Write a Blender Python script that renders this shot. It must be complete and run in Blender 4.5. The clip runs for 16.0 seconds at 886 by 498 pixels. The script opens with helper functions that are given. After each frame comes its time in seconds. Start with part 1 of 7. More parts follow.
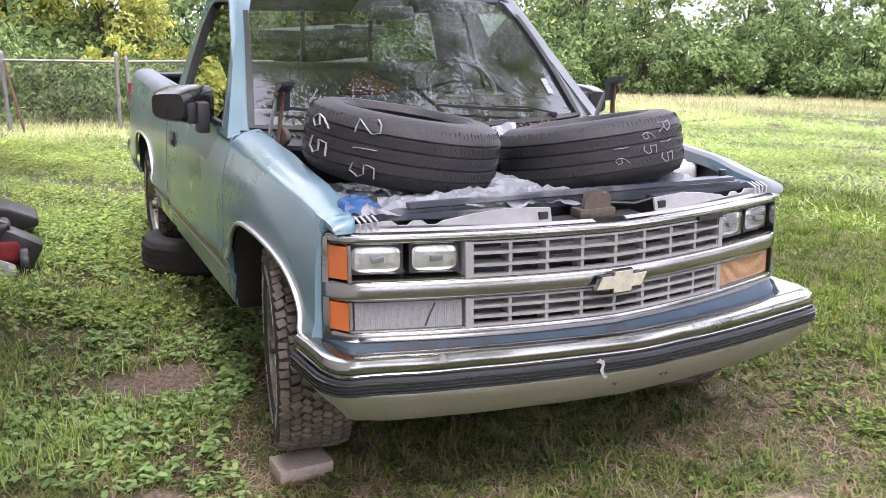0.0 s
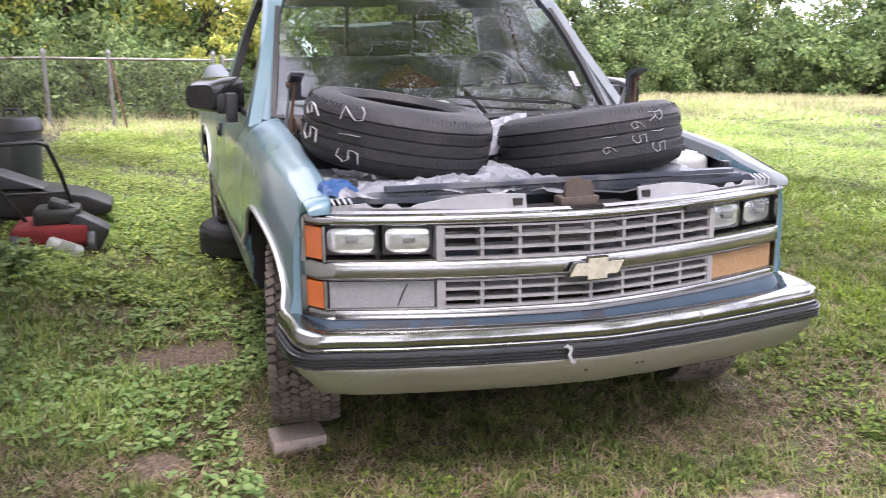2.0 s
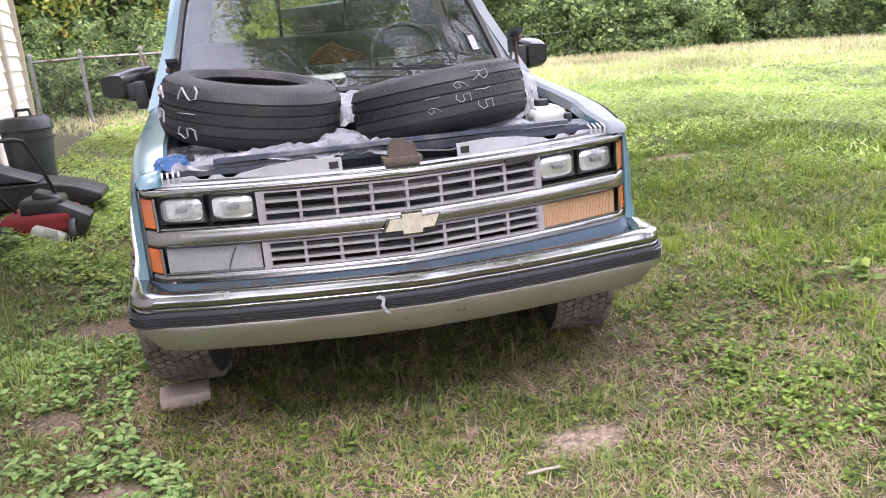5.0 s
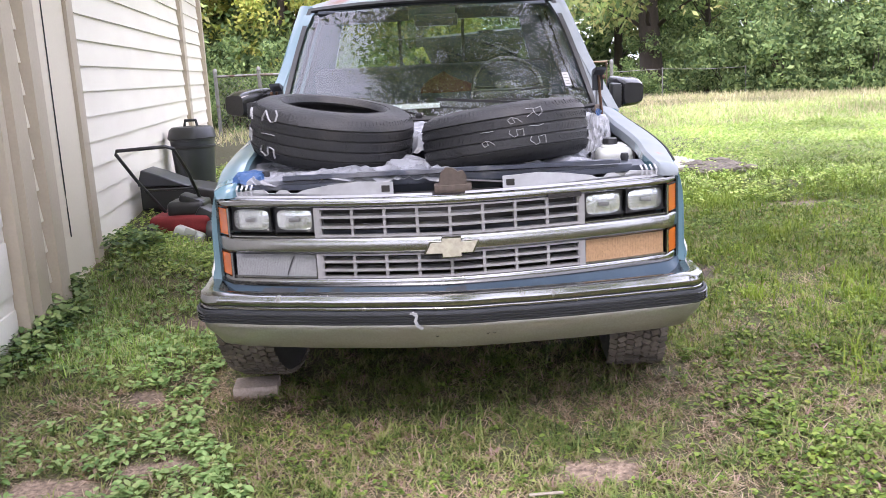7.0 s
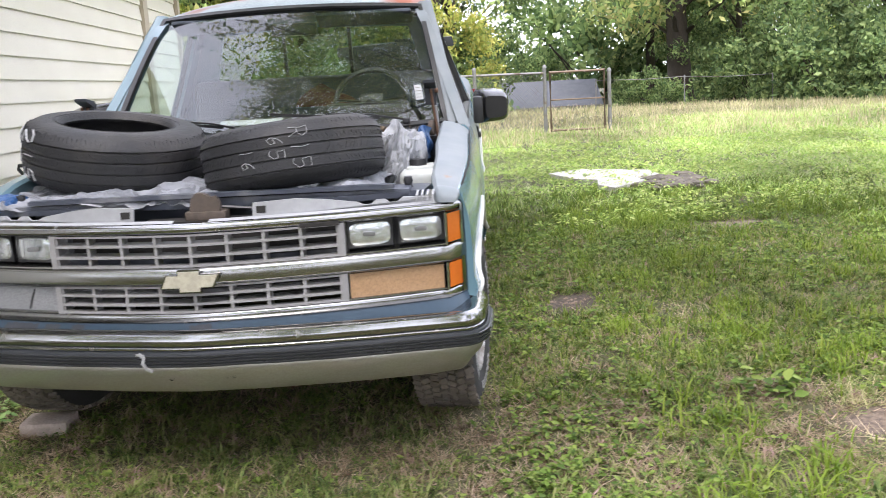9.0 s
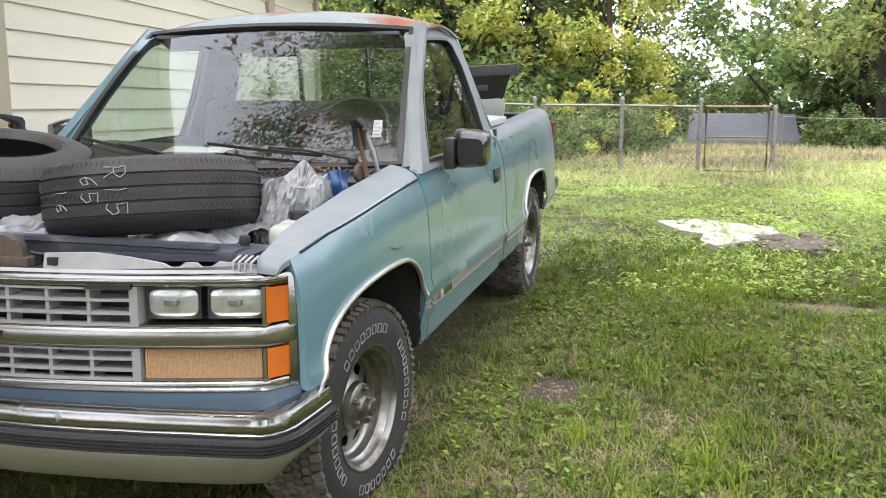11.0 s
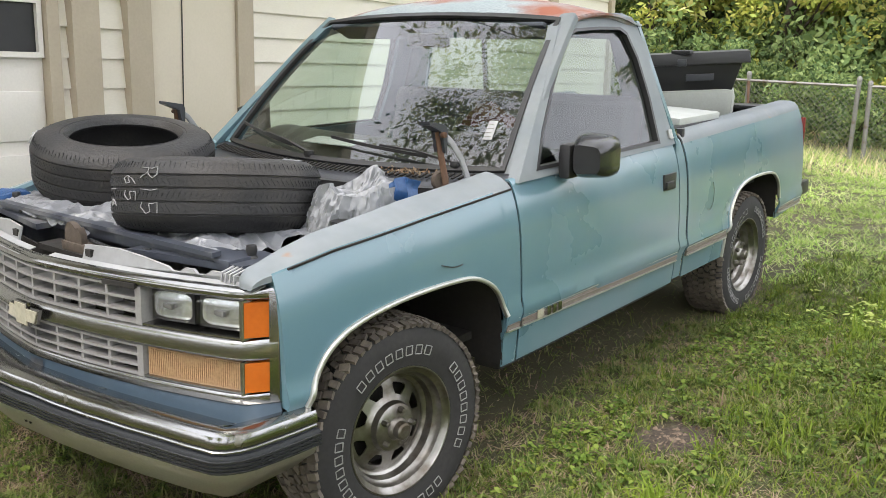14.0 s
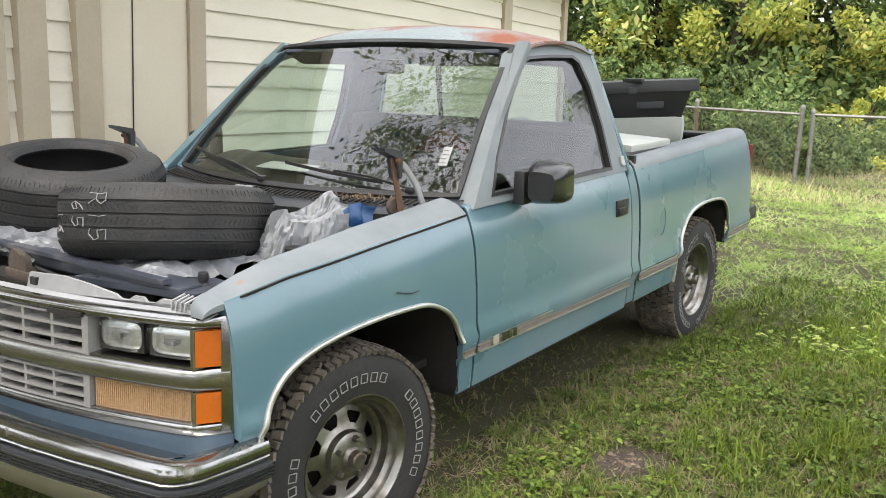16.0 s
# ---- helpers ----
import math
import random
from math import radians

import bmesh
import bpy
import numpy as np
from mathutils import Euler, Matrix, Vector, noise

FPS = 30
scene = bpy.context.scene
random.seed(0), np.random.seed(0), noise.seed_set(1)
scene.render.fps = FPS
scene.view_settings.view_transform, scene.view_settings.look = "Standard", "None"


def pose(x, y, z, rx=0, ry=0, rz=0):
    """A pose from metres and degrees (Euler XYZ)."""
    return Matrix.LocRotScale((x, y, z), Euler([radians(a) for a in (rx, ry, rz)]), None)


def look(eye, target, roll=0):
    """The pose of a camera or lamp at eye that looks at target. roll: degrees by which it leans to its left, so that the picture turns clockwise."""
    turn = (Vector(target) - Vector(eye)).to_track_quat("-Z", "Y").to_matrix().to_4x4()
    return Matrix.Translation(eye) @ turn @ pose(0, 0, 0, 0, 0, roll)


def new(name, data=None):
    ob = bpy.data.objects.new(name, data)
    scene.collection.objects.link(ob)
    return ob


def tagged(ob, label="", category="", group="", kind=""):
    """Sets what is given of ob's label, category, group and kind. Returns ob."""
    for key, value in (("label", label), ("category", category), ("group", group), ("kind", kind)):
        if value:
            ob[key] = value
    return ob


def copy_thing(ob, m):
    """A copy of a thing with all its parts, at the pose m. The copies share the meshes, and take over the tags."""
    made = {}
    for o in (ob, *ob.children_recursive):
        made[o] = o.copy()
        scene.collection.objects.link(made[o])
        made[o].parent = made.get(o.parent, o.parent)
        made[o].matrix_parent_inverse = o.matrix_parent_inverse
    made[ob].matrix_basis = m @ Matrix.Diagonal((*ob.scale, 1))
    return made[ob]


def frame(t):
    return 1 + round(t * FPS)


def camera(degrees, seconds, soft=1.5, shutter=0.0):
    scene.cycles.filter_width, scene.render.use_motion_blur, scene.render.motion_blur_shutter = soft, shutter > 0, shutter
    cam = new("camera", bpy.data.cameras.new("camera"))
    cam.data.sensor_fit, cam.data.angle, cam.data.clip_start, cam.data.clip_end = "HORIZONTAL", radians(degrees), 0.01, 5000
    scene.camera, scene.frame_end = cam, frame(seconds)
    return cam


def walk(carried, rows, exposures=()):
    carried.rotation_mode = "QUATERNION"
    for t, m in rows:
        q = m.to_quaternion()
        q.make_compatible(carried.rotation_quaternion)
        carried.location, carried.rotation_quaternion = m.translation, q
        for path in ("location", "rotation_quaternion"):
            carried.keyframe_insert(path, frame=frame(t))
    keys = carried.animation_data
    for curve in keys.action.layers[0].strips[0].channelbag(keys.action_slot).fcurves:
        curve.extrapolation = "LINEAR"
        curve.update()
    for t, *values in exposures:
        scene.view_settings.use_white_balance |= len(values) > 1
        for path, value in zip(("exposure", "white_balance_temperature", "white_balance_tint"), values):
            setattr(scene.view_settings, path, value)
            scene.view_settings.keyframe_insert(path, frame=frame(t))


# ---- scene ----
cam = camera(53.8, 16.0, soft=0.7, shutter=0.25)
PATH = [
    (0, (-1.647, -2.057, 1.439), (-0.805, -0.294, 1.008), -0.37),
    (0.5, (-1.610, -2.066, 1.435), (-0.764, -0.305, 1.004), -0.37),
    (1, (-1.580, -2.101, 1.426), (-0.713, -0.351, 0.993), -0.20),
    (1.5, (-1.459, -2.185, 1.412), (-0.612, -0.425, 0.977), 0.52),
    (2, (-1.299, -2.297, 1.403), (-0.687, -0.441, 0.974), -0.58),
    (2.5, (-1.298, -2.408, 1.391), (-0.808, -0.518, 0.961), -0.92),
    (3, (-1.373, -2.466, 1.378), (-0.863, -0.579, 0.950), -2.25),
    (3.5, (-1.296, -2.529, 1.360), (-0.728, -0.664, 0.917), -2.72),
    (4, (-1.013, -2.662, 1.335), (-0.424, -0.817, 0.839), -3.16),
    (4.2, (-0.905, -2.691, 1.339), (-0.330, -0.840, 0.847), -3.64),
    (6.3, (-0.178, -2.783, 1.374), (-0.080, -0.833, 0.940), -3.22),
    (6.5, (-0.178, -2.876, 1.361), (-0.098, -0.920, 0.947), -2.70),
    (7, (-0.074, -2.972, 1.370), (-0.047, -1.013, 0.970), -2.93),
    (7.5, (0.196, -3.013, 1.333), (0.163, -1.051, 0.944), -3.26),
    (8, (0.391, -2.987, 1.344), (0.299, -1.025, 0.965), -4.18),
    (8.5, (0.671, -2.782, 1.344), (0.551, -0.822, 0.963), -3.65),
    (9, (0.963, -2.627, 1.341), (0.864, -0.666, 0.964), -3.18),
    (9.5, (1.349, -2.510, 1.351), (1.131, -0.553, 0.999), -3.53),
    (10, (1.616, -2.294, 1.361), (1.290, -0.354, 1.002), -2.49),
    (10.2, (1.658, -2.189, 1.369), (1.314, -0.249, 1.027), -1.67),
    (12.3, (2.524, -1.320, 1.445), (1.569, 0.398, 1.074), 1.30),
    (12.5, (2.587, -1.254, 1.459), (1.588, 0.437, 1.079), 1.45),
    (13, (2.656, -1.154, 1.508), (1.534, 0.453, 1.112), 1.21),
    (13.5, (2.646, -1.128, 1.512), (1.469, 0.437, 1.106), 1.28),
    (14, (2.651, -1.140, 1.538), (1.431, 0.390, 1.125), 1.44),
    (14.5, (2.640, -1.149, 1.544), (1.434, 0.400, 1.160), 1.41),
    (15, (2.633, -1.148, 1.544), (1.412, 0.395, 1.184), 1.32),
    (15.5, (2.631, -1.141, 1.547), (1.459, 0.441, 1.193), 1.86),
    (16, (2.639, -1.133, 1.543), (1.495, 0.469, 1.187), 1.93),
]
walk(cam, [(t, look(eye, target, roll)) for t, eye, target, roll in PATH],
     exposures=[(0, 0.98, 6350, 24), (3.5, 1.02, 6400, 25), (7, 0.93, 6200, 24), (9, 0.73, 6400, 16), (10.2, 0.64, 6550, 13), (12.3, 0.61, 6900, 11), (14.5, 0.59, 6900, 10), (16, 0.60, 6950, 10)])

# ---- light ----
world = bpy.data.worlds.new("world")
scene.world = world
world.use_nodes = True
wn = world.node_tree.nodes
sky = wn.new("ShaderNodeTexSky")
sky.sky_type, sky.sun_disc = "NISHITA", False
sky.sun_elevation, sky.sun_rotation = radians(58), radians(180)
sky.air_density, sky.dust_density, sky.ozone_density = 1.0, 3.0, 1.0
haze = wn.new("ShaderNodeMix")
haze.data_type = "RGBA"
haze.inputs[0].default_value = 0.75
haze.inputs[7].default_value = (16.4, 17.1, 19.3, 1)
world.node_tree.links.new(sky.outputs[0], haze.inputs[6])
world.node_tree.links.new(haze.outputs[2], wn["Background"].inputs[0])
wn["Background"].inputs[1].default_value = 0.15
sun_data = bpy.data.lights.new("sun", "SUN")
sun_data.energy, sun_data.angle, sun_data.color = 1.5, radians(20), (1.0, 0.96, 0.9)
sun = new("sun", sun_data)
sun.matrix_basis = look((-0.5, -7, 13), (0, 1, 0))


# ---- material tools ----
def material(name, c1, c2=None, rough=0.6, metal=0.0, scale=6.0, fine=60.0, bump=0.15, spread=0.5, spec=0.5, coat=0.0,
             c3=None, scale3=2.0, at3=0.62, soft3=0.08, rough3=None, rand=None, stretch=(1, 1, 1), detail=6, dust=1.0):
    """Two tones by coarse noise, fine grain in value and relief, and, with c3, patches of a third tone with their own roughness."""
    m = bpy.data.materials.new(name)
    m.use_nodes = True
    n, k = m.node_tree.nodes, m.node_tree.links.new
    b = n["Principled BSDF"]
    b.inputs["Roughness"].default_value, b.inputs["Metallic"].default_value = rough, metal
    b.inputs["Specular IOR Level"].default_value, b.inputs["Coat Weight"].default_value = spec, coat
    b.inputs["Coat Roughness"].default_value = 0.12
    tc = n.new("ShaderNodeTexCoord")
    mp = n.new("ShaderNodeMapping")
    mp.inputs["Scale"].default_value = stretch
    k(tc.outputs["Object"], mp.inputs[0])

    def nz(s, d=detail):
        t = n.new("ShaderNodeTexNoise")
        t.inputs["Scale"].default_value, t.inputs["Detail"].default_value = s, d
        k(mp.outputs[0], t.inputs[0])
        return t

    def ramp(src, lo, hi):
        r = n.new("ShaderNodeMapRange")
        r.inputs[1].default_value, r.inputs[2].default_value = lo, hi
        k(src, r.inputs[0])
        return r.outputs[0]

    def mix(f, a, c):
        x = n.new("ShaderNodeMix")
        x.data_type = "RGBA"
        for i, v in ((0, f), (6, a), (7, c)):
            if isinstance(v, (int, float)):
                x.inputs[i].default_value = v
            elif isinstance(v, tuple):
                x.inputs[i].default_value = (*v, 1)
            else:
                k(v, x.inputs[i])
        return x.outputs[2]

    c2 = c2 or tuple(v * 0.75 for v in c1)
    coarse = ramp(nz(scale).outputs[0], 0.5 - spread / 2, 0.5 + spread / 2)
    col = mix(coarse, c1, c2)
    grain = nz(fine, 4)
    gr = n.new("ShaderNodeMapRange")
    gr.inputs[1].default_value, gr.inputs[2].default_value, gr.inputs[4].default_value = 0.35, 0.75, dust
    k(grain.outputs[0], gr.inputs[0])
    col = mix(gr.outputs[0], col, tuple((p + q) * 0.36 for p, q in zip(c1, c2)))
    if rand:
        src = n.new("ShaderNodeObjectInfo").outputs["Random"] if rand == "object" else n.new("ShaderNodeNewGeometry").outputs["Random Per Island"]
        hsv = n.new("ShaderNodeHueSaturation")
        k(ramp(src, 0, 1), hsv.inputs["Value"])
        hsv.inputs["Value"].default_value = 1
        r = n.new("ShaderNodeMapRange")
        r.inputs[3].default_value, r.inputs[4].default_value = 0.72, 1.28
        k(src, r.inputs[0])
        k(r.outputs[0], hsv.inputs["Value"])
        k(col, hsv.inputs["Color"])
        col = hsv.outputs[0]
    if c3:
        f3 = ramp(nz(scale3, 8).outputs[0], at3 - soft3, at3 + soft3)
        col = mix(f3, col, c3)
        if rough3 is not None:
            r = n.new("ShaderNodeMapRange")
            r.inputs[3].default_value, r.inputs[4].default_value = rough, rough3
            k(f3, r.inputs[0])
            k(r.outputs[0], b.inputs["Roughness"])
    k(col, b.inputs["Base Color"])
    if bump:
        bp = n.new("ShaderNodeBump")
        bp.inputs["Strength"].default_value, bp.inputs["Distance"].default_value = bump, 0.01
        k(grain.outputs[0], bp.inputs["Height"])
        k(bp.outputs[0], b.inputs["Normal"])
    return m


def leaf_material(name, tones, rough=0.55, tuft=0.0):
    """Leaf tones picked leaf by leaf, or tuft by tuft, with some light passing through."""
    m = bpy.data.materials.new(name)
    m.use_nodes = True
    n, k = m.node_tree.nodes, m.node_tree.links.new
    b = n["Principled BSDF"]
    b.inputs["Roughness"].default_value = rough
    b.inputs["Specular IOR Level"].default_value = 0.15
    src = n.new("ShaderNodeNewGeometry").outputs["Random Per Island"]
    r = n.new("ShaderNodeValToRGB")
    while len(r.color_ramp.elements) < len(tones):
        r.color_ramp.elements.new(0.5)
    for i, (e, c) in enumerate(zip(r.color_ramp.elements, tones)):
        e.position, e.color = i / (len(tones) - 1), (*c, 1)
    tc = n.new("ShaderNodeTexCoord")
    if tuft:
        tn = n.new("ShaderNodeTexNoise")
        tn.inputs["Scale"].default_value, tn.inputs["Detail"].default_value = tuft, 3
        k(tc.outputs["Object"], tn.inputs[0])
        sp = n.new("ShaderNodeMapRange")
        sp.inputs[1].default_value, sp.inputs[2].default_value = 0.3, 0.7
        k(tn.outputs[0], sp.inputs[0])
        bl = n.new("ShaderNodeMix")
        bl.inputs[0].default_value = 0.4
        k(sp.outputs[0], bl.inputs[2])
        k(src, bl.inputs[3])
        src = bl.outputs[0]
    k(src, r.inputs[0])
    t = n.new("ShaderNodeTexNoise")
    t.inputs["Scale"].default_value = 0.6
    k(tc.outputs["Object"], t.inputs[0])
    hsv = n.new("ShaderNodeHueSaturation")
    rr = n.new("ShaderNodeMapRange")
    rr.inputs[1].default_value, rr.inputs[2].default_value = 0.3, 0.7
    rr.inputs[3].default_value, rr.inputs[4].default_value = 0.6, 1.35
    k(t.outputs[0], rr.inputs[0])
    k(rr.outputs[0], hsv.inputs["Value"])
    k(r.outputs[0], hsv.inputs["Color"])
    k(hsv.outputs[0], b.inputs["Base Color"])
    tr = n.new("ShaderNodeBsdfTranslucent")
    k(hsv.outputs[0], tr.inputs[0])
    mx = n.new("ShaderNodeMixShader")
    mx.inputs[0].default_value = 0.4
    k(b.outputs[0], mx.inputs[1])
    k(tr.outputs[0], mx.inputs[2])
    k(mx.outputs[0], n["Material Output"].inputs[0])
    return m


def glass_material(name, tint, rough=0.02, ior=1.6):
    """Thin tinted pane: mirror gloss by Fresnel over tinted transparency."""
    m = bpy.data.materials.new(name)
    m.use_nodes = True
    n, k = m.node_tree.nodes, m.node_tree.links.new
    n.remove(n["Principled BSDF"])
    gl, tp, fr, mx = (n.new("ShaderNode" + s) for s in ("BsdfGlossy", "BsdfTransparent", "Fresnel", "MixShader"))
    gl.inputs["Roughness"].default_value = rough
    tp.inputs[0].default_value = (*tint, 1)
    fr.inputs[0].default_value = ior
    k(fr.outputs[0], mx.inputs[0])
    k(tp.outputs[0], mx.inputs[1])
    k(gl.outputs[0], mx.inputs[2])
    k(mx.outputs[0], n["Material Output"].inputs[0])
    return m


# ---- materials ----
BLUE = material("faded_blue_paint", (0.084, 0.168, 0.206), (0.106, 0.187, 0.217), dust=0.15, rough=0.27, scale=2.2, fine=300, bump=0.006, coat=0.7,
                c3=(0.17, 0.225, 0.255), scale3=1.5, at3=0.6, soft3=0.16, rough3=0.5)
STRIP = material("tarnished_door_moulding", (0.24, 0.19, 0.165), (0.33, 0.29, 0.26), rough=0.4, metal=0.5, scale=5, fine=90, bump=0.03, stretch=(1, 0.3, 1))
LETTER = material("aged_white_rubber", (0.34, 0.335, 0.32), (0.22, 0.215, 0.2), rough=0.8, scale=30, fine=90, bump=0.05)
WORN = material("chalky_worn_paint", (0.145, 0.170, 0.183), (0.198, 0.214, 0.222), dust=0.25, rough=0.58, scale=5, fine=22, bump=0.01,
                c3=(0.26, 0.14, 0.08), scale3=5, at3=0.72, soft3=0.03)
ROOF = material("sun_burnt_roof_paint", (0.24, 0.30, 0.32), (0.33, 0.37, 0.38), rough=0.65, scale=3, fine=90, bump=0.05,
                c3=(0.27, 0.085, 0.045), scale3=1.9, at3=0.56, soft3=0.06, rough3=0.85)
CHROME = material("weathered_chrome", (0.327, 0.327, 0.320), (0.256, 0.256, 0.246), dust=0.30, rough=0.16, metal=1.0, scale=3, fine=200, bump=0.02,
                  c3=(0.22, 0.2, 0.15), scale3=9, at3=0.68, soft3=0.06, rough3=0.6)
BRIGHT = material("bright_moulding", (0.62, 0.62, 0.59), (0.52, 0.52, 0.49), dust=0.30, rough=0.42, metal=0.9, scale=9, fine=120, bump=0.03)
DULL = material("dull_dusty_chrome", (0.40, 0.385, 0.34), (0.32, 0.305, 0.26), dust=0.50, rough=0.33, metal=0.75, scale=4, fine=140, bump=0.03)
BAND = material("dull_silver_band", (0.344, 0.344, 0.329), (0.284, 0.284, 0.269), dust=0.30, rough=0.24, metal=1.0, scale=3, fine=120, bump=0.02)
RIB = material("glossy_rib", (0.020, 0.021, 0.023), (0.030, 0.031, 0.032), rough=0.25, fine=90, bump=0.02)
GRILLE = material("grey_grille_plastic", (0.275, 0.268, 0.262), (0.215, 0.21, 0.205), dust=0.40, rough=0.45, metal=0.2, scale=6, fine=120, bump=0.04)
BLACK = material("black_plastic", (0.014, 0.014, 0.015), (0.024, 0.024, 0.024), dust=0.14, rough=0.42, fine=150, bump=0.05)
RUBBER = material("rubber_strip", (0.008, 0.010, 0.013), (0.013, 0.015, 0.017), rough=0.55, fine=120, bump=0.05)
SATIN = material("satin_black_metal", (0.026, 0.029, 0.035), (0.046, 0.049, 0.057), dust=0.30, rough=0.38, fine=70, bump=0.08)
# near-black underside; also paints the shade in gaps, slots and openings
DARK = material("dark_underside_and_shade", (0.012, 0.011, 0.010), (0.022, 0.019, 0.016), rough=0.9, fine=40, bump=0.2)
TYRE = material("worn_tyre_rubber", (0.010, 0.010, 0.011), (0.016, 0.016, 0.0165), dust=0.45, rough=0.62, scale=9, fine=90, bump=0.35, c3=(0.034, 0.030, 0.027), scale3=5, at3=0.62, soft3=0.12)
TYRE_DUSTY = material("dusty_tyre_rubber", (0.017, 0.0165, 0.016), (0.030, 0.028, 0.026), rough=0.8, scale=7, fine=60, bump=0.1)
TREAD = material("mud_dusted_tread", (0.071, 0.062, 0.053), (0.170, 0.139, 0.107), rough=0.9, scale=11, fine=50, bump=0.2, rand="island")
CHALK = material("white_chalk", (0.395, 0.395, 0.395), (0.255, 0.255, 0.255), rough=0.9, scale=40, fine=200, bump=0.1)
AMBER = material("amber_lens", (0.464, 0.110, 0.013), (0.387, 0.084, 0.009), dust=0.30, rough=0.16, scale=12, fine=90, bump=0.05, coat=0.5)
REFLECTOR = material("lamp_reflector", (0.86, 0.88, 0.88), (0.7, 0.72, 0.72), rough=0.22, metal=0.75, scale=14, fine=60, bump=0.1)
LENS = material("ribbed_clear_lens", (0.22, 0.225, 0.23), (0.30, 0.30, 0.30), rough=0.2, scale=10, fine=160, bump=0.1, coat=0.5)
LENS_BROWN = material("yellowed_lens", (0.42, 0.27, 0.15), (0.36, 0.22, 0.12), rough=0.25, scale=8, fine=120, bump=0.1, coat=0.4)
GOLD = material("faded_emblem", (0.44, 0.41, 0.31), (0.36, 0.335, 0.26), rough=0.35, scale=20, fine=90, bump=0.03)
STEEL = material("dull_steel_wheel", (0.36, 0.345, 0.32), (0.25, 0.24, 0.22), dust=0.45, rough=0.3, metal=1.0, scale=9, fine=60, bump=0.03,
                 c3=(0.12, 0.10, 0.075), scale3=12, at3=0.58, soft3=0.12, rough3=0.6)
RUST = material("rusty_steel", (0.15, 0.07, 0.035), (0.08, 0.05, 0.035), rough=0.85, scale=16, fine=90, bump=0.3)
RUST_DARK = material("dusty_brown_steel", (0.10, 0.075, 0.055), (0.065, 0.05, 0.04), rough=0.8, scale=16, fine=60, bump=0.2)
# body blue darkened for grime and for the shade between grille and bumper
FILLER = material("grimy_shaded_blue_paint", (0.022, 0.045, 0.070), (0.036, 0.061, 0.087), dust=0.40, rough=0.4, scale=9, fine=60, bump=0.03)
PALE = material("pale_grey_plastic", (0.34, 0.345, 0.35), (0.27, 0.272, 0.275), dust=0.40, rough=0.45, scale=5, fine=40, bump=0.06)
SUPPORT = material("dusty_grey_steel", (0.034, 0.040, 0.054), (0.058, 0.065, 0.082), dust=0.38, rough=0.42, scale=7, fine=30, bump=0.05, c3=(0.2, 0.2, 0.2), scale3=5, at3=0.62, soft3=0.1)
TAIL = material("red_lamp", (0.25, 0.015, 0.01), (0.2, 0.012, 0.01), rough=0.25, coat=0.3)
BAG = material("grey_plastic_bag", (0.288, 0.295, 0.302), (0.209, 0.216, 0.227), dust=0.50, rough=0.32, scale=12, fine=26, bump=0.1)
GLOSS = material("glossy_black_plastic", (0.012, 0.012, 0.013), (0.02, 0.02, 0.02), dust=0.10, rough=0.2, fine=150, bump=0.0)
PAPER = material("white_paper", (0.75, 0.76, 0.76), (0.68, 0.69, 0.7), rough=0.8)
STICKER = material("faded_sticker", (0.42, 0.43, 0.42), (0.34, 0.35, 0.35), rough=0.6, scale=30, fine=90, bump=0.02)
TARP = material("grey_plastic_tarp", (0.225, 0.232, 0.249), (0.159, 0.166, 0.179), dust=0.50, rough=0.33, scale=9, fine=26, bump=0.1)
TARP_BLUE = material("blue_tarp", (0.013, 0.055, 0.164), (0.021, 0.076, 0.191), rough=0.45, scale=9, fine=60, bump=0.1)
WHITE_PLASTIC = material("milky_plastic", (0.46, 0.475, 0.45), (0.38, 0.395, 0.36), dust=0.25, rough=0.45, scale=7, fine=90, bump=0.04)
RED = material("red_cloth", (0.247, 0.022, 0.022), (0.165, 0.015, 0.015), rough=0.85, scale=12, fine=90, bump=0.2)
# darker red than the mower's
DULL_RED = material("dull_red_cloth", (0.096, 0.018, 0.015), (0.066, 0.012, 0.012), rough=0.9, scale=12, fine=90, bump=0.2)
SEAT = material("blue_grey_upholstery", (0.06, 0.07, 0.09), (0.09, 0.1, 0.12), rough=0.9, scale=6, fine=120, bump=0.2)
GLASS = glass_material("windscreen_glass", (0.76, 0.86, 0.80), ior=1.95)
# tinted darker than the side windows
REAR_GLASS = glass_material("dark_tinted_rear_glass", (0.45, 0.52, 0.48), ior=1.8)
LAMP_GLASS = glass_material("lamp_glass", (0.97, 0.98, 0.98))
SIDE_GLASS = glass_material("side_glass", (0.82, 0.90, 0.86), ior=1.6)
SIDING = material("cream_painted_siding", (0.773, 0.724, 0.619), (0.696, 0.645, 0.544), dust=0.20, rough=0.62, scale=1.4, fine=45, bump=0.06, stretch=(1, 1, 3))
PANEL = material("beige_painted_panel", (0.670, 0.598, 0.480), (0.612, 0.546, 0.431), dust=0.15, rough=0.6, scale=1.2, fine=60, bump=0.05)
TRIM = material("tan_painted_trim", (0.474, 0.401, 0.303), (0.414, 0.352, 0.264), dust=0.25, rough=0.6, scale=3, fine=60, bump=0.06)
GARAGE = material("white_garage_paint", (0.733, 0.693, 0.634), (0.673, 0.634, 0.574), dust=0.20, rough=0.5, scale=2, fine=80, bump=0.03)
SHINGLE = material("grey_roof_shingle", (0.10, 0.105, 0.12), (0.15, 0.155, 0.17), rough=0.9, scale=5, fine=60, bump=0.3)
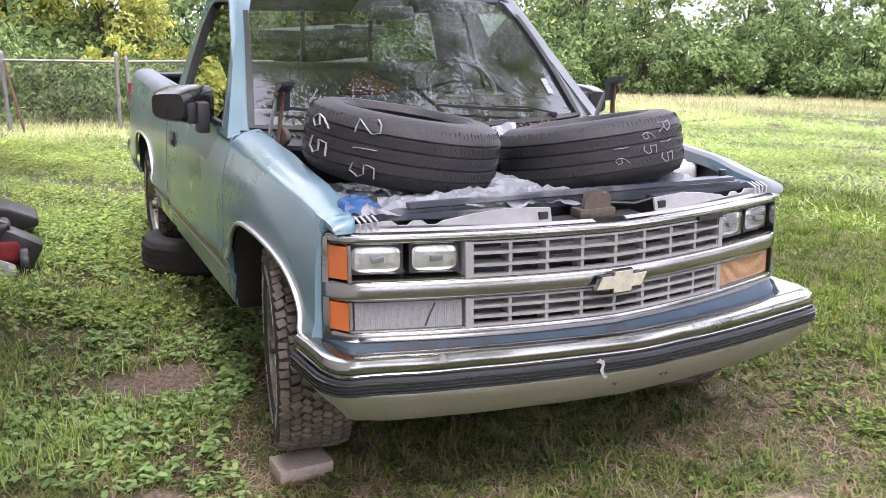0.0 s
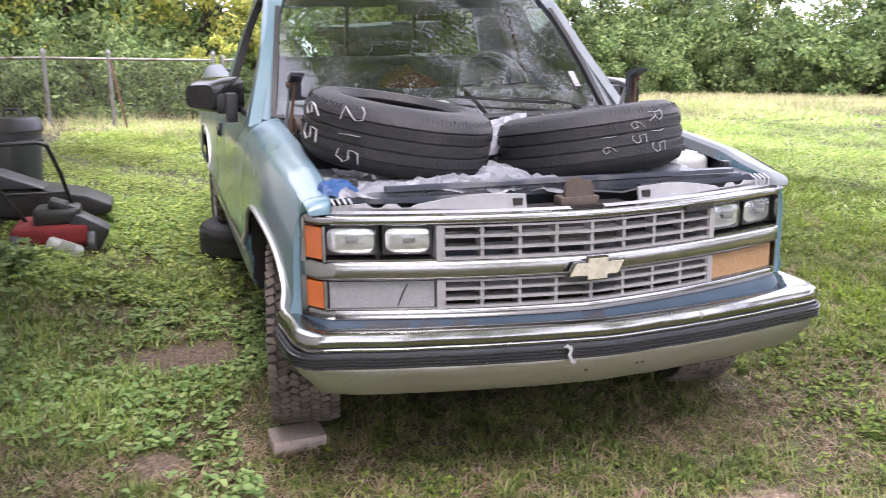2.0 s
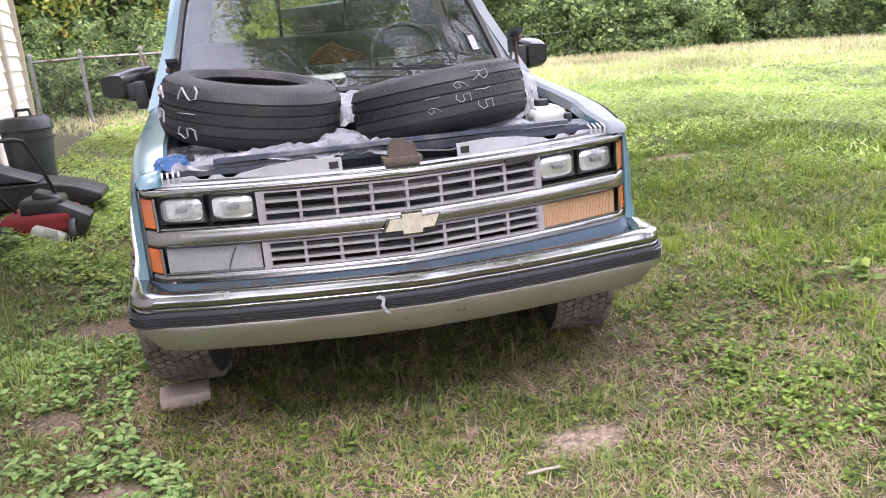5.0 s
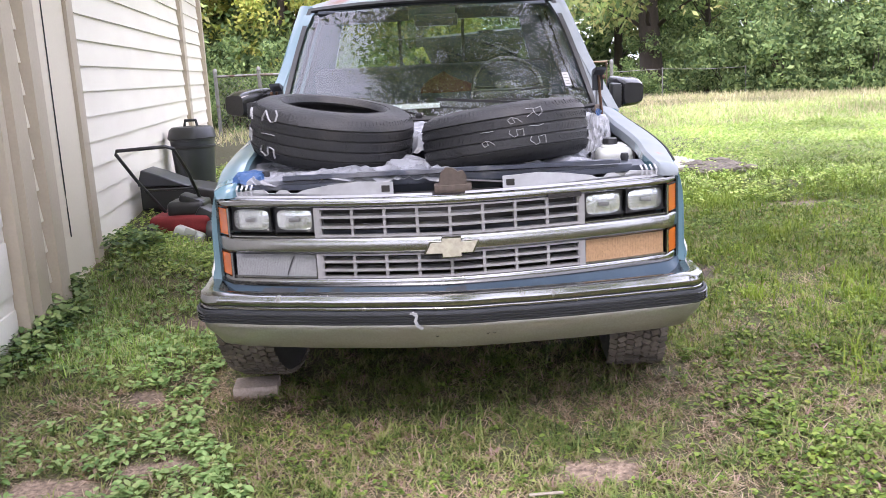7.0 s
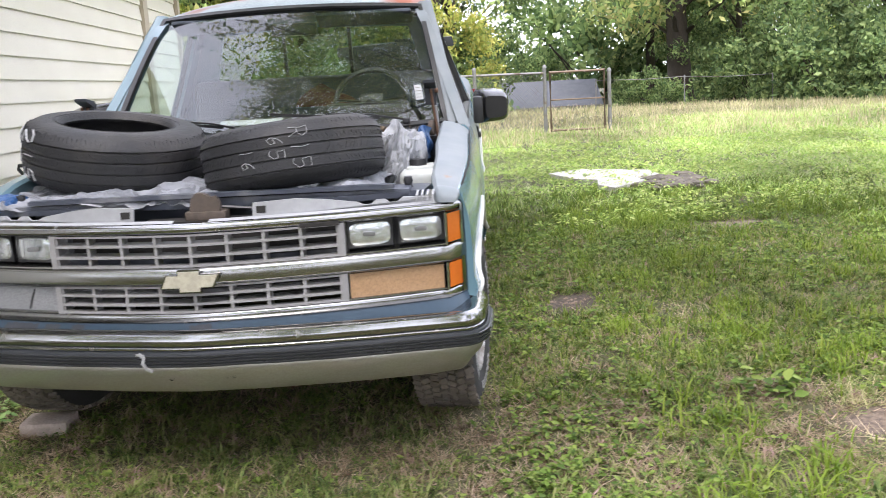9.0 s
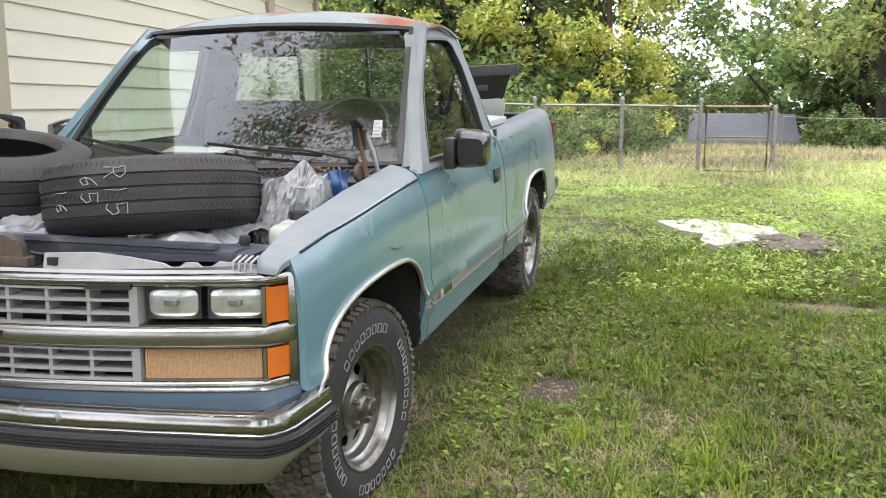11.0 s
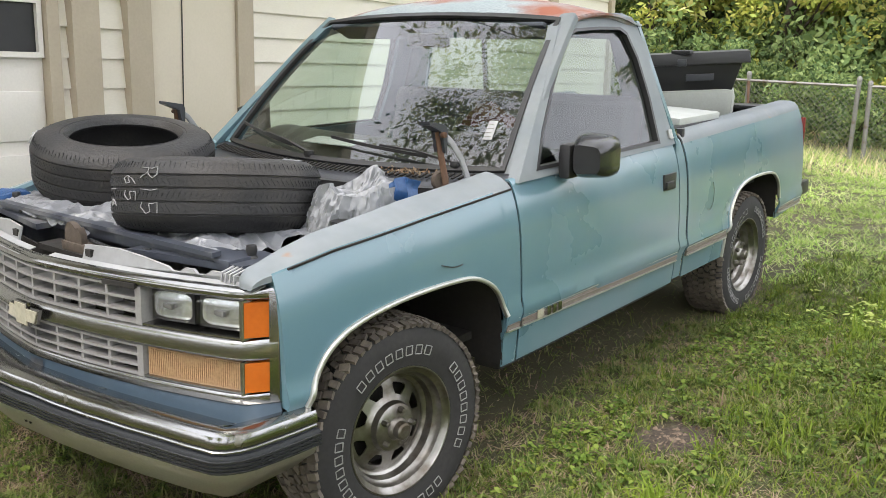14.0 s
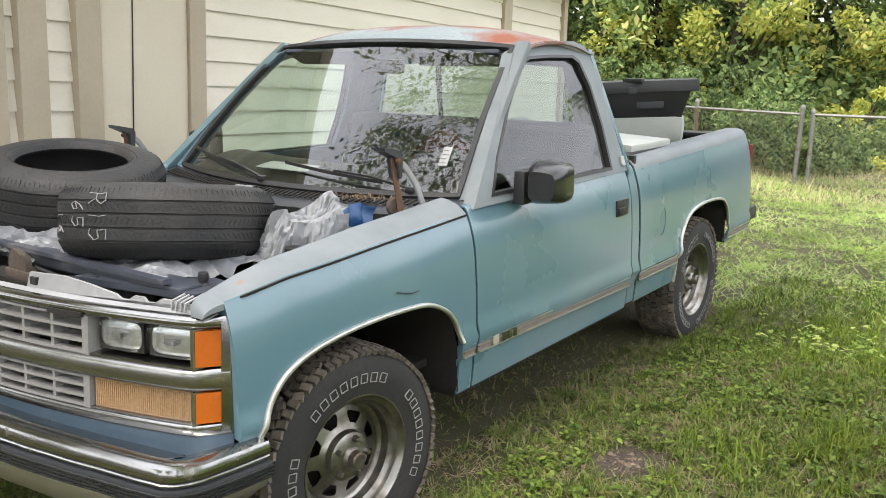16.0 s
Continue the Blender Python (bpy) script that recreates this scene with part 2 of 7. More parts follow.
GALV = material("galvanised_steel", (0.29, 0.285, 0.27), (0.22, 0.21, 0.195), rough=0.5, metal=0.6, scale=6, fine=80, bump=0.08,
                c3=(0.16, 0.11, 0.07), scale3=6, at3=0.62, soft3=0.06, rough3=0.8)
RUST_PIPE = material("rust_stained_pipe", (0.26, 0.20, 0.145), (0.20, 0.13, 0.08), rough=0.65, metal=0.4, scale=7, fine=80, bump=0.08)
BARK = material("tree_bark", (0.075, 0.058, 0.042), (0.045, 0.036, 0.028), rough=0.95, scale=5, fine=25, bump=0.7, stretch=(3, 3, 0.6))
PAVER = material("pinkish_paver", (0.42, 0.34, 0.29), (0.34, 0.285, 0.245), rough=0.9, scale=14, fine=90, bump=0.3)
DRYWOOD = material("bleached_wood", (0.36, 0.31, 0.25), (0.25, 0.21, 0.16), rough=0.9, scale=30, fine=90, bump=0.3)
SLAB = material("pale_concrete", (0.55, 0.52, 0.47), (0.44, 0.41, 0.36), rough=0.9, scale=4, fine=60, bump=0.25)
DEBRIS = material("rubble", (0.2, 0.17, 0.13), (0.11, 0.09, 0.07), rough=0.95, scale=6, fine=50, bump=0.5, rand="island")
LEAVES = leaf_material("summer_leaves", [(0.105, 0.165, 0.064), (0.226, 0.330, 0.116), (0.363, 0.473, 0.160), (0.495, 0.550, 0.198), (0.660, 0.600, 0.248), (0.187, 0.259, 0.094)])
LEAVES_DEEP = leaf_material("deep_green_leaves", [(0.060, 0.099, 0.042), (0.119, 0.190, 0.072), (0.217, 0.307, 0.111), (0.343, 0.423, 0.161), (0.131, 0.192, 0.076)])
LEAVES_GOLD = leaf_material("yellowing_leaves", [(0.258, 0.335, 0.091), (0.412, 0.489, 0.115), (0.567, 0.592, 0.142), (0.670, 0.605, 0.167), (0.361, 0.386, 0.103)])
BLADE = leaf_material("grass_blades", [(0.037, 0.059, 0.024), (0.075, 0.113, 0.033), (0.124, 0.178, 0.051), (0.193, 0.243, 0.067), (0.262, 0.281, 0.100), (0.312, 0.259, 0.152), (0.338, 0.216, 0.185), (0.473, 0.323, 0.319)], tuft=13)
BLADE_GREEN = leaf_material("green_lawn_blades", [(0.022, 0.040, 0.008), (0.052, 0.088, 0.015), (0.120, 0.175, 0.026), (0.240, 0.295, 0.050), (0.345, 0.345, 0.100)], tuft=12)
THATCH = leaf_material("dead_thatch", [(0.062, 0.044, 0.029), (0.163, 0.106, 0.065), (0.325, 0.237, 0.159), (0.525, 0.413, 0.301), (0.213, 0.138, 0.086), (0.650, 0.550, 0.431)], tuft=11)
STRAW = leaf_material("dry_grass", [(0.301, 0.346, 0.131), (0.490, 0.456, 0.237), (0.677, 0.548, 0.368), (0.376, 0.401, 0.157)])
WEED = leaf_material("broad_weed_leaves", [(0.138, 0.235, 0.082), (0.235, 0.363, 0.124), (0.345, 0.470, 0.180), (0.179, 0.282, 0.098), (0.414, 0.484, 0.197)])
# lusher green, with sunlight on the open lawn put into the tones
BLADE_SUN = leaf_material("fresh_sunlit_grass_blades", [(0.181, 0.310, 0.060), (0.279, 0.440, 0.088), (0.374, 0.529, 0.119), (0.459, 0.546, 0.178), (0.585, 0.560, 0.337), (0.279, 0.427, 0.101)])
# clover tones brightened to carry sunlight in the colour
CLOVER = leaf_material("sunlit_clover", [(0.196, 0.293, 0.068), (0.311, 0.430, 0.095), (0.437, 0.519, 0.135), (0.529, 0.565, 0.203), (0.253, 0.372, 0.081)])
WEED_LAWN = leaf_material("small_lawn_weeds", [(0.060, 0.105, 0.022), (0.115, 0.185, 0.036), (0.190, 0.280, 0.055), (0.280, 0.350, 0.080), (0.090, 0.145, 0.030)])
BLADE_LIME = leaf_material("lime_grass_tufts", [(0.079, 0.137, 0.016), (0.144, 0.216, 0.025), (0.216, 0.288, 0.040), (0.281, 0.317, 0.065)], tuft=9)
CRUMB = material("crumbled_earth", (0.13, 0.095, 0.068), (0.24, 0.18, 0.13), rough=0.95, scale=30, fine=120, bump=0.3, rand="island")
FALLEN = leaf_material("fallen_leaves", [(0.10, 0.06, 0.035), (0.2, 0.13, 0.08), (0.32, 0.25, 0.17), (0.07, 0.045, 0.03)])

# ---- mesh tools ----
WORLD_OF = {}


def thing(name, at=(0, 0, 0), label="", category="", group="", kind=""):
    ob = new(name)
    ob.empty_display_size = 0.2
    ob.matrix_basis = Matrix.Translation(at)
    WORLD_OF[ob.name] = Matrix.Translation(at)
    return tagged(ob, label, category, group, kind)


def hang(ob, parent):
    if parent is not None:
        ob.parent = parent
        ob.matrix_parent_inverse = WORLD_OF.get(parent.name, Matrix()).inverted()
    return ob


def finish(name, me, mat, parent=None, label="", smooth=True):
    for m in (mat if isinstance(mat, (list, tuple)) else [mat]):
        me.materials.append(m)
    ob = new(name, me)
    if smooth:
        me.polygons.foreach_set("use_smooth", [True] * len(me.polygons))
        try:
            me.set_sharp_from_angle(angle=radians(38))
        except AttributeError:
            pass
    hang(ob, parent)
    return tagged(ob, label)


def part(name, bm, mat, parent=None, label="", smooth=True):
    """Links a bmesh as one mesh object under a thing or a part."""
    bmesh.ops.recalc_face_normals(bm, faces=bm.faces)
    me = bpy.data.meshes.new(name)
    bm.to_mesh(me)
    bm.free()
    return finish(name, me, mat, parent, label, smooth)


def add_box(bm, c, s, rot=None, bevel=0.0, seg=2):
    """A box at c of size s, with rounded edges, into bm."""
    m = Matrix.Translation(c) @ (rot or Matrix()) @ Matrix.Diagonal((*s, 1))
    made = bmesh.ops.create_cube(bm, size=1, matrix=m)["verts"]
    if bevel:
        es = list({e for v in made for e in v.link_edges})
        bmesh.ops.bevel(bm, geom=es, offset=bevel, segments=seg, profile=0.6, affect="EDGES")
    return bm


def box(c, s, rot=None, bevel=0.0, seg=2):
    return add_box(bmesh.new(), c, s, rot, bevel, seg)


def add_grid(bm, f, us, vs, closed_u=False):
    vv = [[bm.verts.new(f(u, v)) for v in vs] for u in us]
    rows = len(us)
    for i in range(rows if closed_u else rows - 1):
        a, b = vv[i], vv[(i + 1) % rows]
        for j in range(len(vs) - 1):
            bm.faces.new((a[j], b[j], b[j + 1], a[j + 1]))
    return bm


def grid(f, us, vs, thick=0.0, closed_u=False):
    bm = add_grid(bmesh.new(), f, us, vs, closed_u)
    if thick:
        bmesh.ops.recalc_face_normals(bm, faces=bm.faces)
        bmesh.ops.solidify(bm, geom=bm.faces[:], thickness=thick)
    return bm


def span(a, b, n):
    return [a + (b - a) * i / (n - 1) for i in range(n)]


def add_sweep(bm, pts, ring, closed=False, up=(0, 0, 1)):
    """Sweeps the closed outline ring [(side, up)] along pts."""
    pts = [Vector(p) for p in pts]
    n = len(pts)
    rows = []
    for i, p in enumerate(pts):
        a = pts[(i - 1) % n] if closed or i else p
        b = pts[(i + 1) % n] if closed or i < n - 1 else p
        d = (b - a).normalized()
        side = d.cross(Vector(up))
        if side.length < 1e-4:
            side = d.cross(Vector((0.3, 1, 0.1)))
        side.normalize()
        top = side.cross(d)
        rows.append([bm.verts.new(p + side * s + top * u) for s, u in ring])
    m = len(ring)
    for i in range(n if closed else n - 1):
        a, b = rows[i], rows[(i + 1) % n]
        for j in range(m):
            bm.faces.new((a[j], a[(j + 1) % m], b[(j + 1) % m], b[j]))
    if not closed:
        bm.faces.new(rows[0])
        bm.faces.new(rows[-1][::-1])
    return bm


def circle(r, n=8):
    return [(r * math.cos(2 * math.pi * i / n), r * math.sin(2 * math.pi * i / n)) for i in range(n)]


def rect(w, h):
    return [(-w / 2, -h / 2), (w / 2, -h / 2), (w / 2, h / 2), (-w / 2, h / 2)]


def rounded(w, h, n=12, p=3.0):
    """A box-like closed outline with round corners."""
    out = []
    for i in range(n):
        a = 2 * math.pi * (i + 0.5) / n
        c, q = math.cos(a), math.sin(a)
        k = (abs(c) ** p + abs(q) ** p) ** (-1 / p)
        out.append((w / 2 * c * k, h / 2 * q * k))
    return out


def tube(pts, r, n=8, closed=False):
    return add_sweep(bmesh.new(), pts, circle(r, n), closed)


def strip(pts, w, h, closed=False, up=(0, 0, 1)):
    return add_sweep(bmesh.new(), pts, rect(w, h), closed, up)


def add_lathe(bm, profile, n=48, axis="x", m=None):
    """Turns the profile [(radius, along)] round the axis."""
    rows = []
    for r, h in profile:
        ring = []
        for i in range(n):
            a = 2 * math.pi * i / n
            c, s = r * math.cos(a), r * math.sin(a)
            p = Vector((h, c, s) if axis == "x" else (c, s, h))
            ring.append(bm.verts.new(m @ p if m else p))
        rows.append(ring)
    for a, b in zip(rows, rows[1:]):
        for i in range(n):
            bm.faces.new((a[i], a[(i + 1) % n], b[(i + 1) % n], b[i]))
    return bm


def lathe(profile, n=48, axis="x", m=None):
    return add_lathe(bmesh.new(), profile, n, axis, m)


def slab_poly(outline, thick, place):
    """A flat polygon with thickness: outline [(a, b)], place(a, b, depth) gives the point."""
    bm = bmesh.new()
    f = [bm.verts.new(place(a, b, 0)) for a, b in outline]
    g = [bm.verts.new(place(a, b, thick)) for a, b in outline]
    bm.faces.new(f)
    bm.faces.new(g[::-1])
    n = len(outline)
    for i in range(n):
        bm.faces.new((f[i], f[(i + 1) % n], g[(i + 1) % n], g[i]))
    return bm


def ring_poly(outer, inner, thick, place):
    """A flat ring between two outlines of the same count, with thickness."""
    bm = bmesh.new()
    v = [[bm.verts.new(place(a, b, d)) for a, b in o] for o in (outer, inner) for d in (0, thick)]
    n = len(outer)
    for i in range(n):
        j = (i + 1) % n
        bm.faces.new((v[0][i], v[0][j], v[2][j], v[2][i]))
        bm.faces.new((v[1][i], v[1][j], v[3][j], v[3][i]))
        bm.faces.new((v[0][i], v[0][j], v[1][j], v[1][i]))
        bm.faces.new((v[2][i], v[2][j], v[3][j], v[3][i]))
    return bm


def lerp_table(table, x):
    if x <= table[0][0]:
        return table[0][1]
    for (a, p), (b, q) in zip(table, table[1:]):
        if x <= b:
            return p + (q - p) * (x - a) / (b - a)
    return table[-1][1]


def from_arrays(name, verts, faces, mat, parent=None, label="", smooth=False):
    """A mesh from numpy arrays: verts (n, 3), faces (m, k)."""
    me = bpy.data.meshes.new(name)
    k = faces.shape[1]
    me.vertices.add(len(verts))
    me.vertices.foreach_set("co", verts.astype(np.float32).ravel())
    me.loops.add(faces.size)
    me.loops.foreach_set("vertex_index", faces.astype(np.int32).ravel())
    me.polygons.add(len(faces))
    me.polygons.foreach_set("loop_start", np.arange(0, faces.size, k, dtype=np.int32))
    me.polygons.foreach_set("loop_total", np.full(len(faces), k, dtype=np.int32))
    me.update(calc_edges=True)
    return finish(name, me, mat, parent, label, smooth)


def pane(name, pts, mat, parent, label, toward):
    """A single glass face whose front looks towards the given way."""
    bm = bmesh.new()
    f = bm.faces.new([bm.verts.new(q) for q in pts])
    f.normal_update()
    if f.normal.dot(Vector(toward)) < 0:
        f.normal_flip()
    me = bpy.data.meshes.new(name)
    bm.to_mesh(me)
    bm.free()
    ob = finish(name, me, mat, parent, label, smooth=False)
    ob.visible_shadow = False
    return ob


rng = np.random.default_rng(7)


def leaf_cloud(centres, radii, per, size, flat=0.8, droop=0.0):
    """Rhombic leaves scattered in clumps: arrays of vertices and quads."""
    cs = np.repeat(np.asarray(centres), per, 0)
    rs = np.repeat(np.asarray(radii), per)
    n = len(cs)
    d = rng.normal(size=(n, 3))
    d /= np.linalg.norm(d, axis=1)[:, None]
    p = cs + d * (rs * rng.uniform(0.15, 1.0, n) ** 0.6)[:, None] * np.array([1, 1, flat])
    a = rng.normal(size=(n, 3))
    a /= np.linalg.norm(a, axis=1)[:, None]
    a[:, 2] -= droop
    b = np.cross(a, rng.normal(size=(n, 3)))
    b /= np.linalg.norm(b, axis=1)[:, None]
    s = size * rng.uniform(0.6, 1.4, n)[:, None]
    v = np.stack([p - a * s, p + b * s * 0.45, p + a * s, p - b * s * 0.45], 1).reshape(-1, 3)
    return v, np.arange(n * 4).reshape(n, 4)


# ---- ground ----
BARE = [(-1.24, 1.70, 0.30, 0.20), (-1.37, 0.70, 0.13, 0.09), (-1.12, 0.03, 0.18, 0.07), (0.47, -0.2, 0.18, 0.09),
        (-1.46, -0.1, 0.24, 0.10), (2.3, 0.15, 0.22, 0.16), (2.69, 3.43, 0.4, 0.10), (1.40, 1.86, 0.17, 0.20), (2.36, 0.74, 0.05, 0.04)]
# how pale the dry earth of each spot is
PALENESS = [0.75, 1.0, 1.0, 1.15, 1.1, 0.8, 0.8, 0.32, 0.8]


def ground_z(x, y):
    """The lawn: it climbs away from the garage front, lies higher beside the truck and along the wall, and falls towards the road beyond the gate."""
    yy = np.clip(y, -60, 60)
    climb = 0.0419 * (yy - np.log1p(np.exp(yy - 12)) + np.log1p(np.exp(-yy - 6)))
    side = 1 / (1 + np.exp(np.clip(-(x - 1.35) * 3.0, -40, 40)))
    z = climb - 0.01 + 0.17 * side * np.exp(-((y - 0.6) / 5.5) ** 2)
    z = z + 0.15 / (1 + np.exp(np.clip((x + 1.75) * 5, -40, 40))) / (1 + np.exp(np.clip(-(y - 1.6) * 2.5, -40, 40))) * np.exp(-((y - 4) / 6) ** 2)
    z = z - 0.13 / (1 + np.exp(np.clip(-(y - 18) / 1.5, -40, 40))) - 0.3 / (1 + np.exp(np.clip(-(x - 14) / 2.0, -40, 40)))
    z = z + 0.012 * np.sin(x * 2.1 + 0.6) * np.sin(y * 1.7) + 0.03 * np.sin(x * 0.45) * np.sin(y * 0.38 + 1) * np.clip((y - 6) / 6, 0, 1)
    return z


def on_ground(x, y):
    return float(ground_z(np.float64(x), np.float64(y)))


def spaced(limit, near, n):
    k = np.arcsinh(limit / near)
    return near * np.sinh(np.linspace(-k, k, n))


gx, gy = np.meshgrid(spaced(420, 2.2, 200), spaced(420, 2.2, 200) + 1.5, indexing="ij")
gv = np.stack([gx, gy, ground_z(gx, gy)], -1).reshape(-1, 3)
gi = np.arange(200 * 200).reshape(200, 200)
gf = np.stack([gi[:-1, :-1], gi[1:, :-1], gi[1:, 1:], gi[:-1, 1:]], -1).reshape(-1, 4)
SOIL = material("lawn_soil", (0.060, 0.062, 0.027), (0.098, 0.086, 0.042), rough=0.95, scale=1.6, fine=120, bump=0.8, c3=(0.09, 0.075, 0.042), scale3=2.4, at3=0.6, soft3=0.1)


def bare_patches(m):
    """Bare earth at the worn places of the lawn, with ragged edges."""
    n, k = m.node_tree.nodes, m.node_tree.links.new
    b = n["Principled BSDF"]
    old = b.inputs["Base Color"].links[0].from_socket
    tc = n.new("ShaderNodeTexCoord")
    t = n.new("ShaderNodeTexNoise")
    t.inputs["Scale"].default_value, t.inputs["Detail"].default_value = 9, 6
    k(tc.outputs["Object"], t.inputs[0])
    f = n.new("ShaderNodeTexNoise")
    f.inputs["Scale"].default_value, f.inputs["Detail"].default_value = 55, 5
    k(tc.outputs["Object"], f.inputs[0])
    grit = n.new("ShaderNodeMapRange")
    grit.inputs[1].default_value, grit.inputs[2].default_value = 0.3, 0.68
    k(f.outputs[0], grit.inputs[0])
    for (x, y, rx, ry), pale in zip(BARE, PALENESS):
        mp = n.new("ShaderNodeMapping")
        mp.inputs["Location"].default_value = (-x / rx, -y / ry, 0)
        mp.inputs["Scale"].default_value = (1 / rx, 1 / ry, 0)
        k(tc.outputs["Object"], mp.inputs[0])
        ln = n.new("ShaderNodeVectorMath")
        ln.operation = "LENGTH"
        k(mp.outputs[0], ln.inputs[0])
        ad = n.new("ShaderNodeMath")
        ad.operation = "MULTIPLY_ADD"
        k(t.outputs[0], ad.inputs[0])
        ad.inputs[1].default_value = 2.4
        k(ln.outputs["Value"], ad.inputs[2])
        r = n.new("ShaderNodeMapRange")
        r.inputs[1].default_value, r.inputs[2].default_value = 2.4, 2.0
        k(ad.outputs[0], r.inputs[0])
        earth = n.new("ShaderNodeMix")
        earth.data_type = "RGBA"
        earth.inputs[6].default_value = (0.075 * pale, 0.052 * pale, 0.036 * pale, 1)
        earth.inputs[7].default_value = (0.27 * pale, 0.20 * pale, 0.145 * pale, 1)
        k(grit.outputs[0], earth.inputs[0])
        x = n.new("ShaderNodeMix")
        x.data_type = "RGBA"
        k(r.outputs[0], x.inputs[0])
        k(old, x.inputs[6])
        k(earth.outputs[2], x.inputs[7])
        old = x.outputs[2]
    k(old, b.inputs["Base Color"])


bare_patches(SOIL)
ground = from_arrays("ground", gv, gf, SOIL, smooth=True)
tagged(ground, "patchy mown lawn with bare earth spots", "ground", kind="structure")

# ---- pickup truck ----
# y runs from the bumper (0) to the tail (4.75), +x is the driver's side.
truck = thing("pickup_truck", (0, 2.4, 0), "faded blue single-cab pickup with its bonnet off, parked on grass", "truck")
ARCH_F = [(0.45, 0.575), (0.475, 0.63), (0.52, 0.70), (0.58, 0.745), (0.66, 0.775), (0.78, 0.795), (0.92, 0.803), (1.08, 0.80), (1.18, 0.79), (1.25, 0.765),
          (1.305, 0.73), (1.345, 0.68), (1.372, 0.61), (1.385, 0.52), (1.388, 0.41)]
ARCH_R = [(3.452, 0.41), (3.458, 0.52), (3.475, 0.61), (3.51, 0.69), (3.57, 0.75), (3.66, 0.785), (3.80, 0.803), (3.98, 0.803), (4.12, 0.79), (4.19, 0.76), (4.24, 0.71),
          (4.265, 0.62), (4.275, 0.49)]



def eased(table, n=4):
    """The same line with n points a stretch, rounded between its corners."""
    pts = [Vector((a, b, 0)) for a, b in table]
    out = []
    for i in range(len(pts) - 1):
        p0, p1, p2, p3 = pts[max(0, i - 1)], pts[i], pts[i + 1], pts[min(len(pts) - 1, i + 2)]
        for k in range(n):
            t = k / n
            q = 0.5 * (2 * p1 + (p2 - p0) * t + (2 * p0 - 5 * p1 + 4 * p2 - p3) * t * t + (3 * p1 - p0 - 3 * p2 + p3) * t ** 3)
            if not out or q.x > out[-1][0] + 1e-4:
                out.append((q.x, q.y))
    return out + [table[-1]]


ARCH_F, ARCH_R = eased(ARCH_F), eased(ARCH_R)


def strip_lift(y):
    """How far the rub strip and the ledge over it climb towards the nose."""
    return lerp_table([(1.39, 0.034), (2.82, 0.012), (4.7, 0.015)], y)


def half_width(y):
    w = 0.956 - 0.046 * max(0.0, (0.95 - y) / 0.6) ** 2
    return w - 0.012 * max(0.0, (y - 4.1) / 0.65) ** 2


def crease_z(y):
    return lerp_table([(0.3, 0.945), (0.6, 0.99), (1.0, 1.02), (1.5, 1.05), (2.9, 1.07), (4.75, 1.12)], y)


def side_x(y, z):
    """The body side: slightly crowned, with a rounded ledge over the rub strip and a tuck below it."""
    w = half_width(y) - 0.03 * max(0.0, (z - 0.66) / 0.4) ** 2 - 0.020 * max(0.0, (z - crease_z(y) + 0.14) / 0.14) ** 2
    if z < 0.68:
        w += 0.014 * math.exp(-((z - 0.572 - strip_lift(y)) / 0.028) ** 2)
    if z < 0.55:
        w -= 0.012 + 0.10 * max(0.0, (0.50 - z)) ** 1.0
    return w


def side_panel(y0, y1, low, top_rows, ys_extra=(), step=0.035, rows=16, worn=False):
    """One side skin from y0 to y1: from the line low(y) up to the crease, then over the shoulder rows [(x inward, z up)]."""
    ys = sorted({round(v, 4) for v in [*span(y0, y1, max(2, int((y1 - y0) / step) + 1)), *[e for e in ys_extra if y0 < e < y1]]})
    bm = bmesh.new()

    def point(y, v):
        zc, zl = crease_z(y), low(y)
        if v <= rows:
            z = zl + (zc - zl) * v / rows
            return (side_x(y, z), y, z)
        dx, dz = top_rows(y)[v - rows - 1]
        return (side_x(y, zc) - dx, y, zc + dz)

    add_grid(bm, point, ys, list(range(rows + 1 + len(top_rows(y0)))))
    bmesh.ops.recalc_face_normals(bm, faces=bm.faces)
    bmesh.ops.solidify(bm, geom=bm.faces[:], thickness=0.006)
    for f in bm.faces:
        c = f.calc_center_median()
        f.material_index = int(worn and c.z > crease_z(c.y) + 0.004)
    return bm


def mirrored(bm):
    bmesh.ops.scale(bm, vec=(-1, 1, 1), verts=bm.verts)
    return bm


def fender_top(y):
    up = lerp_table([(0.3, 0.012), (0.64, 0.035), (1.2, 0.045), (1.7, 0.06)], y)
    edge = lerp_table([(0.3, 0.055), (0.5, 0.10), (1.0, 0.125), (1.6, 0.11)], y)
    return [(0.006, up * 0.16), (edge * 0.18, up * 0.40), (edge * 0.42, up * 0.70), (edge * 0.72, up * 0.92), (edge, up), (edge + 0.012, up - 0.012), (edge + 0.014, up - 0.05)]


def fender_low(y):
    return 0.575 if y < 0.45 else (lerp_table(ARCH_F, y) if y < 1.388 else 0.405)


def door_top(y):
    return [(0.004, 0.012), (0.016, 0.026), (0.035, 0.030)]


def bed_low(y):
    if y < 3.452:
        return 0.41
    return lerp_table(ARCH_R, y) if y < 4.275 else lerp_table([(4.275, 0.49), (4.7, 0.52)], y)


def bed_top(y):
    return [(0.006, 0.018), (0.03, 0.042), (0.06, 0.05), (0.13, 0.05), (0.135, 0.03), (0.135, -0.08)]


def rail_path(table, inset=0.0, out=0.006):
    return [(side_x(y, z) + out, y, z) for y, z in table]


